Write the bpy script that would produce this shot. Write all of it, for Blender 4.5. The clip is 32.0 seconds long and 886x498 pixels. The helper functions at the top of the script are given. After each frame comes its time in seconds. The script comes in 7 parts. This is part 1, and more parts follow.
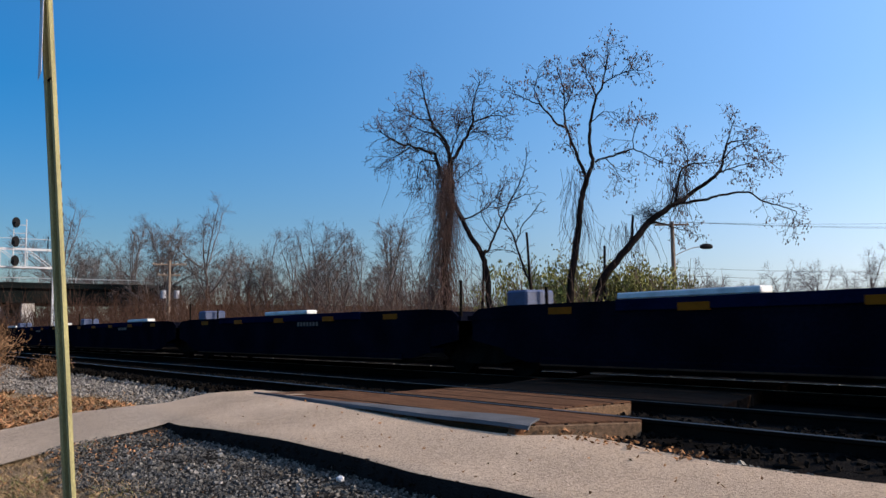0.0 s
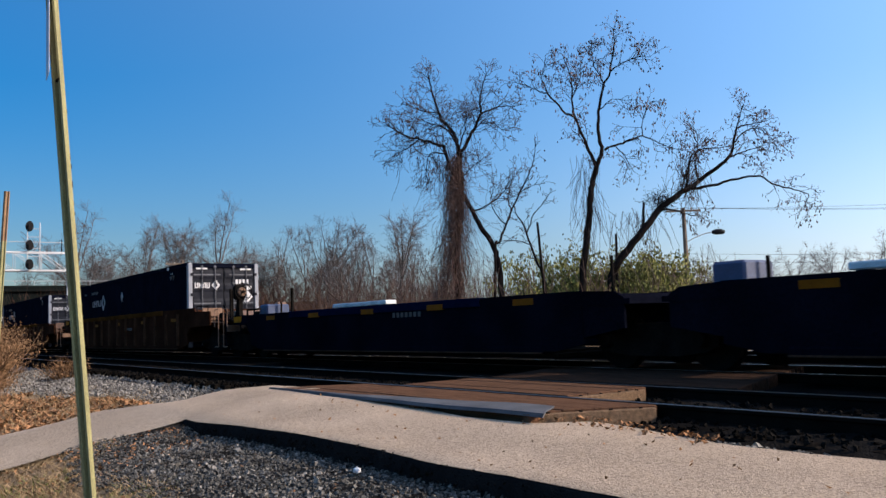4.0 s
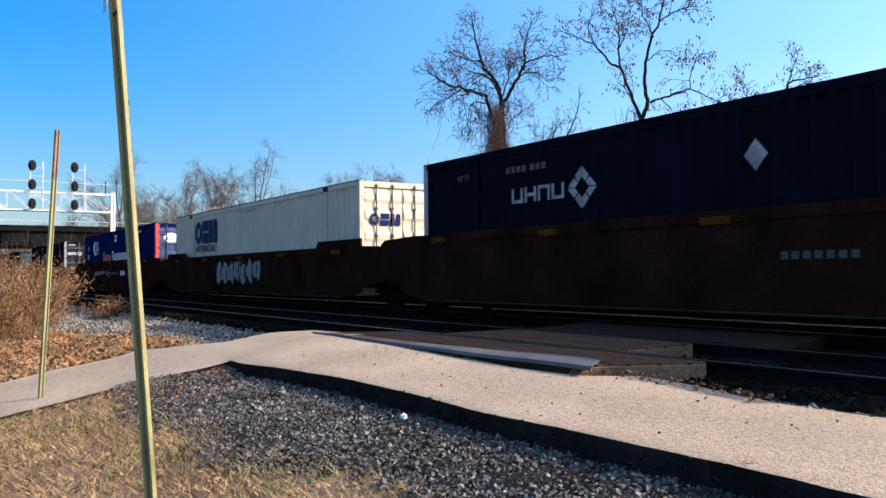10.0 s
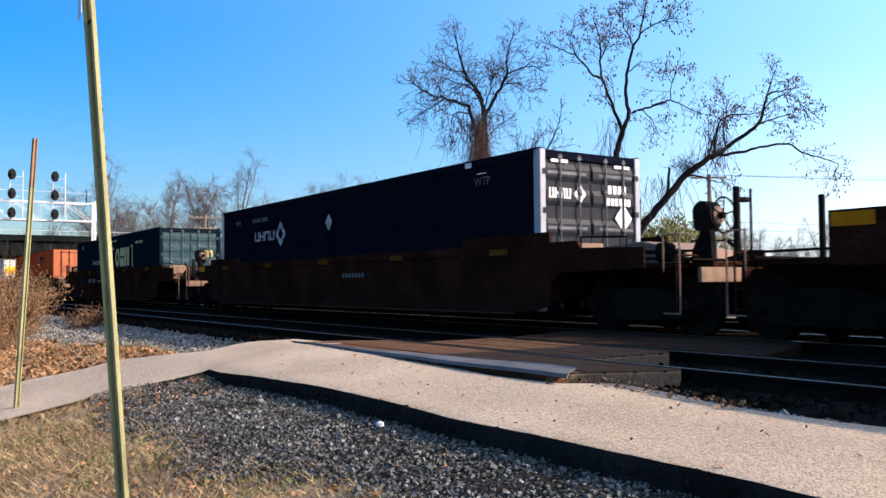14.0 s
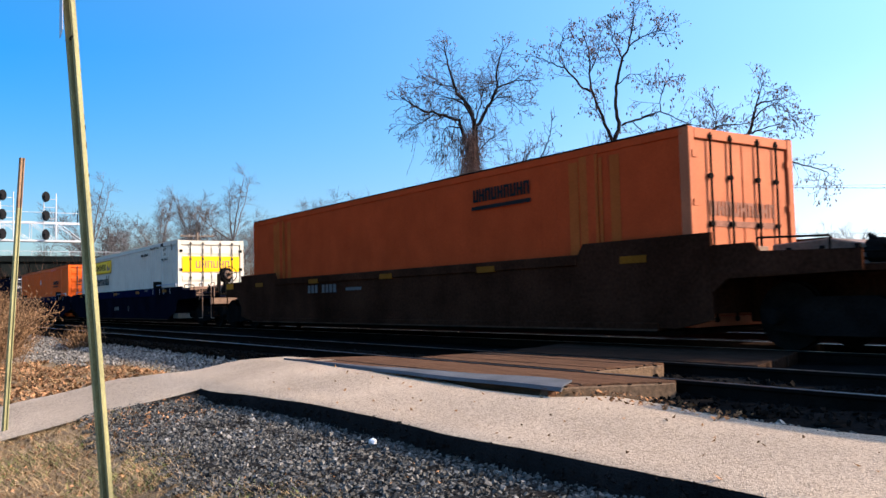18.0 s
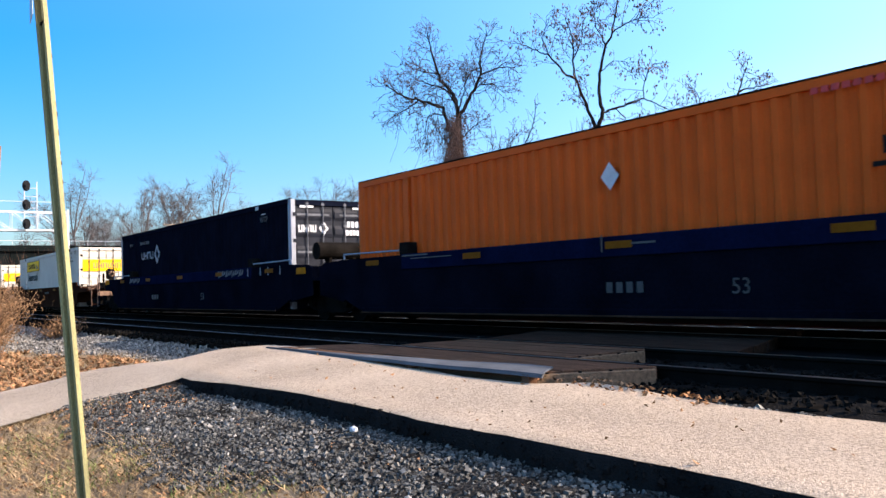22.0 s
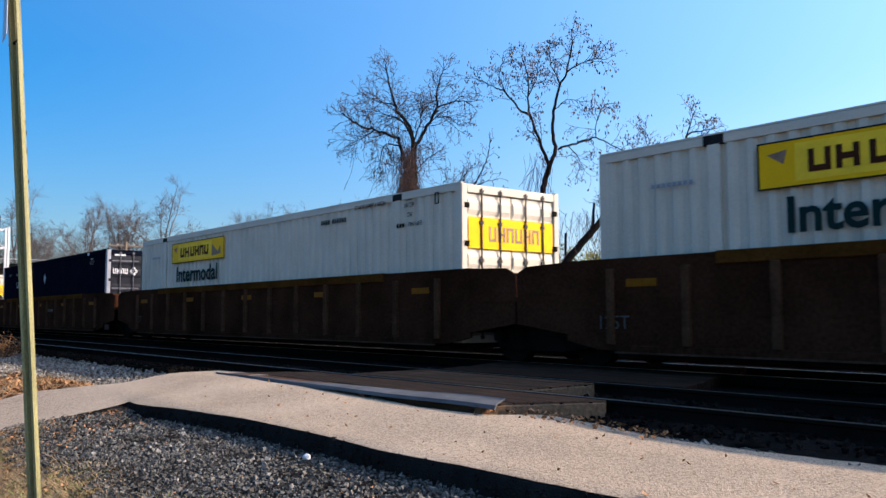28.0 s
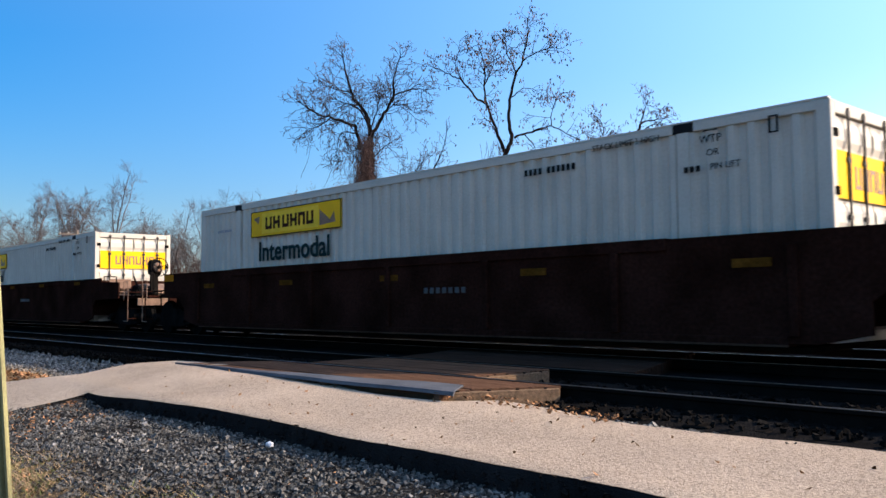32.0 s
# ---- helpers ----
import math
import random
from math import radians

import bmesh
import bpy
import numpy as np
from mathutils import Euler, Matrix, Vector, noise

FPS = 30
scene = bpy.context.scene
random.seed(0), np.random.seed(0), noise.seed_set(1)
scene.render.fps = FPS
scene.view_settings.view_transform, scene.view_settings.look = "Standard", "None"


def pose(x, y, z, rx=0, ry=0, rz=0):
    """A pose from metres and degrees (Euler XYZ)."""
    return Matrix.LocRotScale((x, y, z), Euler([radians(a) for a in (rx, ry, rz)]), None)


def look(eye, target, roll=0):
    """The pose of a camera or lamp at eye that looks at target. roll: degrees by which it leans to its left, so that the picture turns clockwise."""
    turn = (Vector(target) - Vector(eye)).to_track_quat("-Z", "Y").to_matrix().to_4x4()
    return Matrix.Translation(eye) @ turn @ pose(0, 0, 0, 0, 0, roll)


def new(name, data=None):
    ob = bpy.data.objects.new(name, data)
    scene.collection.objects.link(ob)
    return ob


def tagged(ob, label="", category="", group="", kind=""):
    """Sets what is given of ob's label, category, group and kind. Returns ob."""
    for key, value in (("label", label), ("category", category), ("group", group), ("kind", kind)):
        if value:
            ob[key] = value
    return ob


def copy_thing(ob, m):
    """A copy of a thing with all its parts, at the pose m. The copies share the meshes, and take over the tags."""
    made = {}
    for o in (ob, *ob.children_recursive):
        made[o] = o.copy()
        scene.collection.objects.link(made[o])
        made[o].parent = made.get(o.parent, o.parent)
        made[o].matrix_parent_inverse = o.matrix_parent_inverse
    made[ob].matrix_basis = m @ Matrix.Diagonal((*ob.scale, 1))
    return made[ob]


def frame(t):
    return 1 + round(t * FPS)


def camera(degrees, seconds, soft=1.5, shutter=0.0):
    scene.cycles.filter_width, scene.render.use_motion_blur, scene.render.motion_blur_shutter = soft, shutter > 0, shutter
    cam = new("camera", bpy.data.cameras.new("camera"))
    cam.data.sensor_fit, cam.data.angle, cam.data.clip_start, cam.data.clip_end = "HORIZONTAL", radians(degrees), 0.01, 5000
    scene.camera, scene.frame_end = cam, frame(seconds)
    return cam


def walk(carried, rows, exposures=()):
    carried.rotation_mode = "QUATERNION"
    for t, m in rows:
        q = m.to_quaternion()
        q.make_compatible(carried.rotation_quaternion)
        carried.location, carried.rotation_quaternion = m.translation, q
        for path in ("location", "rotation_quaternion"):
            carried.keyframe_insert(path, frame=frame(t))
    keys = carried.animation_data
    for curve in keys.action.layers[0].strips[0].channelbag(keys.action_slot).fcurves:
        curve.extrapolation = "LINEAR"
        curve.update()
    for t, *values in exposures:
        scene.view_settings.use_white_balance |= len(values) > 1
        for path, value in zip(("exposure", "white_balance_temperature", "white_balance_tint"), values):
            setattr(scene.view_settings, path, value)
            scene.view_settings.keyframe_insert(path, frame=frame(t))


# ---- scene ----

PATH = [
    (0, (0.407, 0.183, 0.866), (-1.193, 1.369, 1.055), -0.7),
    (0.5, (0.385, 0.185, 0.87), (-1.219, 1.365, 1.055), -0.7),
    (1, (0.409, 0.178, 0.865), (-1.212, 1.332, 1.062), -0.8),
    (1.5, (0.413, 0.189, 0.872), (-1.194, 1.363, 1.075), -0.7),
    (2, (0.451, 0.213, 0.863), (-1.167, 1.374, 1.058), -1.0),
    (2.5, (0.48, 0.227, 0.865), (-1.135, 1.392, 1.053), -1.0),
    (3, (0.491, 0.224, 0.86), (-1.116, 1.399, 1.052), -1.4),
    (3.5, (0.465, 0.204, 0.851), (-1.153, 1.368, 1.024), -2.2),
    (5.5, (0.318, 0.157, 0.825), (-1.304, 1.315, 0.987), -1.3),
    (6, (0.317, 0.155, 0.816), (-1.317, 1.3, 0.96), -1.0),
    (6.5, (0.306, 0.161, 0.821), (-1.326, 1.306, 0.975), -0.9),
    (7, (0.315, 0.158, 0.819), (-1.326, 1.289, 0.985), -0.9),
    (7.5, (0.283, 0.153, 0.818), (-1.464, 1.117, 0.958), -1.5),
    (8, (0.244, 0.157, 0.815), (-1.532, 1.066, 0.963), -1.5),
    (8.5, (0.248, 0.168, 0.823), (-1.475, 1.173, 0.976), -1.1),
    (9, (0.247, 0.165, 0.827), (-1.465, 1.19, 0.959), -0.7),
    (9.5, (0.253, 0.158, 0.825), (-1.437, 1.221, 0.95), -0.8),
    (10, (0.264, 0.145, 0.829), (-1.409, 1.24, 0.888), -0.5),
    (10.5, (0.274, 0.152, 0.814), (-1.39, 1.26, 0.863), -0.9),
    (11, (0.279, 0.157, 0.819), (-1.387, 1.26, 0.913), -0.7),
    (11.5, (0.266, 0.147, 0.822), (-1.417, 1.224, 0.914), -0.2),
    (12, (0.265, 0.135, 0.818), (-1.419, 1.21, 0.915), -0.1),
    (12.5, (0.266, 0.126, 0.812), (-1.422, 1.194, 0.913), -0.1),
    (13, (0.275, 0.119, 0.808), (-1.404, 1.201, 0.909), -0.5),
    (13.5, (0.27, 0.134, 0.812), (-1.387, 1.251, 0.894), -0.9),
    (14, (0.331, 0.17, 0.814), (-1.32, 1.297, 0.896), -0.5),
    (14.5, (0.32, 0.208, 0.816), (-1.295, 1.383, 0.916), -0.2),
    (16.5, (0.3, 0.225, 0.811), (-1.315, 1.398, 0.941), -1.6),
    (17, (0.282, 0.236, 0.807), (-1.342, 1.398, 0.926), -1.7),
    (17.5, (0.3, 0.228, 0.804), (-1.33, 1.383, 0.91), -1.8),
    (18, (0.292, 0.22, 0.811), (-1.347, 1.359, 0.927), -1.4),
    (18.5, (0.286, 0.225, 0.816), (-1.337, 1.384, 0.959), -1.3),
    (19, (0.31, 0.232, 0.804), (-1.305, 1.404, 0.935), -1.9),
    (19.5, (0.286, 0.247, 0.808), (-1.326, 1.421, 0.948), -2.3),
    (20, (0.293, 0.244, 0.819), (-1.329, 1.408, 0.93), -1.4),
    (20.5, (0.283, 0.242, 0.819), (-1.337, 1.413, 0.914), -2.0),
    (21, (0.292, 0.247, 0.804), (-1.331, 1.415, 0.867), -1.8),
    (21.5, (0.299, 0.251, 0.801), (-1.332, 1.406, 0.876), -1.5),
    (22, (0.298, 0.261, 0.808), (-1.323, 1.43, 0.894), -1.7),
    (22.5, (0.307, 0.264, 0.801), (-1.31, 1.437, 0.881), -1.6),
    (23, (0.31, 0.263, 0.801), (-1.301, 1.446, 0.87), -1.4),
    (23.5, (0.309, 0.259, 0.801), (-1.293, 1.454, 0.879), -1.1),
    (24, (0.303, 0.263, 0.804), (-1.264, 1.503, 0.889), -0.6),
    (24.5, (0.345, 0.25, 0.807), (-1.192, 1.528, 0.875), 0.0),
    (25, (0.328, 0.241, 0.798), (-1.214, 1.51, 0.909), -0.4),
    (25.5, (0.311, 0.242, 0.809), (-1.251, 1.484, 0.938), -0.5),
    (27.5, (0.331, 0.171, 0.804), (-1.21, 1.438, 0.948), -0.7),
    (28, (0.34, 0.137, 0.807), (-1.205, 1.398, 0.963), -0.1),
    (28.5, (0.323, 0.124, 0.806), (-1.243, 1.358, 0.971), 0.4),
    (29, (0.31, 0.141, 0.802), (-1.259, 1.372, 0.953), -0.1),
    (29.5, (0.328, 0.159, 0.8), (-1.248, 1.384, 0.923), 0.0),
    (30, (0.357, 0.197, 0.799), (-1.23, 1.41, 0.908), -0.3),
    (30.5, (0.421, 0.216, 0.809), (-1.169, 1.424, 0.931), 1.1),
    (31, (0.454, 0.223, 0.784), (-1.081, 1.499, 0.907), -0.3),
    (31.5, (0.483, 0.149, 0.802), (-1.023, 1.458, 0.938), -0.8),
    (32, (0.478, -0.001, 0.83), (-1.002, 1.338, 0.955), -0.5),
]
cam = camera(55.3, 32.0, shutter=0.08)
EXPOSURE = [(t, stops, 6650, 17) for t, stops in ((0.0, 0.13), (3.5, 0.16), (5.5, 0.57), (8.0, 0.78), (9.0, 0.74), (11.0, 0.93), (12.0, 0.93), (14.0, 0.86), (17.0, 0.95), (18.0, 0.88), (19.0, 0.8), (20.0, 0.55), (21.0, 0.85), (22.0, 1.14),
                                                  (23.0, 1.2), (24.0, 1.15), (25.0, 0.74), (28.0, 0.64), (29.5, 0.78), (31.0, 1.13), (32.0, 0.68))]
walk(cam, [(t, look(e, g, r)) for t, e, g, r in PATH], EXPOSURE)

# ---- world and sun ----
SUN_AZ = (0.68, 0.73)          # horizontal way towards the sun
SUN_EL = radians(28)
world = bpy.data.worlds.new("sky_world")
scene.world = world
world.use_nodes = True
wn, wl = world.node_tree.nodes, world.node_tree.links
bg = wn["Background"]
bg.inputs["Strength"].default_value = 0.15
deep, blend = wn.new("ShaderNodeHueSaturation"), wn.new("ShaderNodeMix")
deep.inputs["Saturation"].default_value = 1.55
blend.data_type = "RGBA"
blend.inputs["Factor"].default_value = 0.5
# clear air, and the haze that whitens the sky round the sun
for slot, dust in ((6, 1.0), (7, 8.0)):
    sky = wn.new("ShaderNodeTexSky")
    sky.sky_type, sky.sun_disc = "NISHITA", False
    sky.sun_elevation = SUN_EL
    sky.sun_rotation = math.atan2(SUN_AZ[0], SUN_AZ[1])
    sky.air_density, sky.dust_density, sky.ozone_density = 1.0, dust, 4.0
    wl.new(sky.outputs[0], blend.inputs[slot])
wl.new(blend.outputs[2], deep.inputs["Color"])
# the bright glow of thin haze that widens from the sun
co, dot, mr = wn.new("ShaderNodeTexCoord"), wn.new("ShaderNodeVectorMath"), wn.new("ShaderNodeMapRange")
dot.operation = "DOT_PRODUCT"
dot.inputs[1].default_value = (SUN_AZ[0] * math.cos(SUN_EL), SUN_AZ[1] * math.cos(SUN_EL), math.sin(SUN_EL))
mr.interpolation_type = "SMOOTHSTEP"
mr.inputs["From Min"].default_value, mr.inputs["From Max"].default_value = -0.66, 1.1
glow = wn.new("ShaderNodeMix")
glow.data_type, glow.blend_type = "RGBA", "ADD"
glow.inputs[7].default_value = (1.68, 2.72, 4.0, 1)
wl.new(co.outputs["Generated"], dot.inputs[0])
wl.new(dot.outputs["Value"], mr.inputs["Value"])
wl.new(mr.outputs["Result"], glow.inputs["Factor"])
wl.new(deep.outputs[0], glow.inputs[6])
# whiter haze low over the horizon on the sun's side
sep, low, side, both, haze = wn.new("ShaderNodeSeparateXYZ"), wn.new("ShaderNodeMapRange"), wn.new("ShaderNodeMapRange"), wn.new("ShaderNodeMath"), wn.new("ShaderNodeMix")
low.interpolation_type = side.interpolation_type = "SMOOTHSTEP"
low.inputs["From Min"].default_value, low.inputs["From Max"].default_value = 0.27, -0.02
side.inputs["From Min"].default_value, side.inputs["From Max"].default_value = -0.12, 0.75
both.operation = "MULTIPLY"
haze.data_type, haze.blend_type = "RGBA", "ADD"
haze.inputs[7].default_value = (2.9, 2.5, 2.2, 1)
wl.new(co.outputs["Generated"], sep.inputs[0])
wl.new(sep.outputs["Z"], low.inputs["Value"])
wl.new(dot.outputs["Value"], side.inputs["Value"])
wl.new(low.outputs["Result"], both.inputs[0]), wl.new(side.outputs["Result"], both.inputs[1])
wl.new(both.outputs[0], haze.inputs["Factor"])
wl.new(glow.outputs[2], haze.inputs[6])
wl.new(haze.outputs[2], bg.inputs["Color"])
sun = new("sun", bpy.data.lights.new("sun", "SUN"))
sun.data.energy, sun.data.angle, sun.data.color = 5.0, radians(0.6), (1.0, 0.875, 0.70)
sun.matrix_world = look((0, 0, 50), (-SUN_AZ[0] * 50, -SUN_AZ[1] * 50, 50 - 50 * math.tan(SUN_EL)))

# ---- materials ----
def material(name, base, rough=0.7, metal=0.0, vary=0.25, scale=3.0, fine=40.0, bump=0.15, tint=None, stretch=None, island=0.0, spec=0.5, speck=0.0):
    """A surface with broad stains, fine grain and slight relief, in object space."""
    m = bpy.data.materials.new(name)
    m.use_nodes = True
    n, l = m.node_tree.nodes, m.node_tree.links
    p = n["Principled BSDF"]
    p.inputs["Roughness"].default_value, p.inputs["Metallic"].default_value = rough, metal
    p.inputs["Specular IOR Level"].default_value = spec
    co = n.new("ShaderNodeTexCoord")
    src = co.outputs["Object"]
    if stretch:
        mp = n.new("ShaderNodeMapping")
        mp.inputs["Scale"].default_value = stretch
        l.new(src, mp.inputs["Vector"])
        src = mp.outputs["Vector"]
    big, small = n.new("ShaderNodeTexNoise"), n.new("ShaderNodeTexNoise")
    big.inputs["Scale"].default_value, big.inputs["Detail"].default_value = scale, 5
    small.inputs["Scale"].default_value, small.inputs["Detail"].default_value = fine, 3
    l.new(src, big.inputs["Vector"]), l.new(src, small.inputs["Vector"])
    dark = tuple(c * (1 - vary) for c in base)
    light = tint or tuple(min(1, c * (1 + vary)) for c in base)
    ramp = n.new("ShaderNodeValToRGB")
    ramp.color_ramp.elements[0].position, ramp.color_ramp.elements[1].position = 0.3, 0.7
    ramp.color_ramp.elements[0].color, ramp.color_ramp.elements[1].color = (*dark, 1), (*light, 1)
    l.new(big.outputs["Fac"], ramp.inputs["Fac"])
    mix = n.new("ShaderNodeMix")
    mix.data_type, mix.blend_type = "RGBA", "OVERLAY"
    mix.inputs["Factor"].default_value = min(1.0, vary * 1.6)
    l.new(ramp.outputs["Color"], mix.inputs[6]), l.new(small.outputs["Fac"], mix.inputs[7])
    out = mix.outputs[2]
    if island:
        geo, hsv, mr = n.new("ShaderNodeNewGeometry"), n.new("ShaderNodeHueSaturation"), n.new("ShaderNodeMapRange")
        mr.inputs["To Min"].default_value, mr.inputs["To Max"].default_value = 1 - island, 1 + island
        l.new(geo.outputs["Random Per Island"], mr.inputs["Value"])
        l.new(mr.outputs["Result"], hsv.inputs["Value"]), l.new(out, hsv.inputs["Color"])
        out = hsv.outputs["Color"]
    if speck:                       # single pebbles of lighter and darker stone
        vor, hs, mr2 = n.new("ShaderNodeTexVoronoi"), n.new("ShaderNodeHueSaturation"), n.new("ShaderNodeMapRange")
        vor.inputs["Scale"].default_value = fine
        mr2.inputs["To Min"].default_value, mr2.inputs["To Max"].default_value = 1 - speck, 1 + speck
        sep = n.new("ShaderNodeSeparateColor")
        l.new(src, vor.inputs["Vector"]), l.new(vor.outputs["Color"], sep.inputs["Color"])
        l.new(sep.outputs["Red"], mr2.inputs["Value"]), l.new(mr2.outputs["Result"], hs.inputs["Value"]), l.new(out, hs.inputs["Color"])
        out = hs.outputs["Color"]
    l.new(out, p.inputs["Base Color"])
    if bump:
        b = n.new("ShaderNodeBump")
        b.inputs["Strength"].default_value, b.inputs["Distance"].default_value = bump, 0.02
        l.new(small.outputs["Fac"], b.inputs["Height"]), l.new(b.outputs["Normal"], p.inputs["Normal"])
    return m


M = {}
M["earth"] = material("dry_earth", (0.17, 0.12, 0.075), 0.95, 0, 0.35, 0.6, 25, 0.4, spec=0.0)
M["path"] = material("pale_asphalt", (0.345, 0.262, 0.186), 0.95, 0, 0.14, 0.9, 85, 0.5, speck=0.36, spec=0.0)
# dark asphalt, blackened further with the shade on the edge's face
M["path_edge"] = material("shaded_asphalt_edge", (0.012, 0.0115, 0.011), 0.95, 0, 0.3, 2, 60, 0.6, spec=0.0)
M["gravel_bed"] = material("grey_gravel_bed", (0.02, 0.018, 0.016), 0.95, 0, 0.4, 3, 45, 1.0, speck=0.6, spec=0.0)
M["stone"] = material("gravel_stone", (0.082, 0.078, 0.070), 0.95, 0, 0.3, 2, 20, 0.3, island=0.65, spec=0.0)
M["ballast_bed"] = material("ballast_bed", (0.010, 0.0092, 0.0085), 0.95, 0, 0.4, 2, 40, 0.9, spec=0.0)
M["ballast_stone"] = material("ballast_stone", (0.15, 0.138, 0.122), 0.9, 0, 0.3, 2, 20, 0.3, island=0.6, spec=0.0)
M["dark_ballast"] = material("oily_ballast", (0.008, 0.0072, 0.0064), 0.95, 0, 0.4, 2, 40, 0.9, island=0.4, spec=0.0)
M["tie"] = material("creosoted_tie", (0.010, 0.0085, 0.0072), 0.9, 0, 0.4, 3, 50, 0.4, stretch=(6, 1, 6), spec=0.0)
M["plank"] = material("weathered_plank", (0.10, 0.053, 0.032), 0.9, 0, 0.35, 2.5, 30, 0.5, stretch=(0.6, 8, 8), spec=0.0)
M["mat_strip"] = material("grey_rubber_strip", (0.085, 0.088, 0.094), 0.85, 0, 0.2, 2, 60, 0.2, spec=0.0)
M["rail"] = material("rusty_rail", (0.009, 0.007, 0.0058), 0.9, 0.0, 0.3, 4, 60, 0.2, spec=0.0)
M["railhead"] = material("polished_railhead", (0.085, 0.08, 0.075), 0.4, 1.0, 0.1, 3, 60, 0.05)
M["grass"] = material("dry_grass_blade", (0.27, 0.185, 0.10), 0.9, 0, 0.3, 1.2, 20, 0.1, island=0.45, spec=0.0)
M["green_grass"] = material("green_grass_blade", (0.13, 0.15, 0.045), 0.9, 0, 0.25, 1.2, 20, 0.1, island=0.4, spec=0.0)
M["leaf"] = material("fallen_leaf", (0.25, 0.125, 0.06), 0.85, 0, 0.3, 4, 30, 0.1, island=0.7, spec=0.0)
M["bark"] = material("dark_bark", (0.017, 0.0135, 0.012), 0.95, 0, 0.35, 3, 25, 0.6, stretch=(6, 6, 1), spec=0.0)
M["pale_bark"] = material("pale_bark", (0.105, 0.093, 0.09), 0.95, 0, 0.3, 1, 12, 0.3, spec=0.0)
M["twig"] = material("brown_twig", (0.075, 0.047, 0.036), 0.9, 0, 0.3, 2, 20, 0.0, island=0.3)
M["vine"] = material("dead_vine", (0.10, 0.056, 0.042), 0.9, 0, 0.3, 2, 20, 0.0, island=0.35)
M["pod"] = material("dry_seed_pod", (0.075, 0.045, 0.038), 0.9, 0, 0.3, 2, 20, 0.0, island=0.4)
M["shrub"] = material("yellow_green_leaf", (0.15, 0.15, 0.028), 0.8, 0, 0.3, 2, 20, 0.0, island=0.5)
M["brush"] = material("brown_brush", (0.155, 0.09, 0.048), 0.95, 0, 0.3, 1, 10, 0.0, island=0.6, spec=0.0)
M["brush_far"] = material("far_brown_brush", (0.062, 0.036, 0.026), 0.95, 0, 0.3, 0.3, 5, 0.0, island=0.4, spec=0.0)
M["post_paint"] = material("faded_yellow_green_post", (0.205, 0.188, 0.078), 0.7, 0, 0.4, 2, 60, 0.2, stretch=(4, 4, 1))
M["post_rust"] = material("rusted_post_top", (0.22, 0.13, 0.07), 0.85, 0.2, 0.3, 6, 60, 0.2)
M["sign_back"] = material("bare_aluminium", (0.42, 0.42, 0.45), 0.5, 0.5, 0.1, 3, 60, 0.05)
M["galv"] = material("galvanised_steel", (0.46, 0.47, 0.48), 0.5, 0.3, 0.1, 2, 40, 0.05)
M["black"] = material("black_paint", (0.012, 0.012, 0.013), 0.6, 0, 0.3, 4, 40, 0.05, spec=0.05)
M["bridge"] = material("dark_green_girder", (0.007, 0.009, 0.009), 0.95, 0, 0.3, 0.5, 8, 0.1, spec=0.0)
M["concrete"] = material("weathered_concrete", (0.36, 0.34, 0.31), 0.9, 0, 0.25, 0.5, 12, 0.2)
M["white_car"] = material("white_car_paint", (0.78, 0.78, 0.79), 0.25, 0, 0.03, 2, 50, 0.0)
M["wood_pole"] = material("grey_brown_pole", (0.16, 0.12, 0.09), 0.9, 0, 0.3, 2, 30, 0.3, stretch=(8, 8, 1))
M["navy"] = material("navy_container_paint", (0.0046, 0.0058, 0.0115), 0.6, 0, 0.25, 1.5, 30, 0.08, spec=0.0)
M["slate"] = material("grey_container_frame", (0.21, 0.22, 0.25), 0.5, 0, 0.15, 3, 40, 0.08)
M["white_box"] = material("white_container_paint", (0.475, 0.43, 0.355), 0.5, 0, 0.09, 1.2, 30, 0.05, spec=0.2)
M["cream_box"] = material("cream_container_paint", (0.43, 0.385, 0.305), 0.5, 0, 0.1, 1.2, 30, 0.05, spec=0.2)
M["orange_box"] = material("orange_container_paint", (0.42, 0.055, 0.0155), 0.6, 0, 0.12, 1.5, 30, 0.08, spec=0.0)
M["amber_box"] = material("light_orange_container_paint", (0.58, 0.088, 0.008), 0.6, 0, 0.1, 1.5, 30, 0.08, spec=0.12)
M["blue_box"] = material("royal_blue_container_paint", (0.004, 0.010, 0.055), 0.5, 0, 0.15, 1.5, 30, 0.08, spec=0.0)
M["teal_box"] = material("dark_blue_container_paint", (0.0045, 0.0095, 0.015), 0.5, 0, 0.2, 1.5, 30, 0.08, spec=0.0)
M["yellow"] = material("yellow_sign_paint", (0.78, 0.41, 0.004), 0.6, 0, 0.08, 2, 40, 0.05, spec=0.1)
M["faded_yellow"] = material("faded_yellow_lettering", (0.31, 0.25, 0.085), 0.6, 0, 0.2, 4, 40, 0.0)
M["worn_mark"] = material("worn_grey_lettering", (0.038, 0.037, 0.037), 0.6, 0, 0.3, 4, 40, 0.0)
M["crown_twig"] = material("reddish_brown_twig", (0.048, 0.03, 0.026), 0.9, 0, 0.3, 2, 20, 0.0, island=0.3)
# car paint lightened to tan for end parts that catch the sun
M["lit_plate"] = material("sunlit_tan_end_plate", (0.16, 0.09, 0.055), 0.8, 0, 0.3, 4, 30, 0.1)
M["corner_yellow"] = material("golden_corner_paint", (0.40, 0.135, 0.004), 0.7, 0, 0.2, 4, 30, 0.0, spec=0.05)
M["dim_mark"] = material("dirty_grey_lettering", (0.06, 0.052, 0.048), 0.7, 0, 0.35, 5, 30, 0.0)
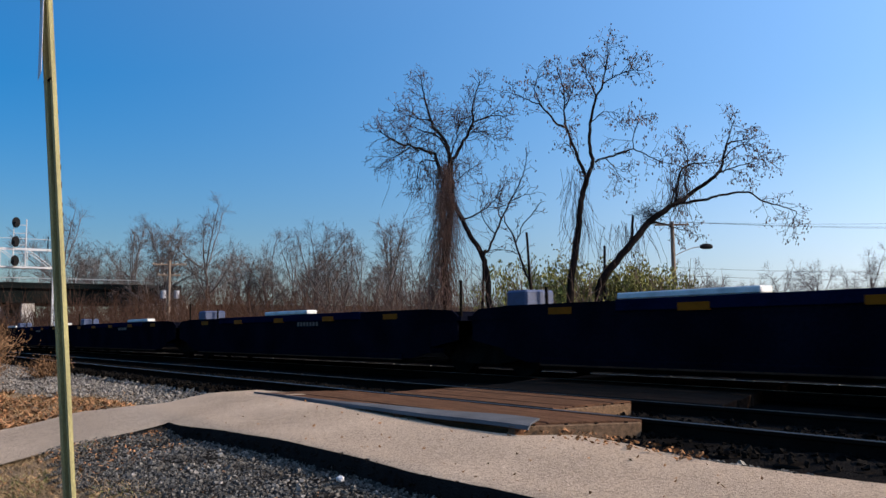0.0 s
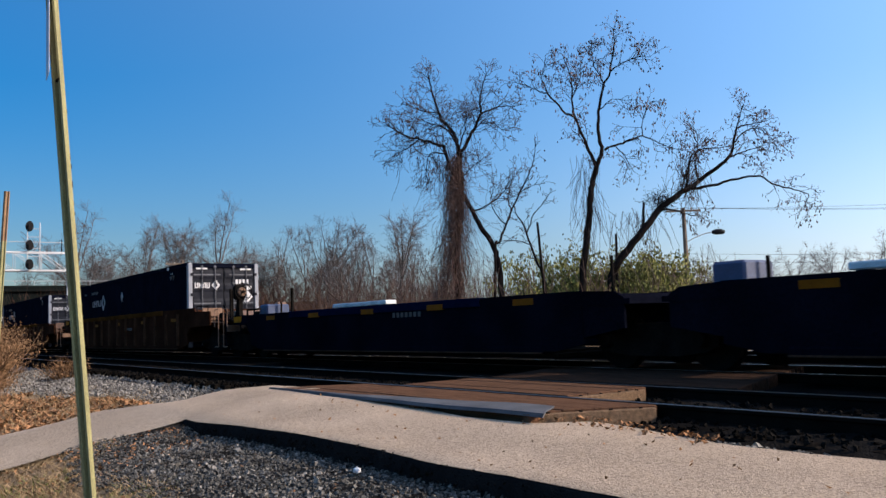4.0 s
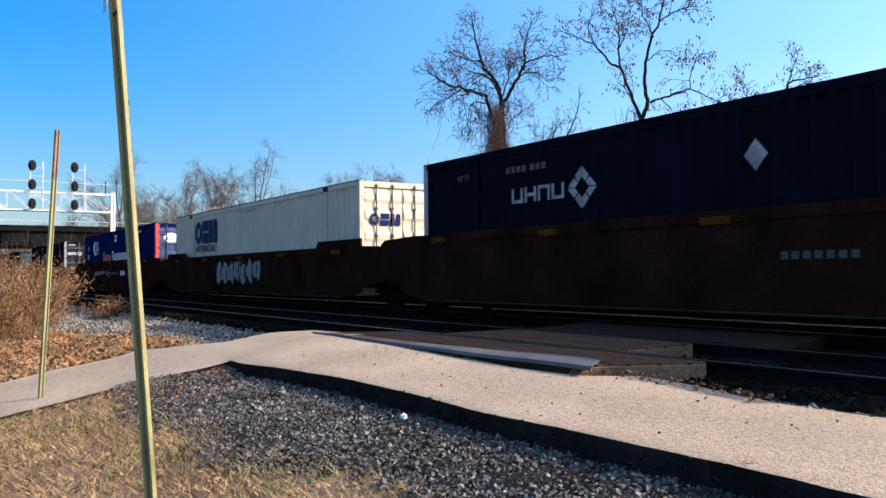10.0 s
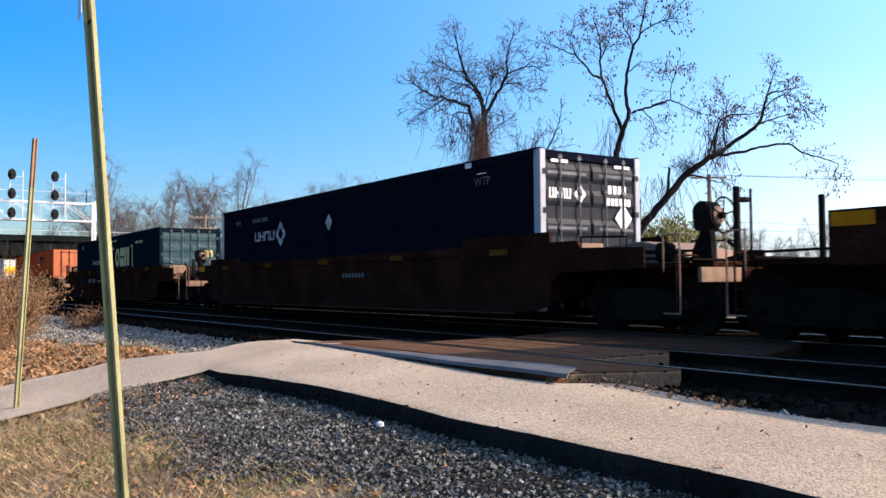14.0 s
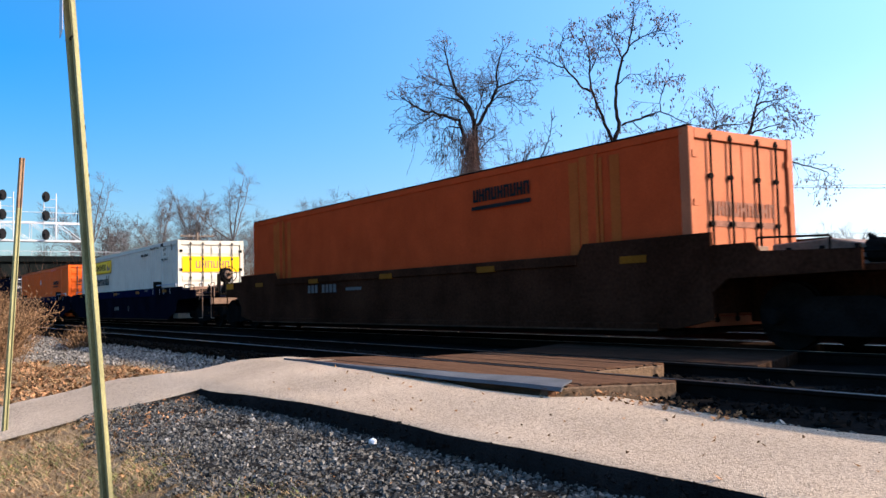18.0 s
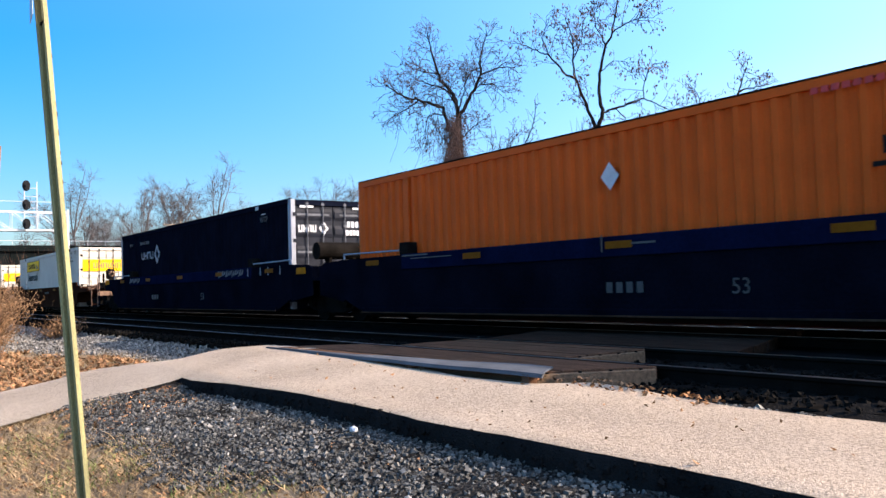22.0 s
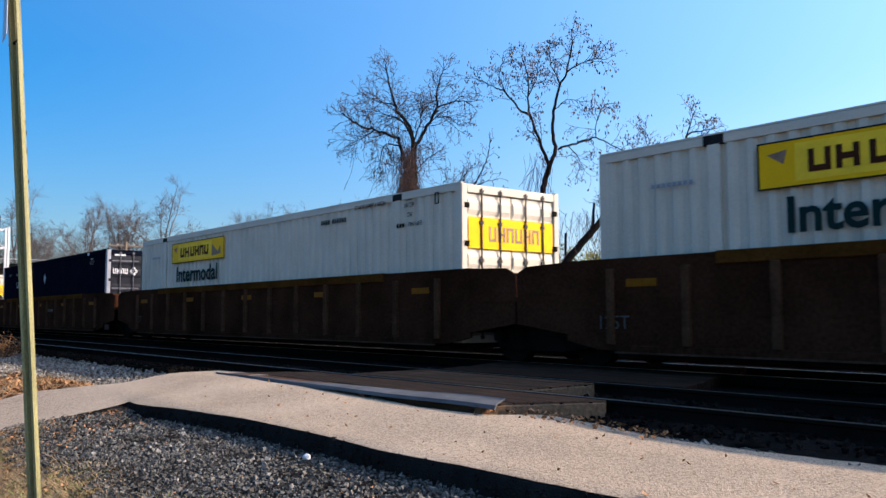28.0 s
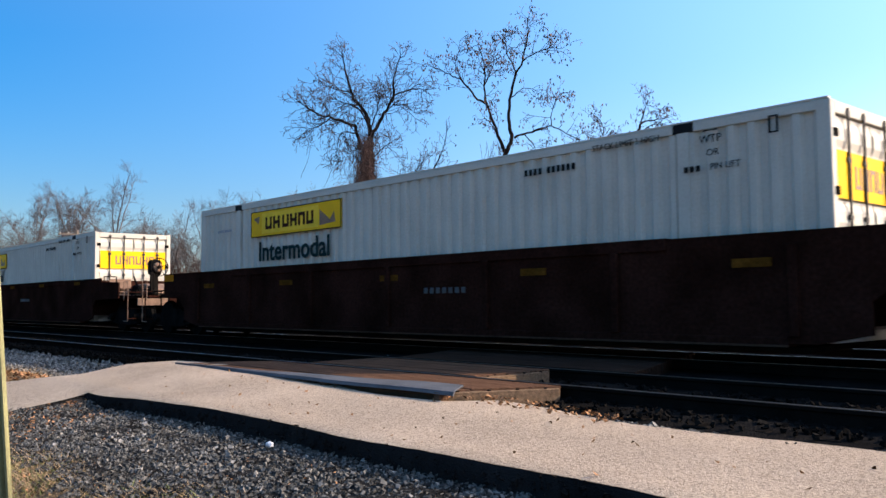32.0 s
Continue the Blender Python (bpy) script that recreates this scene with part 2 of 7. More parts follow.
M["kerb"] = material("dirty_kerb_concrete", (0.27, 0.235, 0.19), 0.95, 0, 0.3, 1, 30, 0.3, spec=0.0)
M["green_text"] = material("dark_green_lettering", (0.005, 0.022, 0.022), 0.7, 0, 0.1, 2, 40, 0.0, spec=0.05)
M["white_paint"] = material("white_lettering", (0.50, 0.50, 0.51), 0.55, 0, 0.15, 4, 40, 0.0)
M["black_paint"] = material("black_lettering", (0.012, 0.012, 0.012), 0.7, 0, 0.2, 4, 40, 0.0, spec=0.05)
M["red_paint"] = material("red_lettering", (0.50, 0.03, 0.02), 0.55, 0, 0.15, 4, 40, 0.0)
M["blue_paint"] = material("blue_lettering", (0.007, 0.014, 0.065), 0.7, 0, 0.15, 4, 40, 0.0, spec=0.05)
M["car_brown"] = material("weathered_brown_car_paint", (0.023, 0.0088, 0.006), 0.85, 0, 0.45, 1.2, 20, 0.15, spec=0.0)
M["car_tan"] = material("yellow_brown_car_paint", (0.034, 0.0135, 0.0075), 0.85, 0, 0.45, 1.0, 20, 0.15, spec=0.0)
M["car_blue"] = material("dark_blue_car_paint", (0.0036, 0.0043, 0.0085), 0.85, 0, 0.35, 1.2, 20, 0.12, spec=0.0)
# car blue lightened for the sun on the joint boxes
M["car_lit_blue"] = material("sunlit_blue_box_paint", (0.03, 0.05, 0.11), 0.6, 0, 0.25, 2, 20, 0.1)
# chords brighter than the sides: the sky light they catch is in the colour
M["chord_tan"] = material("skylit_tan_top_chord", (0.062, 0.024, 0.006), 0.7, 0, 0.35, 1.5, 20, 0.12, spec=0.0)
M["chord_blue"] = material("skylit_blue_top_chord", (0.003, 0.006, 0.022), 0.7, 0, 0.3, 1.5, 20, 0.12, spec=0.0)
M["rust_mark"] = material("faded_rust_mark", (0.10, 0.045, 0.025), 0.7, 0, 0.3, 3, 20, 0.0)
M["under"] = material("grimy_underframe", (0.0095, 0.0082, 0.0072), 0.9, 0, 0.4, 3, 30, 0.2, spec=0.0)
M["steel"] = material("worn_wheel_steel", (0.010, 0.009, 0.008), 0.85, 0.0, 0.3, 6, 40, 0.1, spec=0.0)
M["reflector"] = material("yellow_reflector", (0.17, 0.058, 0.004), 0.7, 0, 0.2, 4, 40, 0.0, spec=0.05)
M["tank"] = material("rusty_brown_tank", (0.20, 0.11, 0.065), 0.7, 0.1, 0.3, 3, 30, 0.1)
M["grime_white"] = material("dirty_white_bar", (0.62, 0.62, 0.60), 0.6, 0, 0.2, 3, 30, 0.05)
M["graffiti"] = material("silver_spray_paint", (0.10, 0.11, 0.125), 0.5, 0.2, 0.2, 3, 30, 0.0)
M["street"] = material("worn_street_asphalt", (0.17, 0.157, 0.142), 0.92, 0, 0.15, 0.5, 60, 0.4, spec=0.0)
# white lettering darkened for the shaded container sides; doors keep white_paint
M["side_white"] = material("shaded_white_lettering", (0.27, 0.27, 0.275), 0.7, 0, 0.35, 5, 40, 0.0, spec=0.1)
# door colours lighter than their walls: sun on the door end is mixed in
M["slate_door"] = material("sunlit_navy_door_paint", (0.014, 0.0155, 0.021), 0.5, 0, 0.25, 3, 30, 0.08, spec=0.06)
M["teal_door"] = material("sunlit_teal_door_paint", (0.018, 0.045, 0.052), 0.5, 0, 0.25, 3, 30, 0.08, spec=0.12)
M["faded_mark"] = material("sun_faded_lettering", (0.20, 0.085, 0.055), 0.7, 0, 0.3, 5, 40, 0.0, spec=0.1)
M["earth_dark"] = material("brown_bank_earth", (0.075, 0.05, 0.034), 0.95, 0, 0.4, 0.4, 6, 0.4, spec=0.0)
M["pale_yellow"] = material("pale_yellow_paint", (0.82, 0.50, 0.03), 0.6, 0, 0.12, 3, 40, 0.05, spec=0.1)
M["brown_text"] = material("red_brown_lettering", (0.05, 0.016, 0.008), 0.7, 0, 0.2, 4, 40, 0.0, spec=0.05)
# royal doors, lightened over blue_box like the other sun-facing doors
M["royal_door"] = material("sunlit_blue_door_paint", (0.03, 0.05, 0.12), 0.5, 0, 0.25, 3, 30, 0.08, spec=0.12)
# grey for painted glints on door ridges, and for lock rods
M["stripe"] = material("ridge_glint_and_rod_grey", (0.09, 0.094, 0.105), 0.55, 0, 0.35, 5, 30, 0.0, spec=0.12)
M["rod_brown"] = material("grimy_brown_rod", (0.03, 0.022, 0.018), 0.7, 0, 0.3, 5, 30, 0.0)
# plank colour darkened for the boards in the train's shadow
M["plank_in_shade"] = material("shaded_weathered_plank", (0.034, 0.021, 0.015), 0.9, 0, 0.4, 2.5, 30, 0.5, stretch=(0.6, 8, 8), spec=0.0)
# timber lightened to show the boards' ends as sunlit
M["pale_timber"] = material("sunlit_weathered_timber", (0.155, 0.10, 0.062), 0.9, 0, 0.35, 3, 30, 0.5, stretch=(1, 8, 8), spec=0.0)
M["faded_orange"] = material("sun_faded_orange_paint", (0.36, 0.105, 0.045), 0.6, 0, 0.12, 1.5, 30, 0.05, spec=0.1)
M["patch_orange"] = material("repainted_orange", (0.36, 0.078, 0.018), 0.6, 0, 0.15, 2, 30, 0.05, spec=0.0)
# paler tone for the sky-lit line along a side's lower edge
M["chord_bottom"] = material("skylit_bottom_lip", (0.055, 0.03, 0.02), 0.9, 0, 0.4, 1.5, 20, 0.1, spec=0.0)
M["dim_reflector"] = material("grimy_reflector", (0.085, 0.034, 0.006), 0.8, 0, 0.4, 5, 40, 0.0, spec=0.0)
# car tan lightened for the light that standing posts catch
M["post_tan"] = material("lit_tan_side_post", (0.058, 0.027, 0.015), 0.9, 0, 0.4, 2, 20, 0.1, spec=0.0)
M["tyre"] = material("black_tyre_rubber", (0.02, 0.02, 0.02), 0.85, 0, 0.2, 4, 40, 0.1)


# ---- mesh helpers ----
def part(name, bm, mat, parent=None, label=""):
    me = bpy.data.meshes.new(name)
    bm.to_mesh(me)
    bm.free()
    me.materials.append(M[mat] if isinstance(mat, str) else mat)
    ob = new(name, me)
    if parent:
        ob.parent = parent
    if label:
        ob["label"] = label
    return ob


def pymesh(name, verts, faces, mat, parent=None, smooth=False):
    me = bpy.data.meshes.new(name)
    me.from_pydata([tuple(v) for v in verts], [], [tuple(f) for f in faces])
    me.materials.append(M[mat])
    if smooth:
        me.polygons.foreach_set("use_smooth", [True] * len(me.polygons))
    me.update()
    ob = new(name, me)
    if parent:
        ob.parent = parent
    return ob


def box(bm, x0, x1, y0, y1, z0, z1, bevel=0.0):
    vs = [bm.verts.new((x, y, z)) for x in (x0, x1) for y in (y0, y1) for z in (z0, z1)]
    fs = [bm.faces.new([vs[i] for i in q]) for q in
          ((0, 1, 3, 2), (4, 6, 7, 5), (0, 4, 5, 1), (2, 3, 7, 6), (0, 2, 6, 4), (1, 5, 7, 3))]
    if bevel:
        es = list({e for f in fs for e in f.edges})
        bmesh.ops.bevel(bm, geom=es, offset=bevel, segments=1, affect="EDGES", profile=0.5)
    return bm


def boxes(*items, bevel=0.0):
    bm = bmesh.new()
    for it in items:
        box(bm, *it, bevel=bevel)
    return bm


def prism(bm, pts, axis, a, b):
    """A closed outline of (u, v) points drawn out from a to b along an axis: x: u=y v=z; y: u=x v=z; z: u=x v=y."""
    def at(u, v, w):
        return {"x": (w, u, v), "y": (u, w, v), "z": (u, v, w)}[axis]
    lo, hi = [bm.verts.new(at(u, v, a)) for u, v in pts], [bm.verts.new(at(u, v, b)) for u, v in pts]
    k = len(pts)
    bm.faces.new(lo), bm.faces.new(hi[::-1])
    for i in range(k):
        bm.faces.new((lo[i], lo[(i + 1) % k], hi[(i + 1) % k], hi[i]))
    bmesh.ops.recalc_face_normals(bm, faces=bm.faces)
    return bm


def rod(bm, a, b, r0, r1=None, sides=8, caps=True):
    """A tapered round bar from a to b."""
    a, b = Vector(a), Vector(b)
    r1 = r0 if r1 is None else r1
    q = (b - a).to_track_quat("Z", "Y")
    ring = lambda c, r: [bm.verts.new(c + q @ Vector((r * math.cos(2 * math.pi * i / sides), r * math.sin(2 * math.pi * i / sides), 0))) for i in range(sides)]
    u, v = ring(a, r0), ring(b, r1)
    for i in range(sides):
        bm.faces.new((u[i], u[(i + 1) % sides], v[(i + 1) % sides], v[i]))
    if caps:
        bm.faces.new(u[::-1]), bm.faces.new(v)
    return bm


def empty(name, m=None):
    ob = new(name)
    if m is not None:
        ob.matrix_basis = m
    return ob


def lerp(a, b, t):
    return a + (b - a) * t


def smooth(a, b, x):
    t = np.clip((np.asarray(x, float) - a) / (b - a), 0, 1)
    return t * t * (3 - 2 * t)

# ---- ground, street, path, tracks ----
TRACKS = (7.31, 11.27, 15.2)        # centre lines; the rails' tops lie at z = 0
KERB_Y, STREET_Z = 0.52, -1.06


def street_z(x):
    """The street climbs a little towards the bridge."""
    return STREET_Z + 0.045 * np.clip(-10 - np.asarray(x, float), 0, 10)


def ground_z(x, y):
    """Height of the bare ground."""
    x, y = np.asarray(x, float), np.asarray(y, float)
    z = np.full(np.broadcast(x, y).shape, -0.22)
    z = np.where(y < 5.6, lerp(-0.36, -0.22, smooth(4.2, 5.6, y)), z)
    z = np.where(y < 4.2, lerp(street_z(x) + 0.11, -0.36, np.clip((y - 0.7) / 3.2, 0, 1)), z)
    z = np.where(y < KERB_Y + 0.15, street_z(x) - 0.06, z)
    z = np.where(y > 17.5, lerp(-0.24, -0.5, smooth(17.5, 20, y)), z)
    bank = smooth(9.3, 10.4, -x) * (1 - smooth(3.7, 4.7, y)) * smooth(0.66, 0.7, y)
    under = smooth(-13.0, -12.6, x) * (1 - smooth(-10.95, -10.65, x))
    z = lerp(z, np.maximum(z, path_z(x, y) - 0.037) - 0.05 * under, bank)
    z = z - 0.13 * smooth(11.8, 13.2, -x) * smooth(4.1, 4.7, y) * (1 - smooth(5.6, 6.4, y))
    return z + smooth(20, 60, y) * 0.3


def path_z(x, y):
    """Height of the walkway: it climbs from the street to the tracks, and meets the boards at rail height."""
    x, y = np.asarray(x, float), np.asarray(y, float)
    z = lerp(street_z(x) + 0.13, -0.19, np.clip((y - 0.65) / 3.3, 0, 1))
    z = z + lerp(0, 0.05, smooth(3.9, 5.4, y))
    hump = smooth(-18, -11, x) * lerp(1.0, 0.42, smooth(-10.5, -5.4, x)) * (1 - smooth(-5.2, -3.2, x)) * smooth(3.6, 5.2, y)
    return z + 0.13 * hump


def sheet(name, xs, ys, zf, mat, label, thick=0.0, rough=0.0, keep=None):
    """A grid of ground with uneven relief; keep(x, y) tells which cells belong to it."""
    X, Y = np.meshgrid(xs, ys, indexing="ij")
    Z = zf(X, Y)
    if rough:
        R = np.random.RandomState(len(xs) * 7 + len(ys))
        Z = Z + rough * (R.rand(*Z.shape) - 0.5)
    k = len(ys)
    verts = np.stack([X, Y, Z], -1).reshape(-1, 3)
    faces = []
    for i in range(len(xs) - 1):
        for j in range(k - 1):
            if keep is None or keep((xs[i] + xs[i + 1]) / 2, (ys[j] + ys[j + 1]) / 2):
                faces.append((i * k + j, (i + 1) * k + j, (i + 1) * k + j + 1, i * k + j + 1))
    used = sorted({v for f in faces for v in f})
    at = {v: n for n, v in enumerate(used)}
    ob = pymesh(name, verts[used].tolist(), [[at[v] for v in f] for f in faces], mat, smooth=True)
    return tagged(ob, label, "ground", kind="structure")


def axis(lo, hi, near_lo, near_hi, fine, coarse):
    a = list(np.arange(near_lo, near_hi + 1e-6, fine))
    left, right = [], []
    step, v = fine, near_lo
    while v > lo:
        step = min(step * 1.5, coarse)
        v -= step
        left.append(max(v, lo))
    step, v = fine, near_hi
    while v < hi:
        step = min(step * 1.5, coarse)
        v += step
        right.append(min(v, hi))
    return np.array(left[::-1] + a + right)


sheet("ground", axis(-900, 500, -30, 8, 0.3, 60), axis(-300, 900, 0.4, 20, 0.2, 60), ground_z, "earth",
      "dry brown earth ground with thin litter", rough=0.03)
sheet("street", axis(-300, 120, -30, 6, 0.5, 20), np.array([-8.0, -6, -4, -2, -1, 0, 0.3, KERB_Y]),
      lambda x, y: street_z(x) + 0.0 * y, "street", "dark worn asphalt street beside the walkway")
kerb = bmesh.new()
prism(kerb, [(KERB_Y, STREET_Z - 0.1), (KERB_Y + 0.16, STREET_Z - 0.1), (KERB_Y + 0.16, STREET_Z + 0.12), (KERB_Y + 0.14, STREET_Z + 0.135), (KERB_Y + 0.03, STREET_Z + 0.135), (KERB_Y, STREET_Z + 0.11)], "x", -14.5, 30)
for v in kerb.verts:
    v.co.z += 0.045 * max(0.0, -10 - v.co.x)
tagged(part("kerb", kerb, "kerb"), "dirty concrete kerb along the street", "kerb", kind="structure")


def near_edge(x):
    """The walkway's edge over the gravel."""
    return 3.88 - 0.16 * smooth(8.0, 10.0, -x) + 0.014 * math.sin(x * 1.7) + 0.008 * math.sin(x * 4.1)


def left_edge(y):
    return -13.1 + 1.3 * float(smooth(3.2, 4.5, y)) + 0.05 * math.sin(5 * y)


def right_edge(y):
    return -10.65 + 0.5 * smooth(1.8, 3.8, y) + 0.06 * math.sin(4 * y)


def on_path(x, y):
    if y < KERB_Y + 0.16 or y > 5.62 + 0.05 * math.sin(2.3 * x) or x < left_edge(y):
        return False
    return y > near_edge(x) or x < right_edge(y)


def far_edge(x):
    """The walkway's edge along the tracks, broken back under the rubber strip so the dark bed shows as its gap of
    shade.
    """
    return 5.62 + 0.05 * math.sin(2.3 * x) - 0.38 * float(smooth(-9.5, -6.2, x) * (1 - smooth(-5.35, -5.0, x)))


def path_top(x, y):
    return float(path_z(x, y)) + 0.012 * noise.noise(Vector((x * 0.9, y * 0.9, 0))) + 0.004 * noise.noise(Vector((x * 6, y * 6, 3)))


def walkway():
    """One sheet: the strip along the tracks and the branch down to the street."""
    verts, faces = [], []
    for rows in ([[(x, lerp(near_edge(x), far_edge(x), v)) for v in np.linspace(0, 1, 20)] for x in np.arange(-10.35, 14, 0.1)],
                 [[(lerp(left_edge(y), right_edge(y), u), y) for u in np.linspace(0, 1, 50)][::-1] for y in np.linspace(KERB_Y + 0.15, far_edge(-10.15), 46)]):
        k = len(rows[0])
        for i, row in enumerate(rows):
            for j, (x, y) in enumerate(row):
                verts.append((x, y, path_top(x, y) + (0.004 if k == 20 else 0.0)))
                if i and j:
                    a = len(verts) - 1
                    faces.append((a, a - 1, a - 1 - k, a - k))
    ob = pymesh("pavement", verts, faces, "path", smooth=True)
    return tagged(ob, "pale gravelly asphalt walkway along the tracks", "ground", kind="structure")


path = walkway()
# the walkway's broken edge, a hand's breadth high over the gravel, blackened for its band of shade
ev, ef = [], []
R = random.Random(5)
for i, x in enumerate(np.arange(-10.15, 14, 0.05)):
    y = near_edge(x)
    zt = path_top(x, y)
    zb = float(ground_z(x, y - 0.2)) - 0.03
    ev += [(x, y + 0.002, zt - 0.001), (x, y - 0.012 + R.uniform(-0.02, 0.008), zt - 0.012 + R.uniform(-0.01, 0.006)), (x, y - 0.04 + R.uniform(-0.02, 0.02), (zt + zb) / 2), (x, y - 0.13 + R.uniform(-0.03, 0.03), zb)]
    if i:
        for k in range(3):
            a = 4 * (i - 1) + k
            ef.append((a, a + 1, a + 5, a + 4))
tagged(pymesh("pavement_edge", ev, ef, "path_edge", smooth=True), "crumbling asphalt edge of the raised walkway, its shade painted black", "pavement edge", kind="structure")

sheet("gravel_bed", np.arange(-11.5, 14.1, 0.15), np.arange(1.6, 4.0, 0.1), lambda x, y: ground_z(x, y) + 0.03, "gravel_bed",
      "grey crushed gravel strip below the walkway", rough=0.03,
      keep=lambda x, y: y < 3.95 and y > 2.5 + 0.1 * math.sin(x * 2.3) + smooth(-6.5, -4.6, x) * 0.45 - smooth(-4.2, -1, x) * 1.2 and x > -10.4 + 0.3 * math.sin(5 * y))
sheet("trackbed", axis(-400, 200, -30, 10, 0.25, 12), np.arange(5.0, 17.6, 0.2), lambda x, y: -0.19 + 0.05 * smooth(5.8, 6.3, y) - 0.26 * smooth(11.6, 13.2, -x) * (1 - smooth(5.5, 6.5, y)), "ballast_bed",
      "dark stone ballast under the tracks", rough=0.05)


def rail_profile(y):
    return [(y - 0.07, -0.17), (y + 0.07, -0.17), (y + 0.07, -0.155), (y + 0.012, -0.13), (y + 0.012, -0.045), (y + 0.036, -0.03),
            (y + 0.036, -0.004), (y - 0.036, -0.004), (y - 0.036, -0.03), (y - 0.012, -0.045), (y - 0.012, -0.13), (y - 0.07, -0.155)]


def track(yc, label):
    t = empty("railway_track", pose(0, 0, 0))
    tagged(t, label, "railway track", "parallel railway tracks", "structure")
    for side in (-1, 1):
        y = yc + side * 0.753
        bm = prism(bmesh.new(), rail_profile(y), "x", -400, 200)
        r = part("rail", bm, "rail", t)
        part("railhead", boxes((-400, 200, y - 0.031, y + 0.031, -0.004, 0.0)), "railhead", r, "polished bright running surface")
    return t


tracks = [track(TRACKS[0], "near railway track with rusty rails on dark ballast"),
          track(TRACKS[1], "middle railway track under the freight train"),
          track(TRACKS[2], "far railway track with rusty rails")]
# ties: singly where they are near, joined farther off
tie_mesh = None
for n, yc in enumerate(TRACKS):
    far = bmesh.new()
    x = -160.0
    while x < 60:
        x += 0.55
        if n == 0 and -24 < x < 6:
            if tie_mesh is None:
                ob = part("tie", boxes((-0.11, 0.11, -1.3, 1.3, -0.33, -0.165), bevel=0.012), "tie", tracks[0])
                tie_mesh = ob.data
            else:
                ob = new("tie", tie_mesh)
                ob.parent = tracks[0]
            ob.matrix_basis = pose(x + random.uniform(-0.03, 0.03), yc + random.uniform(-0.05, 0.05), random.uniform(-0.01, 0.01), 0, 0, random.uniform(-1, 1))
        else:
            box(far, x - 0.11, x + 0.11, yc - 1.3, yc + 1.3, -0.33, -0.17)
    tagged(part("far_ties", far, "tie", tracks[n]), kind="stuff")

# ---- timber crossing boards ----
def board_panel(name, label, x0, x1, y0, y1, z, n, skew, mat="plank"):
    """Long boards laid side by side along the rails, ends cut on the skew."""
    p = empty(name, pose(0, 0, 0))
    tagged(p, label, "crossing panel", "timber crossing panels")
    w = (y1 - y0) / n
    for i in range(n):
        a, b = y0 + i * w + 0.003, y0 + (i + 1) * w - 0.003
        e = random.uniform(-0.02, 0.02)
        dz = random.uniform(-0.004, 0.004)
        bm = bmesh.new()
        pts = [(x0 + skew * (a - y0) + e, a), (x1 + skew * (a - y0) + e, a), (x1 + skew * (b - y0) + e, b), (x0 + skew * (b - y0) + e, b)]
        prism(bm, pts, "z", z - 0.17, z + dz)
        bmesh.ops.bevel(bm, geom=list(bm.edges), offset=0.008, segments=1, affect="EDGES")
        part("board", bm, mat, p)
    return p


board_panel("crossing_panel", "worn brown timber boards outside the near rail", -10.95, -5.52, 5.36, 6.48, 0.0, 4, 0.5)
board_panel("crossing_panel", "worn brown timber boards between the near rails", -9.75, -6.42, 6.70, 7.92, 0.0, 4, 0.05)
# the two farther panels carry the train's shade in their colour
board_panel("crossing_panel", "worn timber boards between the two near tracks", -9.6, -5.3, 8.2, 10.36, 0.0, 6, -0.42, "plank_in_shade")
board_panel("crossing_panel", "worn timber boards between the middle rails", -10.2, -6.3, 10.66, 11.88, 0.0, 5, -0.4, "plank_in_shade")


def end_timber(x, y0, y1, skew, z0, label):
    """A beam across the ends of a panel's boards, pale to stand for sun on them, with bolts on its face."""
    t = empty("end_timber")
    tagged(t, label, "timber", "end timbers of the crossing")
    a, b = x + 0.004, x + 0.11
    bm = prism(bmesh.new(), [(a, y0), (b, y0 + 0.01), (b + skew * (y1 - y0) - 0.05, y1 - 0.04), (b + skew * (y1 - y0) - 0.09, y1), (a + skew * (y1 - y0), y1)], "z", z0, -0.02)
    bmesh.ops.bevel(bm, geom=list(bm.edges), offset=0.008, segments=1, affect="EDGES")
    part("beam", bm, "pale_timber", t)
    for k in (0.12, 0.38, 0.62, 0.86):
        y = lerp(y0, y1, k)
        part("bolt", rod(bmesh.new(), (b + skew * (y - y0) - 0.06, y, -0.022), (b + skew * (y - y0) - 0.06, y, -0.008), 0.018, sides=8), "under", t)


end_timber(-5.52, 5.36, 6.44, 0.5, -0.2, "weathered timber across the outer boards' ends, painted pale for sun on it")
end_timber(-6.42, 6.72, 7.88, 0.05, -0.16, "weathered timber across the inner boards' ends, painted pale for sun on it")


def strip_edge(x):
    """The strip's far edge: a narrow end that widens along the boards."""
    return 5.285 + 0.42 * float(smooth(-11.0, -5.4, x)) ** 1.5


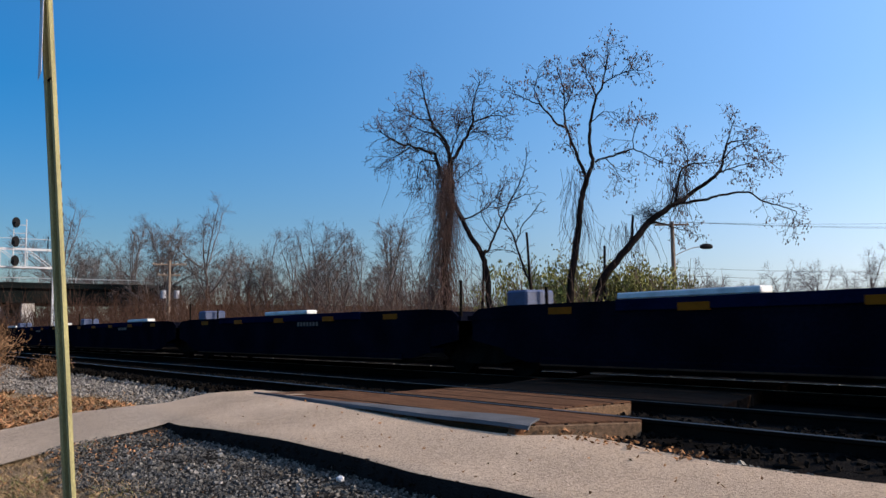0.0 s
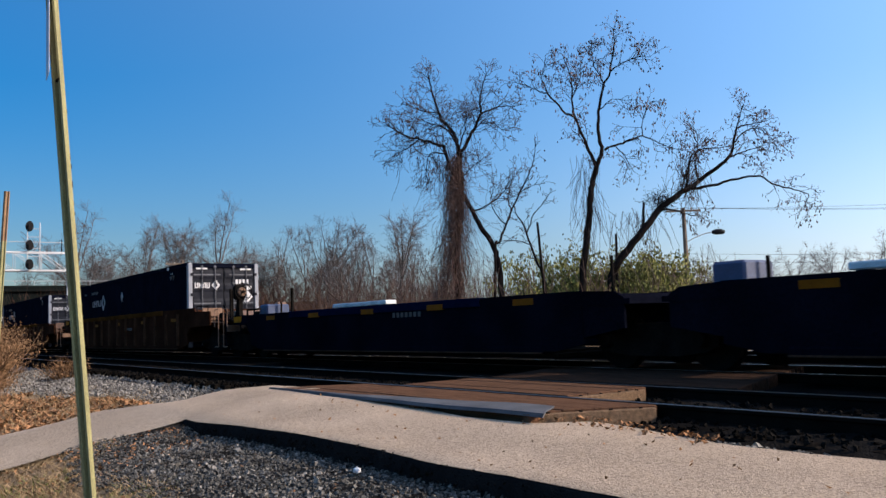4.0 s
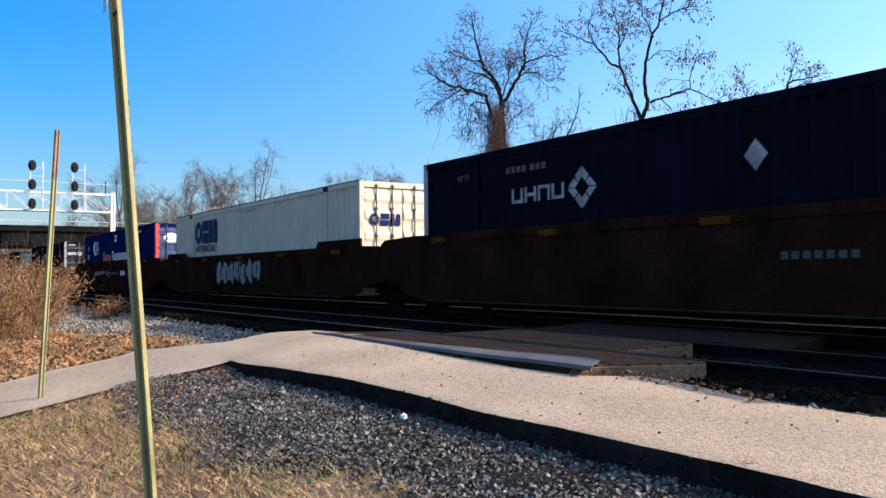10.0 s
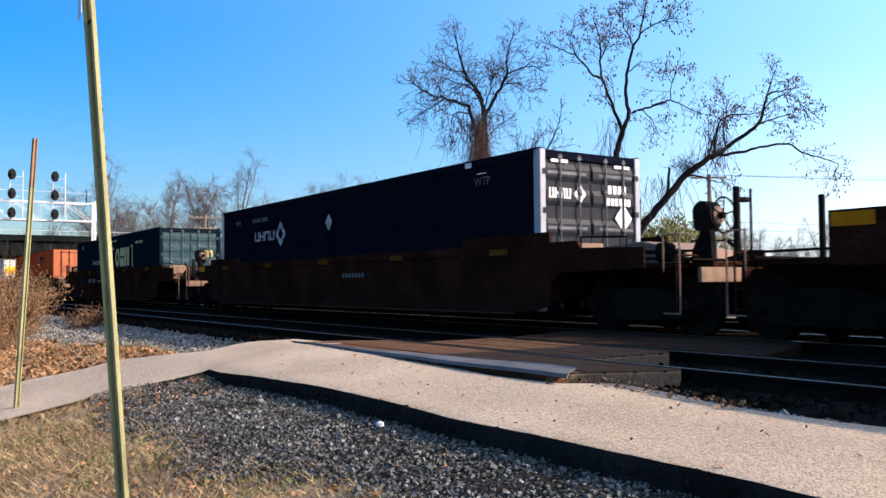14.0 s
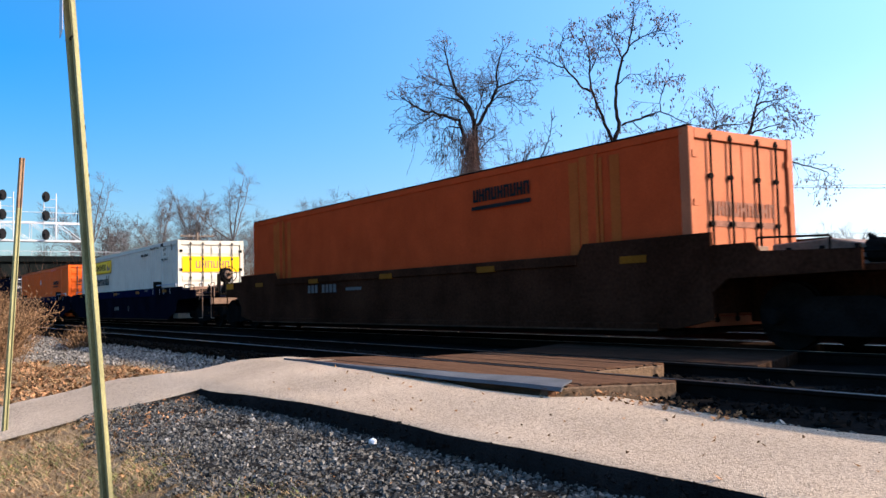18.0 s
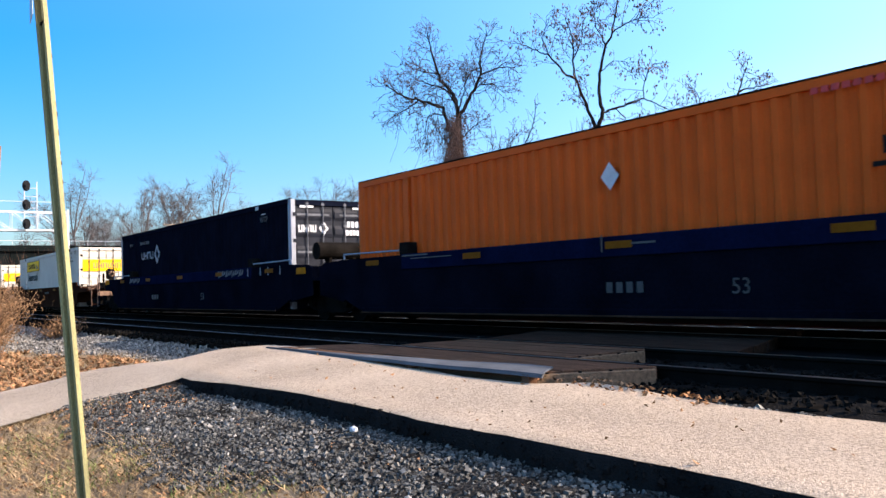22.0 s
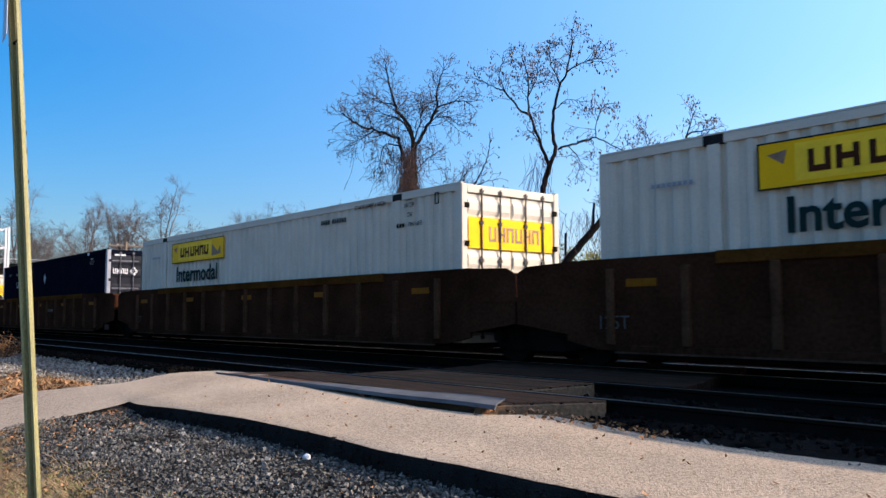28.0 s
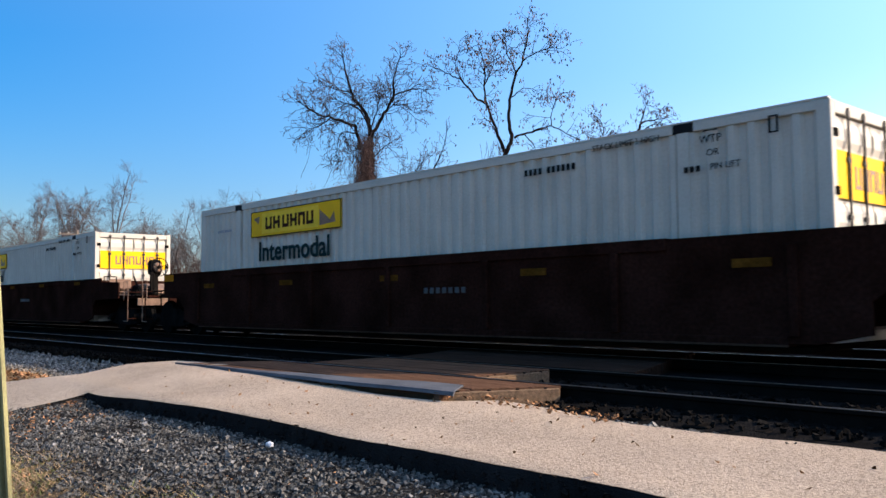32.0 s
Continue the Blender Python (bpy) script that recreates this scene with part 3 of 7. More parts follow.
def rubber_strip():
    """A thin mat on the boards' margin, its near edge bent down, lifting and curling towards the wide end."""
    bm = bmesh.new()
    rows = []
    for x in np.linspace(-11.0, -5.2, 40):
        lift = 0.012 + 0.008 * float(smooth(-7.5, -5.2, x)) + 0.003 * math.sin(x * 3)
        n, f = 5.235, strip_edge(x)
        xf = x - 0.35 * float(smooth(-7, -5.2, x))
        out = [(x, n, lift - 0.04), (x, n + 0.02, lift - 0.006), (lerp(x, xf, 0.3), lerp(n, f, 0.3), lift + 0.002), (xf, f, lift + 0.002),
               (xf, f, lift - 0.014), (lerp(x, xf, 0.3), lerp(n, f, 0.3), lift - 0.014), (x, n + 0.012, lift - 0.045)]
        rows.append([bm.verts.new(p) for p in out])
    for a, b in zip(rows, rows[1:]):
        for i in range(7):
            bm.faces.new((a[i], b[i], b[(i + 1) % 7], a[(i + 1) % 7]))
    bm.faces.new(rows[0]), bm.faces.new(rows[-1][::-1])
    bmesh.ops.recalc_face_normals(bm, faces=bm.faces)
    return bm


tagged(part("rubber_strip", rubber_strip(), "mat_strip"), "grey rubber edging strip along the crossing boards", "edging strip")
for x in (-5.42, -7.3, -9.3):
    tagged(part("timber_block", boxes((x - 0.05, x + 0.05, 5.24, 5.35, -0.3, 0.002 if x > -6 else -0.02), bevel=0.01), "plank"), "brown timber block under the rubber strip", "timber block", "timber blocks")

# ---- the train ----
SPEED = 12.6                        # metres a second, towards +x
YT = TRACKS[1]                      # its centre line
moving = []                         # things and their places at 0 s


def text_mesh(words, size, name="lettering", depth=0.002, weight=0.0):
    cu = bpy.data.curves.new(name, "FONT")
    cu.body, cu.size, cu.extrude, cu.offset = words, size, depth, weight
    cu.align_x, cu.align_y, cu.resolution_u = "CENTER", "CENTER", 3
    tmp = bpy.data.objects.new("tmp", cu)
    scene.collection.objects.link(tmp)
    bpy.context.view_layer.update()
    me = bpy.data.meshes.new_from_object(tmp.evaluated_get(bpy.context.evaluated_depsgraph_get()))
    bpy.data.objects.remove(tmp)
    return me


def lettering(words, size, mat, parent, m, label="", stretch=1.0, weight=0.0, slant=0.0):
    me = text_mesh(words, size, weight=weight)
    me.materials.clear()
    me.materials.append(M[mat])
    me.transform(m @ Matrix(((stretch, slant, 0, 0), (0, 1, 0, 0), (0, 0, 1, 0), (0, 0, 0, 1))))
    ob = new("lettering", me)
    ob.parent = parent
    ob["kind"] = "stuff"
    if label:
        ob["label"] = label
    return ob


NEAR = lambda x, z, y=-1.30: pose(x, y, z, 90, 0, 0)        # on the side that faces the street
END = lambda y, z, x: pose(x, y, z, 90, 0, 90)              # on the end that faces +x


def bars(parent, m, mat, items, name="marking"):
    """Flat painted bars, (u0, u1, v0, v1) on a face."""
    bm = bmesh.new()
    for u0, u1, v0, v1 in items:
        box(bm, u0, u1, v0, v1, -0.002, 0.003)
    ob = part(name, bm, mat, parent)
    ob.data.transform(m)
    if len(items) > 1:
        ob["kind"] = "stuff"
    return ob


def poly(parent, m, mat, outlines, name="marking"):
    """Flat painted shapes, each an object of its own."""
    for o in outlines:
        ob = part(name, prism(bmesh.new(), o, "z", -0.002, 0.003), mat, parent)
        ob.data.transform(m)


LEN, WID, HGT = 16.15, 2.55, 2.896


def corrugated(x0, x1, y, z0, z1, pitch, depth, sign):
    """A ribbed wall along x; sign: the way it faces in y."""
    prof = []
    n = max(1, round((x1 - x0) / pitch))
    p = (x1 - x0) / n
    for i in range(n):
        a = x0 + i * p
        prof += [(a, 0), (a + 0.30 * p, 0), (a + 0.48 * p, depth), (a + 0.82 * p, depth)]
    prof.append((x1, 0))
    vs, fs = [], []
    for k, (x, d) in enumerate(prof):
        yy = y - sign * d
        vs += [(x, yy, z0), (x, yy, z1)]
        if k:
            a = 2 * (k - 1)
            f = (a, a + 2, a + 3, a + 1)
            fs.append(f if sign < 0 else f[::-1])
    return vs, fs


def container(paint, frame_mat, rib, label, doors="ridged", door_mat=None, depth=0.05):
    """A 53-foot box: base at its middle, on its floor; doors at +x."""
    c = empty("shipping_container")
    tagged(c, label, "container", "containers on the train")
    h, w = LEN / 2, WID / 2
    for s, nm in ((-1, "side_wall"), (1, "side_wall")):
        vs, fs = corrugated(-h + 0.16, h - 0.18, s * (w - 0.012), 0.17, HGT - 0.12, rib, depth, s)
        pymesh(nm, vs, fs, paint, c)
    nb = bmesh.new()
    box(nb, -h + 0.03, -h + 0.07, -w + 0.1, w - 0.1, 0.15, HGT - 0.1)
    for i in range(8):
        y = -w + 0.25 + i * (WID - 0.5) / 7
        box(nb, -h + 0.005, -h + 0.035, y - 0.05, y + 0.05, 0.2, HGT - 0.15)
    part("end_wall", nb, paint, c)
    part("roof", boxes((-h + 0.05, h - 0.05, -w + 0.06, w - 0.06, HGT - 0.05, HGT - 0.015)), paint, c)
    for s in (-1, 1):
        part("top_rail", boxes((-h + 0.1, h - 0.1, s * w - 0.06 * (s > 0), s * w + 0.06 * (s < 0), HGT - 0.125, HGT), bevel=0.008), paint, c)
        part("bottom_rail", boxes((-h + 0.1, h - 0.1, s * w - 0.06 * (s > 0), s * w + 0.06 * (s < 0), 0.0, 0.175), bevel=0.008), paint, c)
    for s in (-1, 1):
        part("corner_post", boxes((h - 0.18, h, s * w - 0.14 * (s > 0), s * w + 0.14 * (s < 0), 0, HGT), bevel=0.012), frame_mat, c)
        part("corner_post", boxes((-h, -h + 0.16, s * w - 0.12 * (s > 0), s * w + 0.12 * (s < 0), 0, HGT), bevel=0.012), frame_mat if paint == "navy" else paint, c)
        for x in (-6.1, 6.1):
            part("corner_casting", boxes((x - 0.16, x + 0.16, s * (w - 0.08) - 0.09, s * (w - 0.08) + 0.09, HGT - 0.13, HGT + 0.01), bevel=0.012), "black" if paint in ("white_box", "cream_box") else paint, c)
            part("stacking_post", boxes((x - 0.09, x + 0.09, s * (w - 0.035) - 0.04, s * (w - 0.035) + 0.04, 0.1, HGT - 0.1)), paint, c)
    for s in (-1, 1):
        part("roof_edge", boxes((-h + 0.02, h - 0.02, s * (w - 0.03) - 0.032, s * (w - 0.03) + 0.032, HGT + 0.001, HGT + 0.025)), "under" if paint in ("orange_box", "cream_box", "amber_box") else paint, c)
    part("door_header", boxes((h - 0.1, h - 0.005, -w + 0.14, w - 0.14, HGT - 0.16, HGT - 0.005), bevel=0.01), frame_mat if doors == "flat" else paint, c)
    part("door_sill", boxes((h - 0.1, h - 0.005, -w + 0.14, w - 0.14, 0, 0.14), bevel=0.01), frame_mat if doors == "flat" else paint, c)
    for s in (-1, 1):
        y0, y1 = (-w + 0.15, -0.012) if s < 0 else (0.012, w - 0.15)
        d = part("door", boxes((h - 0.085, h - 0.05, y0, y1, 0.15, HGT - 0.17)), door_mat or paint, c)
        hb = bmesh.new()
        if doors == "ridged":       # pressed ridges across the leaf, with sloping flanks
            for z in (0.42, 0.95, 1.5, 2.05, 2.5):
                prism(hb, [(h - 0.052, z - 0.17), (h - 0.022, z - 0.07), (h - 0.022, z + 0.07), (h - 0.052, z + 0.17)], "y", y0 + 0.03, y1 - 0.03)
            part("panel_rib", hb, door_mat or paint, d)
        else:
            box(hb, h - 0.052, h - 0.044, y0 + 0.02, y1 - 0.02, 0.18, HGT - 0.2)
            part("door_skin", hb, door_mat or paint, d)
        for q in (0.3, 0.72):
            y = lerp(y0, y1, q)
            rb = bmesh.new()
            rod(rb, (h + 0.004, y, 0.06), (h + 0.004, y, HGT - 0.06), 0.015 if paint in ("navy", "teal_box") else 0.018, sides=8)
            for z in (0.1, 0.8, 1.5, 2.2, HGT - 0.12):
                box(rb, h - 0.03, h + 0.012, y - 0.045, y + 0.045, z - 0.03, z + 0.03)
            part("lock_rod", rb, "stripe" if paint in ("navy", "teal_box") else "under" if paint == "orange_box" else "rod_brown", d)
        for z in (0.35, 1.05, 1.8, 2.5):
            ye = y0 - 0.03 if s < 0 else y1 + 0.03
            part("hinge", boxes((h - 0.04, h + 0.014, ye - 0.055, ye + 0.055, z - 0.05, z + 0.05)), "under" if paint == "white_box" else door_mat or paint, d)
    return c


def diamond(x, z, a, hole=0.0, k=0.85):
    """A lozenge outline, or a lozenge ring cut in four corner pieces."""
    if not hole:
        return [[(x - a * k, z), (x, z - a), (x + a * k, z), (x, z + a)]]
    out = []
    for sx, sz in ((1, 1), (1, -1), (-1, 1), (-1, -1)):
        for q0, q1 in ((0.03, 0.46), (0.54, 0.97)):      # each side of the ring in two pieces
            out.append([(x + sx * a * k * q0, z + sz * a * (1 - q0)), (x + sx * a * k * q1, z + sz * a * (1 - q1)), (x + sx * a * k * hole * q1, z + sz * a * hole * (1 - q1)), (x + sx * a * k * hole * q0, z + sz * a * hole * (1 - q0))])
    return out


def letter_blocks(c, m, mat, x0, x1, z0, z1, n, name="owner_mark", gap=0.24):
    """A row of n plain blocks of one height, standing for a painted name."""
    step = (x1 - x0) / n
    h = (z1 - z0) * 0.3
    for i in range(n):
        a, b = x0 + i * step, x0 + (i + 1 - gap) * step
        k = (b - a) * 0.35
        o = [(a, z0), (b, z0), (b, z1 - h), (b - k, z1), (a, z1)] if i % 2 else [(a + k, z0), (b, z0), (b, z1), (a, z1), (a, z0 + h)]
        poly(c, m, mat, [o], name)


def stroke_blocks(c, m, mat, x0, x1, z0, z1, n, wd, name="owner_mark", gap=0.18):
    """A row of n plain brackets, two uprights and a tie each, standing for a painted name."""
    step = (x1 - x0) / n
    for i in range(n):
        a, b = x0 + i * step, x0 + (i + 1 - gap) * step
        p, q = a + wd, b - wd
        if i % 3 == 0:
            o = [(a, z0), (b, z0), (b, z1), (q, z1), (q, z0 + wd), (p, z0 + wd), (p, z1), (a, z1)]
        elif i % 3 == 1:
            k = (z0 + z1 - wd) / 2
            o = [(a, z0), (p, z0), (p, k), (q, k), (q, z0), (b, z0), (b, z1), (q, z1), (q, k + wd), (p, k + wd), (p, z1), (a, z1)]
        else:
            o = [(a, z0), (p, z0), (p, z1 - wd), (q, z1 - wd), (q, z0), (b, z0), (b, z1), (a, z1)]
        poly(c, m, mat, [o], name)


def navy_marks(c, kind=0, dx=0.0, loz=-0.15):
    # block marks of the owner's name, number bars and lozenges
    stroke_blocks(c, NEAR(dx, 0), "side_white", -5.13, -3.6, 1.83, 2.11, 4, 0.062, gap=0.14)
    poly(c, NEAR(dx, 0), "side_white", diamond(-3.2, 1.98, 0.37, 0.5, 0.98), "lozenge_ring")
    bars(c, NEAR(dx, 0), "dim_mark", [(-5.3 + 0.16 * i + (0.08 if i > 3 else 0), -5.19 + 0.16 * i + (0.08 if i > 3 else 0), 2.41, 2.53) for i in range(7)], "number_marking")
    lettering("WTP", 0.2, "dim_mark", c, NEAR(-6.5, 2.46))
    if kind == 0:
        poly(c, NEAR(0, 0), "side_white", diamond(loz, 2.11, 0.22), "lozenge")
    lettering("WTP", 0.24, "dim_mark", c, NEAR(6.41, 2.47))
    bars(c, NEAR(0, 0), "white_paint", [(6.26, 6.54, 2.62, 2.64)], "number_marking")
    bars(c, NEAR(0, 0, -1.30), "white_paint", [(5.86, 6.06, 2.78, 2.88)], "number_marking")
    h = LEN / 2 - 0.016
    stroke_blocks(c, END(0, 0, h), "white_paint", -1.05, -0.5, 2.03, 2.22, 4, 0.035)
    poly(c, END(0, 0, h), "white_paint", diamond(-0.3, 2.13, 0.18, 0.45), "lozenge_ring")
    bars(c, END(0, 0, h), "white_paint", [(0.42 + 0.13 * i, 0.51 + 0.13 * i, 2.17, 2.33) for i in range(4)] + [(0.38 + 0.11 * i, 0.46 + 0.11 * i, 1.95, 2.09) for i in range(6)], "number_marking")
    # pale stripes imitate the sun's glint along the pressed ridges
    for y0, y1 in ((-1.08, -0.12), (0.2, 1.08)):
        for z in (2.5, 1.5, 0.95, 0.42):
            part("ridge_glint", boxes((h - 0.012, h - 0.004, y0, y1, z - 0.03, z + 0.025)), "stripe", c, "pale stripe painted as the sun's glint on a door ridge")
    bars(c, END(0, 0, h), "white_paint", [(-1.0, -0.6, 2.68, 2.75), (0.6, 1.0, 2.66, 2.72)], "notice_panel")
    if kind == 0:
        poly(c, END(0, 0, h), "white_paint", diamond(0.82, 1.72, 0.27), "lozenge")


def white_marks(c):
    # yellow name panel with block bars, and the word below it
    part("name_panel", boxes((-5.45, -1.8, -1.302, -1.284, 2.06, 2.66)), "yellow", c, "yellow painted name panel")
    bars(c, NEAR(0, 0, -1.303), "black_paint", [(-5.45, -1.8, 2.64, 2.66), (-5.45, -1.8, 2.06, 2.08), (-5.45, -5.425, 2.06, 2.66), (-1.825, -1.8, 2.06, 2.66)], "panel_border")
    part("name_plate", boxes((-4.95, -2.62, -1.3055, -1.30, 2.13, 2.6)), "pale_yellow", c, "paler plate in the middle of the panel")
    stroke_blocks(c, NEAR(0, 0, -1.309), "brown_text", -4.78, -4.1, 2.22, 2.5, 2, 0.075)
    stroke_blocks(c, NEAR(0, 0, -1.309), "brown_text", -4.05, -2.75, 2.22, 2.5, 4, 0.075)
    poly(c, NEAR(0, 0, -1.303), "tank", [[(-2.58, 2.5), (-2.2, 2.26), (-2.05, 2.42), (-2.0, 2.2), (-2.58, 2.16)], [(-5.32, 2.5), (-5.05, 2.54), (-5.1, 2.36)]], "owner_mark")
    lettering("Intermodal", 0.62, "green_text", c, NEAR(-3.65, 1.70), "dark green word", stretch=1.06, weight=0.014)
    lettering("WTP", 0.15, "black_paint", c, NEAR(6.52, 2.63))
    lettering("OR", 0.13, "black_paint", c, NEAR(6.55, 2.45))
    lettering("PIN LIFT", 0.12, "black_paint", c, NEAR(6.72, 2.26))
    bars(c, NEAR(0, 0), "black_paint", [(6.12 + 0.09 * i, 6.18 + 0.09 * i, 2.22, 2.3) for i in range(3)], "number_marking")
    bars(c, NEAR(0, 0), "black_paint", [(6.42, 6.62, 2.74, 2.755)], "number_marking")
    lettering("STACK LIMIT 3 HIGH", 0.125, "black_paint", c, NEAR(5.17, 2.76))
    bars(c, NEAR(0, 0), "black_paint", [(3.24 + 0.098 * i + (0.08 if i > 3 else 0), 3.3 + 0.098 * i + (0.08 if i > 3 else 0), 2.51, 2.61) for i in range(10)], "number_marking")
    bars(c, NEAR(0, 0), "black_paint", [(7.32, 7.35, 2.58, 2.8), (7.42, 7.45, 2.58, 2.8), (7.32, 7.45, 2.78, 2.8), (7.32, 7.45, 2.58, 2.6)], "vent_mark")
    bars(c, NEAR(0, 0), "slate", [(-7.1 + 0.09 * i, -7.04 + 0.09 * i, 2.28, 2.34) for i in range(8)], "number_marking")
    h = LEN / 2
    part("end_name_panel", boxes((h - 0.022, h - 0.014, -1.1, 1.1, 1.72, 2.3)), "yellow", c, "yellow painted name panel")
    stroke_blocks(c, END(0, 0, h - 0.012), "tank", -0.6, 0.75, 1.86, 2.14, 6, 0.05)


def red_marks(c):
    stroke_blocks(c, NEAR(0, 0), "black_paint", 2.95, 4.63, 2.32, 2.56, 9, 0.05)
    bars(c, NEAR(0, 0), "black_paint", [(2.89, 4.63, 2.17, 2.24)], "owner_mark")
    for x in (-6.1, 6.1):
        for a, b in ((-0.52, -0.3), (0.18, 0.24), (0.42, 0.62)):
            bars(c, NEAR(0, 0, -1.268), "patch_orange", [(x + a, x + b, 0.3, 2.7)], "repainted_patch")
        part("seam_post", boxes((x - 0.26, x + 0.14, -1.279, -1.24, 0.15, HGT - 0.13)), "patch_orange", c, "lighter orange repainted post")
    stroke_blocks(c, END(0, 0, LEN / 2 - 0.036), "faded_mark", -0.8, 0.8, 1.62, 1.84, 9, 0.05)
    bars(c, END(0, 0, LEN / 2 - 0.036), "faded_mark", [(-0.8, 0.75, 1.46, 1.55)], "owner_mark")
    for k in range(4):
        poly(c, END(0, 0, LEN / 2 - 0.036), "faded_mark", diamond(-0.95 + 0.12 * (k % 2), 0.7 + 0.2 * (k // 2), 0.1), "hazard_mark")


def amber_marks(c):
    stroke_blocks(c, NEAR(0, 0), "black_paint", 3.85, 5.5, 1.86, 2.07, 9, 0.05)
    bars(c, NEAR(0, 0), "black_paint", [(3.72, 5.35, 1.72, 1.78)], "owner_mark")
    poly(c, NEAR(0, 0), "white_paint", diamond(-0.34, 2.11, 0.22), "lozenge")
    bars(c, NEAR(0, 0), "red_paint", [(3.0 + 0.135 * i, 3.1 + 0.135 * i, 2.7, 2.78) for i in range(12)], "number_marking")
    stroke_blocks(c, END(0, 0, LEN / 2 - 0.018), "black_paint", -0.8, 0.8, 1.9, 2.12, 9, 0.05)
    bars(c, END(0, 0, LEN / 2 - 0.018), "black_paint", [(-0.85, 0.75, 1.76, 1.81)], "owner_mark")


def heavy_blocks(c, m, mat, x0, x1, z0, z1):
    """Three heavy plain shapes for the owner's mark: a closed oval ring, two stacked slabs and two uprights."""
    w, h = (x1 - x0) / 3, (z1 - z0) / 2
    mid = z0 + h
    arc = np.linspace(-0.5 * math.pi, 0.5 * math.pi, 14)
    for s in (-1, 1):
        half_ring = [(x0 + w * 0.48 + s * w * 0.46 * math.cos(a), mid + h * math.sin(a)) for a in arc] + [(x0 + w * 0.48 + s * w * 0.2 * math.cos(a), mid + h * 0.5 * math.sin(a)) for a in arc[::-1]]
        poly(c, m, mat, [half_ring], "owner_mark")
    a, b = x0 + w * 1.06, x0 + w * 1.92
    bars(c, m, mat, [(a, b, z0, mid - 0.1 * h), (a, b, mid + 0.1 * h, z1)], "owner_mark")
    a = x0 + w * 2.02
    bars(c, m, mat, [(a, a + w * 0.42, z0, z1), (x1 - w * 0.42, x1, z0, z1)], "owner_mark")


def cream_marks(c):
    heavy_blocks(c, NEAR(0, 0), "blue_paint", -5.49, -2.92, 1.74, 2.58)
    lettering("INTERMODAL", 0.36, "blue_paint", c, NEAR(-4.2, 1.53), stretch=1.06, weight=0.006)
    bars(c, NEAR(0, 0), "slate", [(-0.5 + 0.105 * i, -0.43 + 0.105 * i, 2.62, 2.7) for i in range(14)], "number_marking")
    part("seam_post", boxes((-5.84, -5.74, -1.30, -1.255, 0.15, 2.75)), "cream_box", c)
    heavy_blocks(c, END(0, 0, LEN / 2 - 0.018), "blue_paint", -0.98, -0.08, 1.78, 2.08)


def royal_marks(c):
    part("red_corner_post", boxes((LEN / 2 - 0.18, LEN / 2 + 0.004, -1.281, -1.12, 1.1, HGT - 0.02), bevel=0.01), "red_paint", c, "faded red corner post")
    lettering("53'", 0.34, "white_paint", c, NEAR(-6.89, 2.16))
    bars(c, NEAR(0, 0), "white_paint", [(-7.08, -6.7, 1.74, 1.8), (-7.08, -6.7, 1.64, 1.7), (-7.08, -6.7, 1.54, 1.6)], "number_marking")
    ring = [(-4.85 + 0.58 * math.cos(a), 2.14 + 0.40 * math.sin(a)) for a in np.linspace(math.pi / 2, 3 * math.pi / 2, 12)]
    inner = [(-4.72 + 0.30 * math.cos(a), 2.14 + 0.34 * math.sin(a)) for a in np.linspace(3 * math.pi / 2, math.pi / 2, 12)]
    poly(c, NEAR(0, 0), "white_paint", [ring + inner], "swirl_mark")
    for i in range(9):
        bars(c, NEAR(0, 0), "white_paint", [(-4.85 + 0.05 * abs(i - 4), -3.95 - 0.05 * abs(i - 4), 1.79 + 0.085 * i, 1.82 + 0.085 * i)], "swirl_line")
    stroke_blocks(c, NEAR(0, 0), "red_paint", -2.74, -0.84, 1.32, 1.72, 5, 0.11)
    bars(c, NEAR(0, 0), "red_paint", [(-2.74, -2.62, 1.72, 1.87), (-2.62, -2.4, 1.78, 1.87)], "owner_mark")
    bars(c, NEAR(0, 0), "white_paint", [(-0.6, -0.22, 1.76, 1.87), (-0.6, -0.47, 1.58, 1.8), (-0.6, -0.22, 1.54, 1.63), (-0.36, -0.22, 1.33, 1.58), (-0.6, -0.22, 1.29, 1.39)], "owner_mark")
    stroke_blocks(c, NEAR(0, 0), "white_paint", -0.1, 3.1, 1.3, 1.74, 9, 0.1)
    bars(c, NEAR(0, 0), "white_paint", [(-0.03, 0.43, 2.34, 2.70)], "notice_panel")
    bars(c, NEAR(0, 0, -1.306), "blue_box", [(0.02, 0.1, 2.42, 2.62), (0.17, 0.22, 2.42, 2.62), (0.28, 0.38, 2.5, 2.62)], "notice_panel")
    bars(c, NEAR(0, 0), "slate", [(4.6 + 0.12 * i, 4.68 + 0.12 * i, 2.6, 2.7) for i in range(9)], "number_marking")
    for s in (-0.6, 0.6):
        o = [(s - 0.36, 2.25), (s - 0.17, 2.04), (s + 0.17, 2.04), (s + 0.36, 2.25), (s + 0.17, 2.46), (s - 0.17, 2.46)]
        poly(c, END(0, 0, LEN / 2 - 0.018), "white_paint", [o], "swirl_mark")


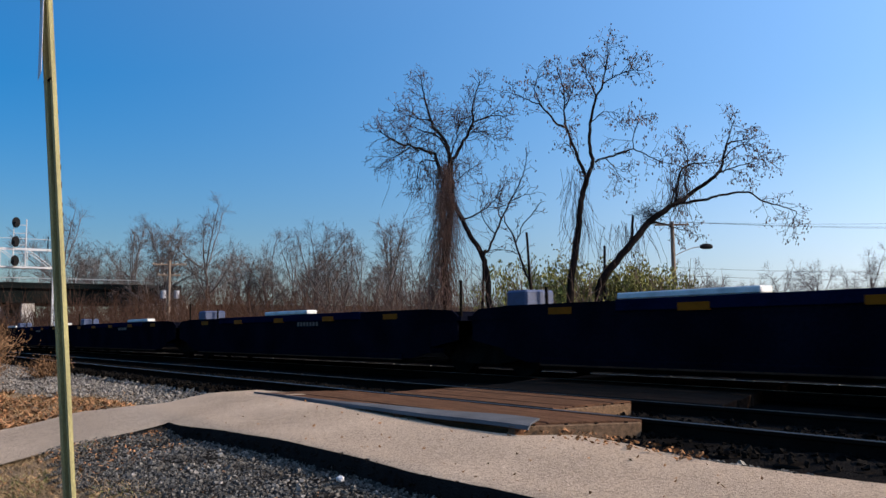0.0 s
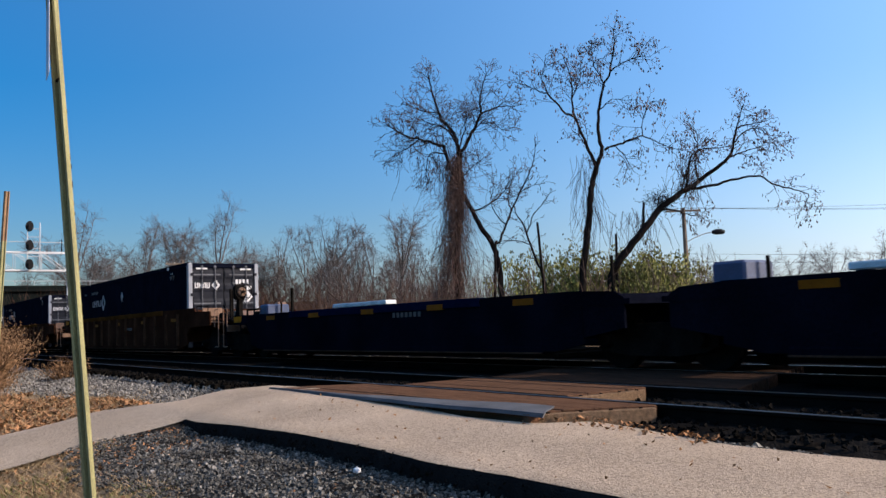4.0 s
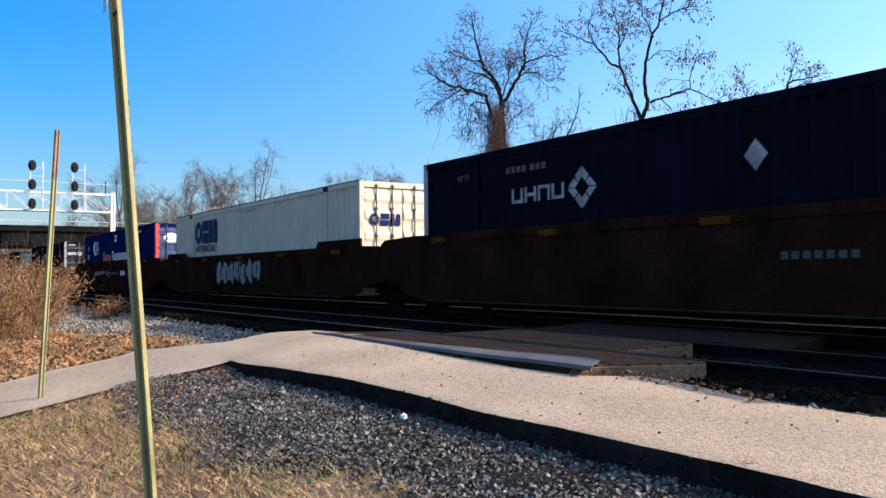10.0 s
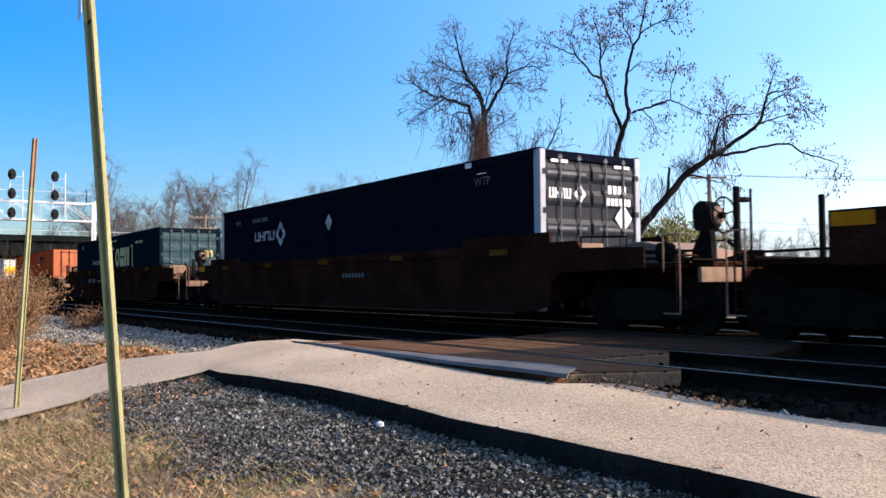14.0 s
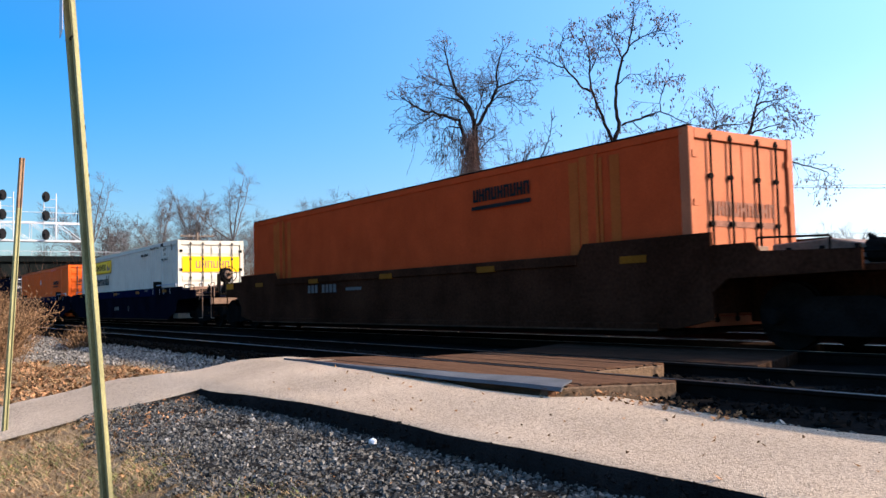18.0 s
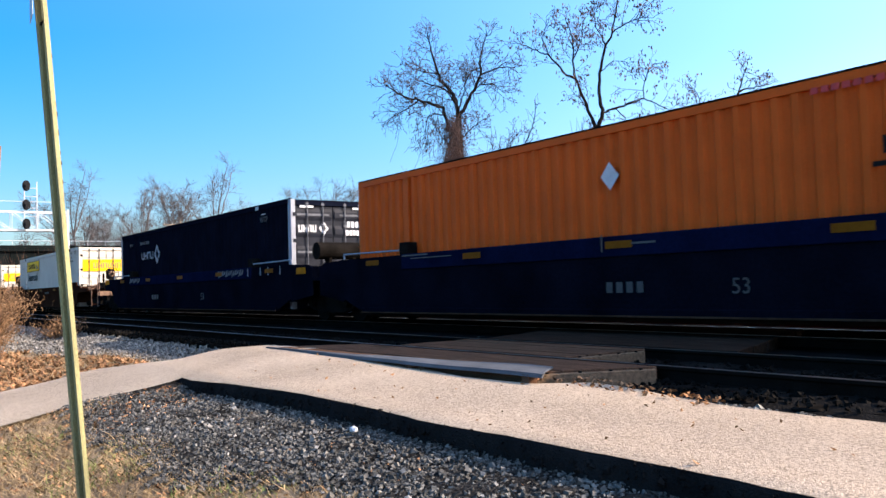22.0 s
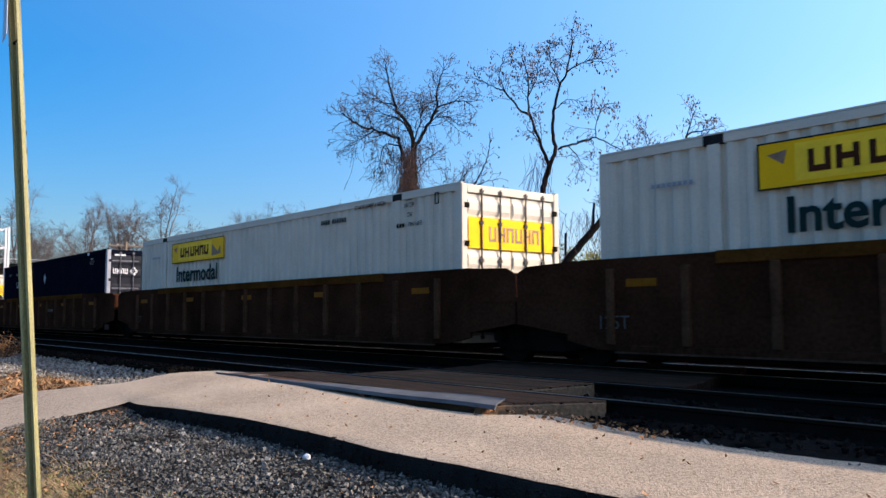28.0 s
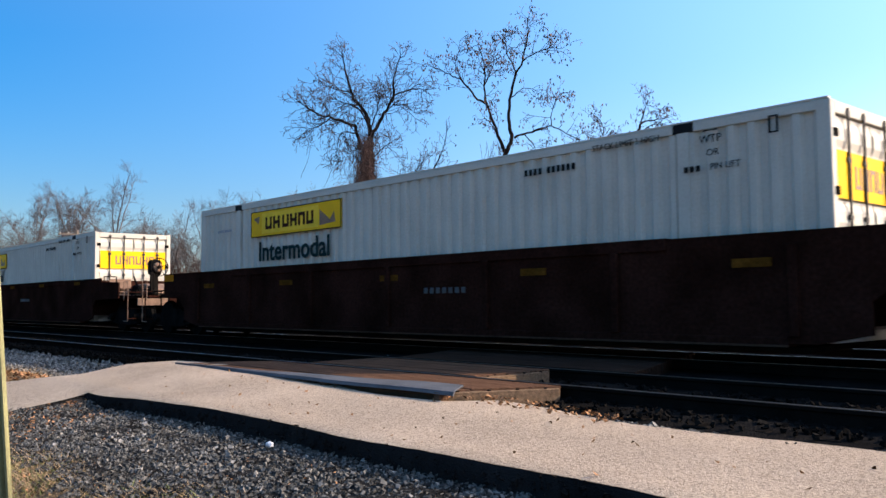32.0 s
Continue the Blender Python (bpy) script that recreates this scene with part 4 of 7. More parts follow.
def teal_marks(c):
    heavy_blocks(c, NEAR(0, 0), "faded_yellow", 0.87, 3.41, 1.45, 2.3)
    lettering("INTERMODAL", 0.33, "faded_yellow", c, NEAR(2.2, 1.27), stretch=1.1)
    for xa, s in ((0.21, 1), (4.03, -1)):
        bars(c, NEAR(0, 0), "faded_yellow", [(*sorted((xa, xa + s * 0.11)), 1.0, 2.37), (*sorted((xa + s * 0.11, xa + s * 0.36)), 2.27, 2.37), (*sorted((xa + s * 0.11, xa + s * 0.36)), 1.0, 1.10)], "bracket_mark")
    lettering("How tomorrow moves", 0.44, "faded_yellow", c, NEAR(-2.05, 1.75), stretch=0.91, slant=0.2, weight=-0.004)
    bars(c, NEAR(0, 0), "faded_yellow", [(4.49 + 0.115 * i, 4.57 + 0.115 * i, 2.39, 2.5) for i in range(10) if i != 4], "number_marking")
    bars(c, NEAR(0, 0), "faded_yellow", [(-0.55 + 0.14 * i, -0.46 + 0.14 * i, 2.63, 2.72) for i in range(12) if i != 7], "number_marking")
    bars(c, NEAR(0, 0), "slate", [(-6.5, -6.42, 2.52, 2.7), (-6.36, -6.28, 2.52, 2.7)], "number_marking")
    heavy_blocks(c, END(0, 0, LEN / 2 - 0.018), "faded_yellow", 0.2, 0.95, 1.72, 2.0)


SIDE = lambda x, z: pose(x, -1.506, z, 90, 0, 0)             # on a car's side
CHORD_FACE = lambda x, z: pose(x, -1.539, z, 90, 0, 0)       # on its top chord


def side_marks(c, kind):
    """Worn paint, chalk and spray on the side of a car; heights from the rail."""
    if kind == "spray":
        R = random.Random(4)
        for i in range(7):           # swollen letters without sense, and dark strokes between them
            cx, cz = -2.0 + 0.6 * i, 0.98 + R.uniform(-0.08, 0.06)
            o = [(cx + (0.36 + R.uniform(-0.10, 0.06)) * math.cos(a), cz + (0.36 + R.uniform(-0.14, 0.08)) * math.sin(a)) for a in np.linspace(0, 2 * math.pi, 12)[:-1]]
            poly(c, SIDE(0, 0), "graffiti", [o], "spray_paint")
            for k in range(2):
                x, z, h = cx + R.uniform(-0.2, 0.2), cz + R.uniform(-0.1, 0.05), R.uniform(0.1, 0.26)
                poly(c, pose(0, -1.5095, 0, 90, 0, 0), "black_paint", [[(x, z - h), (x + 0.06, z - h * 0.9), (x + 0.09 + R.uniform(-0.08, 0.08), z + h), (x + 0.02, z + h * 0.8)]], "spray_stroke")
        bars(c, SIDE(0, 0), "reflector", [(-0.25, 0.2, 1.22, 1.30)], "reflector")
    elif kind == "swoosh":
        poly(c, SIDE(0, 0), "rust_mark", [[(-4.15, 0.88), (-1.4, 1.0), (-1.3, 1.16), (-4.0, 1.12)]], "faded_owner_mark")
        lettering("A", 0.3, "white_paint", c, SIDE(-0.75, 1.0))
        o = [(-0.2 + 0.19 * math.cos(a), 1.0 + 0.19 * math.sin(a)) for a in np.linspace(0, 2 * math.pi, 17)]
        q = [(-0.2 + 0.15 * math.cos(a), 1.0 + 0.15 * math.sin(a)) for a in np.linspace(2 * math.pi, 0, 17)]
        poly(c, SIDE(0, 0), "worn_mark", [o + q], "round_mark")
        bars(c, SIDE(0, 0), "worn_mark", [(-0.34, -0.06, 0.98, 1.02)] + [(0.16 + 0.13 * i, 0.25 + 0.13 * i, 0.98, 1.05) for i in range(11)], "number_marking")
        letter_blocks(c, SIDE(0, 0), "white_paint", 2.24, 3.25, 0.9, 1.12, 4)
    elif kind == "numbers":
        bars(c, SIDE(0, 0), "dim_mark", [(-3.94 + 0.2 * i, -3.8 + 0.2 * i, 1.02, 1.22) for i in range(8) if i != 3], "number_marking")
        bars(c, SIDE(0, 0), "worn_mark", [(-1.9, -1.15, 1.05, 1.12)], "number_marking")
    elif kind == "blue":
        lettering("53", 0.3, "worn_mark", c, SIDE(2.05, 0.68))
        for x in (5.8, 6.58, 7.09, 7.85):
            bars(c, SIDE(0, 0) if x > 5.95 else CHORD_FACE(0, 0), "slate", [(x - 0.02, x + 0.02, 1.22, 1.44)], "side_tick")
        bars(c, CHORD_FACE(0, 0), "dim_mark", [(4.6, 5.2, 1.44, 1.46), (4.6, 5.15, 1.4, 1.42), (4.6, 5.1, 1.36, 1.38), (-0.35, -0.32, 1.24, 1.5), (0.1, 0.7, 1.33, 1.36), (-5.9, -5.0, 1.42, 1.45), (-5.6, -4.2, 1.36, 1.38)], "stencil_marking")
        bars(c, SIDE(0, 0), "worn_mark", [(-0.3 + 0.2 * i, -0.18 + 0.2 * i, 0.62, 0.78) for i in range(4)], "number_marking")
    elif kind == "blue_spray":
        for x in (5.8, 6.58, 7.09, 7.85):
            bars(c, SIDE(0, 0) if x > 5.95 else CHORD_FACE(0, 0), "slate", [(x - 0.02, x + 0.02, 1.22, 1.44)], "side_tick")
        for i in range(20):
            x = (-6.0 + 0.17 * i) if i < 8 else (3.4 + 0.17 * (i - 8))
            lo = 1.24 + 0.03 * (i % 3)
            poly(c, CHORD_FACE(0, 0), "graffiti", [[(x, lo), (x + 0.03, lo - 0.01), (x + 0.2, 1.43 - 0.03 * (i % 2)), (x + 0.16, 1.44 - 0.03 * (i % 2))],
                                                   [(x + 0.16, 1.42), (x + 0.2, 1.42), (x + 0.15, lo + 0.02), (x + 0.11, lo + 0.02)]], "spray_stroke")
        lettering("53", 0.3, "worn_mark", c, SIDE(2.05, 0.68))
        bars(c, SIDE(0, 0), "worn_mark", [(-3.2 + 0.2 * i, -3.08 + 0.2 * i, 0.62, 0.78) for i in range(4)], "number_marking")
    elif kind == "125":
        lettering("125T", 0.28, "worn_mark", c, SIDE(-7.66, 0.69))
    elif kind == "plain":
        bars(c, SIDE(0, 0), "worn_mark", [(1.0 + 0.16 * i, 1.1 + 0.16 * i, 0.98, 1.08) for i in range(7)], "number_marking")


def truck(parent, x):
    """A two-axle truck under a car's end."""
    for s in (-1, 1):
        f = bmesh.new()
        y = s * 1.0
        prism(f, [(x - 1.15, 0.38), (x - 0.95, 0.28), (x - 0.45, 0.22), (x + 0.45, 0.22), (x + 0.95, 0.28), (x + 1.15, 0.38), (x + 1.15, 0.56), (x + 0.8, 0.58), (x + 0.4, 0.72), (x - 0.4, 0.72), (x - 0.8, 0.58), (x - 1.15, 0.56)], "y", y - 0.07, y + 0.07)
        part("truck_side_frame", f, "under", parent)
        for dx in (-0.9, 0.9):
            b = bmesh.new()
            rod(b, (x + dx, y + s * 0.05, 0.46), (x + dx, y + s * 0.2, 0.46), 0.12, 0.10, 12)
            part("bearing_cap", b, "under", parent)
        sp = bmesh.new()
        for dx in (-0.2, 0, 0.2):
            rod(sp, (x + dx, y, 0.25), (x + dx, y, 0.55), 0.07, sides=8)
        part("spring_nest", sp, "under", parent)
    for dx in (-0.9, 0.9):
        for s in (-1, 1):
            b = bmesh.new()
            y = s * 0.753
            rod(b, (x + dx, y - 0.06, 0.46), (x + dx, y + 0.06, 0.46), 0.455, sides=24)
            rod(b, (x + dx, y - s * 0.065, 0.46), (x + dx, y - s * 0.04, 0.46), 0.485, sides=24)
            part("wheel", b, "steel", parent)
        b = bmesh.new()
        rod(b, (x + dx, -0.75, 0.46), (x + dx, 0.75, 0.46), 0.09, sides=10)
        part("axle", b, "under", parent)
    part("bolster", boxes((x - 0.2, x + 0.2, -1.05, 1.05, 0.5, 0.68), bevel=0.02), "under", parent)


BRAKE = {"ribbed": 2.05, "plain": 1.95, "stepped": 1.8, "panelled": 1.65, "arched": 1.8}       # height of the brake wheel
STUB = {"ribbed": 1.72, "plain": 2.12, "stepped": 1.8, "panelled": 1.75, "arched": 1.8}       # height of the rear stub posts
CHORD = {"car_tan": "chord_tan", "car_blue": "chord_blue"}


def well_car(paint, sill, style, label, half, front, rear, hand=True):
    """A well car unit: base at its middle, at rail height. half: half the well's length; front, rear: platform length at +x and -x."""
    c = empty("well_car")
    tagged(c, label, "well car", "cars of the train")
    w = 1.50
    for s in (-1, 1):
        side = bmesh.new()
        if style == "stepped":      # smooth side that steps up towards the ends
            o = [(-half - 0.2, 0.42), (-half + 0.4, 0.30), (half - 0.4, 0.30), (half + 0.2, 0.42), (half + 0.2, sill + 0.18), (half - 2.25, sill + 0.18), (half - 2.4, sill), (-half + 2.4, sill), (-half + 2.25, sill + 0.18), (-half - 0.2, sill + 0.18)]
        elif style == "arched":     # side with its ends sloping up
            o = [(-half - 0.2, 0.6), (-half + 0.6, 0.32), (half - 0.6, 0.32), (half + 0.2, 0.6), (half + 0.2, sill), (-half - 0.2, sill)]
        else:
            o = [(-half - 0.2, 0.42), (-half + 0.4, 0.30), (half - 0.4, 0.30), (half + 0.2, 0.42), (half + 0.2, sill), (-half - 0.2, sill)]
        y0, y1 = sorted((s * (w - 0.05), s * w))
        prism(side, o, "y", y0, y1)
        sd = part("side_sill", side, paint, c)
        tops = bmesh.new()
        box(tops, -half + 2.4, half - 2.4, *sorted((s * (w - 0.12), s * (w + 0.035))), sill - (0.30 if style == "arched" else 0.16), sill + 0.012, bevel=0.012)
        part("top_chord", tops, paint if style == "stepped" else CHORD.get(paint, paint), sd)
        if style == "arched":       # raised grab bars and their blocks towards the ends
            for e in (-1, 1):
                gb = bmesh.new()
                box(gb, *sorted((e * 5.75, e * 6.05)), *sorted((s * (w - 0.25), s * (w + 0.02))), sill, sill + 0.26, bevel=0.02)
                part("lock_block", gb, "under", sd)
                gr = bmesh.new()
                rod(gr, (e * 6.0, s * (w - 0.03), sill + 0.10), (e * (half + 0.1), s * (w - 0.03), sill + 0.12), 0.02, sides=6)
                rod(gr, (e * (half + 0.1), s * (w - 0.03), sill + 0.12), (e * (half + 0.1), s * (w - 0.03), sill - 0.1), 0.02, sides=6)
                part("grab_bar", gr, "slate", sd, "pale worn grab bar")
        bot = bmesh.new()
        box(bot, -half + 0.75, half - 0.75, *sorted((s * (w - 0.2), s * (w + 0.03))), 0.26, 0.38, bevel=0.012)
        part("bottom_chord", bot, paint, sd)
        # thin lip whose pale colour stands for sky light on the flange
        part("sill_lip", boxes((-half + 0.75, half - 0.75, *sorted((s * (w + 0.02), s * (w + 0.055))), 0.26, 0.285)), "chord_bottom", sd, "lower lip of the side, painted pale for sky light on it")
        if style in ("ribbed", "panelled"):
            step = 1.28 if style == "ribbed" else 2.56
            n = int((2 * half - 1.2) / step)
            for i in range(n + 1):
                x = -n * step / 2 + i * step
                rb = bmesh.new()
                box(rb, x - 0.06, x + 0.06, *sorted((s * (w - 0.01), s * (w + 0.07))), 0.38, sill - 0.15, bevel=0.012)
                # ribbed cars' posts have that light painted in; others keep the car's paint
                part("side_post", rb, "post_tan" if style == "ribbed" else paint, sd, "upright post on the car's side")
        zr = sill - 0.36 if style in ("ribbed", "panelled") else sill - 0.12
        for i in range(5):
            x = -half + 1.2 + i * (2 * half - 2.4) / 4
            if s < 0:
                yo = w + (0.046 if style not in ("ribbed", "panelled") and abs(x) < half - 2.4 else 0.012)
                part("reflector", boxes((x - 0.26, x + 0.26, *sorted((s * (w - 0.01), s * yo)), zr - 0.055, zr + 0.055)), "dim_reflector" if paint == "car_brown" else "reflector", sd, "worn yellow reflector plate")
    fl = bmesh.new()
    box(fl, -half + 0.6, half - 0.6, -w + 0.2, w - 0.2, 0.19, 0.25)
    for i in range(7):
        x = -half + 1 + i * (2 * half - 2) / 6
        part("floor_beam", boxes((x - 0.15, x + 0.15, -w + 0.1, w - 0.1, 0.25, 0.30)), "under", c)
    part("well_floor", fl, "under", c)
    for s, plat in ((1, front), (-1, rear)):
        x0, x1 = s * (half - 0.05), s * (half + plat)
        pb = bmesh.new()
        xa, xb = sorted((x0, x1))
        box(pb, xa, xb, -0.32, 0.32, 0.36, 1.05, bevel=0.02)                       # centre sill
        part("centre_sill", pb, paint, c)
        dk = bmesh.new()
        o = [(x0, -w), (x0 + s * min(plat, 1.5), -w), (x1 - s * 0.1, -0.9), (x1 - s * 0.1, 0.9), (x0 + s * min(plat, 1.5), w), (x0, w)]
        prism(dk, o, "z", 1.02, 1.10)
        part("end_platform", dk, paint, c)
        bh = bmesh.new()
        box(bh, *sorted((x0 - s * 0.02, x0 + s * 0.06)), -w + 0.05, w - 0.05, 0.5, sill - 0.04)
        part("bulkhead", bh, paint, c)
        for q in (-1, 1):
            g = bmesh.new()
            o = [(x0 + s * 0.15, 0.72), (x0 + s * 0.5, 0.98), (x0 + s * 2.35, 1.02), (x0 + s * 2.35, sill - 0.16), (x0 + s * 1.0, sill - 0.12), (x0 + s * 0.9, sill), (x0 + s * 0.15, sill)]
            if plat < 2:
                o = [(x0 + s * 0.15, 0.5), (x0 + s * plat * 0.9, 0.66), (x0 + s * plat * 0.9, sill - 0.14), (x0 + s * plat * 0.75, sill - 0.04), (x0 + s * 0.15, sill - 0.005)]
            if s < 0 and plat > 2:
                o = [(x0 - 0.15, 0.6), (x0 - 0.6, 0.98), (x0 - 1.5, 1.0), (x0 - 1.5, sill), (x0 - 0.15, sill)]
            prism(g, o, "y", *sorted((q * (w - 0.05), q * (w - 0.01))))
            part("end_gusset", g, paint, c)
        if plat > 2:
            truck(c, x0 + s * 1.85)
            cp = bmesh.new()
            rod(cp, (x1 - s * 0.3, 0, 0.86), (x1 + s * 0.28, 0, 0.86), 0.09, 0.07, 10)
            box(cp, *sorted((x1 + s * 0.12, x1 + s * 0.42)), -0.14, 0.14, 0.70, 1.0, bevel=0.03)
            part("coupler", cp, "under", c)
            hr = bmesh.new()
            xe = x1 - s * 0.35
            for y in (-1.42, -0.95):
                rod(hr, (xe, y, 0.35), (xe, y, 1.22), 0.018, sides=6)
            ladder = part("ladder", hr, paint, c)
            for z in (0.42, 0.72, 1.02, 1.2):
                rung = bmesh.new()
                rod(rung, (xe, -1.42, z), (xe, -0.95, z), 0.016, sides=6)
                part("rung", rung, paint, ladder)
            if s > 0:
                for q in (-1.38, 1.38):
                    rl = bmesh.new()
                    rod(rl, (x0 + 0.9, q, sill - 0.2), (x0 + 0.9, q, sill + 0.06), 0.016, sides=6)
                    rod(rl, (x0 + 0.9, q, sill + 0.06), (x0 + 1.9, q, sill + 0.02), 0.016, sides=6)
                    rod(rl, (x0 + 1.9, q, sill + 0.02), (x0 + 1.9, q, sill - 0.3), 0.016, sides=6)
                    part("handrail", rl, "under", c)
            wk = bmesh.new()
            for i in range(5):
                box(wk, xe - 0.22 + i * 0.09, xe - 0.15 + i * 0.09, -1.3, 1.3, 1.12, 1.15)
            part("walkway_grating", wk, "under", c)
            if s > 0 and hand:
                tk = bmesh.new()
                rod(tk, (x0 + s * 0.7, -0.75, 1.86), (x0 + s * 0.7, 0.75, 1.86), 0.24, sides=18)
                part("air_reservoir", tk, "tank", c, "rusty brown cylindrical air tank")
                st = bmesh.new()
                box(st, x0 + 0.55, x0 + 0.85, -0.45, -0.35, 1.1, 1.68), box(st, x0 + 0.55, x0 + 0.85, 0.55, 0.65, 1.1, 1.68), box(st, x0 + 0.6, x0 + 0.8, -0.45, 0.65, 1.1, 1.16)
                part("tank_bracket", st, "under", c)
            if s > 0:                # hand brake on its stand, hood, end plates and pipes
                zw = BRAKE[style]
                xw = xe - (0.32 if style in ("panelled", "ribbed") else 0.05)
                bs = bmesh.new()
                prism(bs, [(xw - 0.34, 1.1), (xw - 0.3, 1.3), (xw - 0.16, zw - 0.25), (xw - 0.14, zw + 0.14), (xw + 0.02, zw + 0.14), (xw + 0.06, 1.1)], "y", -0.62, -0.50)
                part("brake_stand", bs, "under", c)
                bw = bmesh.new()
                prism(bw, [(xw - 0.2, zw - 0.2), (xw - 0.22, zw + 0.12), (xw - 0.1, zw + 0.24), (xw + 0.08, zw + 0.2), (xw + 0.12, zw - 0.1), (xw, zw - 0.26)], "y", -0.74, -0.40)
                bmesh.ops.bevel(bw, geom=list(bw.edges), offset=0.03, segments=2, affect="EDGES")
                part("brake_housing", bw, "under", c)
                part("brake_gear_cover", rod(bmesh.new(), (xw + 0.1, -0.55, zw), (xw + 0.16, -0.55, zw), 0.15, 0.13, 14), "lit_plate", c, "round gear cover painted tan as if sunlit")
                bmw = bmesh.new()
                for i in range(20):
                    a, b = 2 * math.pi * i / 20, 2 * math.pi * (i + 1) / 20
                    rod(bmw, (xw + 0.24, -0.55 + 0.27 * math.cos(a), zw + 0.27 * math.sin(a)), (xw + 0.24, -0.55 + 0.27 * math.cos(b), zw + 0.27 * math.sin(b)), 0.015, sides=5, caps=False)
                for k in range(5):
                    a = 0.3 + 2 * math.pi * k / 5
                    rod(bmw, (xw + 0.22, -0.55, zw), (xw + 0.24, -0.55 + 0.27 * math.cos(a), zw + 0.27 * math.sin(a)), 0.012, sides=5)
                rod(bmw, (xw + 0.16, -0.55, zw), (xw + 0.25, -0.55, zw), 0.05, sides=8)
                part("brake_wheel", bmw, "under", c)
                # hood added to carry the platform's sunlit tan in its colour
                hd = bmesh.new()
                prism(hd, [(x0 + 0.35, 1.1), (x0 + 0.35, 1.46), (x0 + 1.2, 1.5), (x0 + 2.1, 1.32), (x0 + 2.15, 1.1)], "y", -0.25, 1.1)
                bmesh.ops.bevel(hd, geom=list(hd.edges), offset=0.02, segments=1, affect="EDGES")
                part("platform_hood", hd, "lit_plate", c, "added hood over the end platform, painted tan as if sunlit")
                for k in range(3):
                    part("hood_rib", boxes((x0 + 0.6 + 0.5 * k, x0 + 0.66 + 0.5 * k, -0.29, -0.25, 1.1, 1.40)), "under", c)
                part("end_plate", boxes((x1 - 0.1, x1 - 0.04, -1.25, 1.25, 0.80, 1.02), bevel=0.01), "lit_plate", c, "plate across the car's end, painted tan as if sunlit")
                part("end_plate", boxes((x0 + 0.3, x0 + 0.34, -1.0, -0.3, 1.12, sill), bevel=0.01), "lit_plate", c, "plate across the platform, painted tan as if sunlit")
                for y, z in ((-1.18, 1.3), (-0.85, 1.22), (-0.72, 1.34)):
                    part("brake_pipe", rod(bmesh.new(), (x0 + 0.3, y, z), (xe - 0.1, y + 0.05, z - 0.06), 0.022, sides=6), "under", c)
                part("valve_body", boxes((xw - 0.75, xw - 0.5, -1.0, -0.72, 1.12, 1.42), bevel=0.05), "under", c)
                for y in (-0.95, 0.7):
                    part("platform_brace", rod(bmesh.new(), (xe - 0.1, y, 1.05), (xe - 0.75, y, sill + 0.02), 0.03, sides=6), "under", c)
            else:                    # stub posts, a low frame and valves on the rear platform
                zp = STUB[style]
                for y in (-1.2, 0.85):
                    po = boxes((x1 + 0.2, x1 + 0.28, y - 0.04, y + 0.04, 1.1, zp), bevel=0.012)
                    box(po, x1 + 0.17, x1 + 0.31, y - 0.07, y + 0.07, 1.1, 1.16)
                    part("end_post", po, "under", c)
                part("end_rod", rod(bmesh.new(), (x1 + 0.5, -1.25, 1.1), (x1 + 0.5, -1.25, zp - 0.06), 0.02, sides=6), "under", c)
                rr = bmesh.new()
                rod(rr, (x0 - 0.2, -1.2, 1.42), (x0 - 1.15, -1.2, 1.42), 0.03, sides=6)
                rod(rr, (x0 - 1.15, -1.2, 1.1), (x0 - 1.15, -1.2, 1.43), 0.03, sides=6)
                rod(rr, (x0 - 0.65, -1.2, 1.1), (x0 - 0.65, -1.2, 1.42), 0.025, sides=6)
                part("platform_frame", rr, "under", c)
                part("rear_deck_rail", rod(bmesh.new(), (x0 - 1.15, -1.2, 1.22), (x1 + 0.25, -1.2, 1.2), 0.02, sides=6), "under", c)
                for q, (dx, y, z) in enumerate(((0.45, -0.7, 1.5), (0.8, -0.3, 1.62), (1.1, -0.8, 1.38))):
                    vb = boxes((x0 - dx - 0.14, x0 - dx + 0.14, y - 0.15, y + 0.15, 1.1, z), bevel=0.04)
                    part("control_valve", vb, "lit_plate" if q == 1 else "under", c)
                part("corner_plate", boxes((x0 - 1.46, x0 - 0.92, -w - 0.004, -w + 0.02, sill - 0.2, sill - 0.03), bevel=0.004), "corner_yellow", c, "yellow plate at the car's corner")
            gi = bmesh.new()
            xg = x1 - s * 0.25
            rod(gi, (xg, -1.46, 0.95), (xg, -1.46, 1.5), 0.014, sides=6)
            rod(gi, (xg, -1.46, 1.5), (xg - s * 0.3, -1.46, 1.5), 0.014, sides=6)
            rod(gi, (xg - s * 0.3, -1.46, 1.5), (xg - s * 0.3, -1.46, 0.95), 0.014, sides=6)
            rod(gi, (xg, -1.46, 0.35), (xg - s * 0.3, -1.46, 0.35), 0.014, sides=6)
            rod(gi, (xg, -1.46, 0.35), (xg, -1.46, 0.95), 0.014, sides=6)
            part("grab_iron", gi, "lit_plate", c, "grab iron painted pale as if sunlit")
            ho = bmesh.new()
            prev = None
            for k in range(9):
                q = k / 8
                cur = (x1 - s * 0.1 + s * 0.5 * q, 0.45, 0.75 - 0.45 * math.sin(math.pi * min(1, q * 1.1)))
                if prev:
                    rod(ho, prev, cur, 0.03, sides=6, caps=False)
                prev = cur
            part("brake_hose", ho, "black", c)
        elif s > 0:
            truck(c, x1)
            if hand and half > 7:
                tk = bmesh.new()
                rod(tk, (x0 + 0.75, -1.05, 1.78), (x0 + 0.75, 0.35, 1.78), 0.22, sides=18)
                part("air_reservoir", tk, "under", c, "grimy cylindrical air tank")
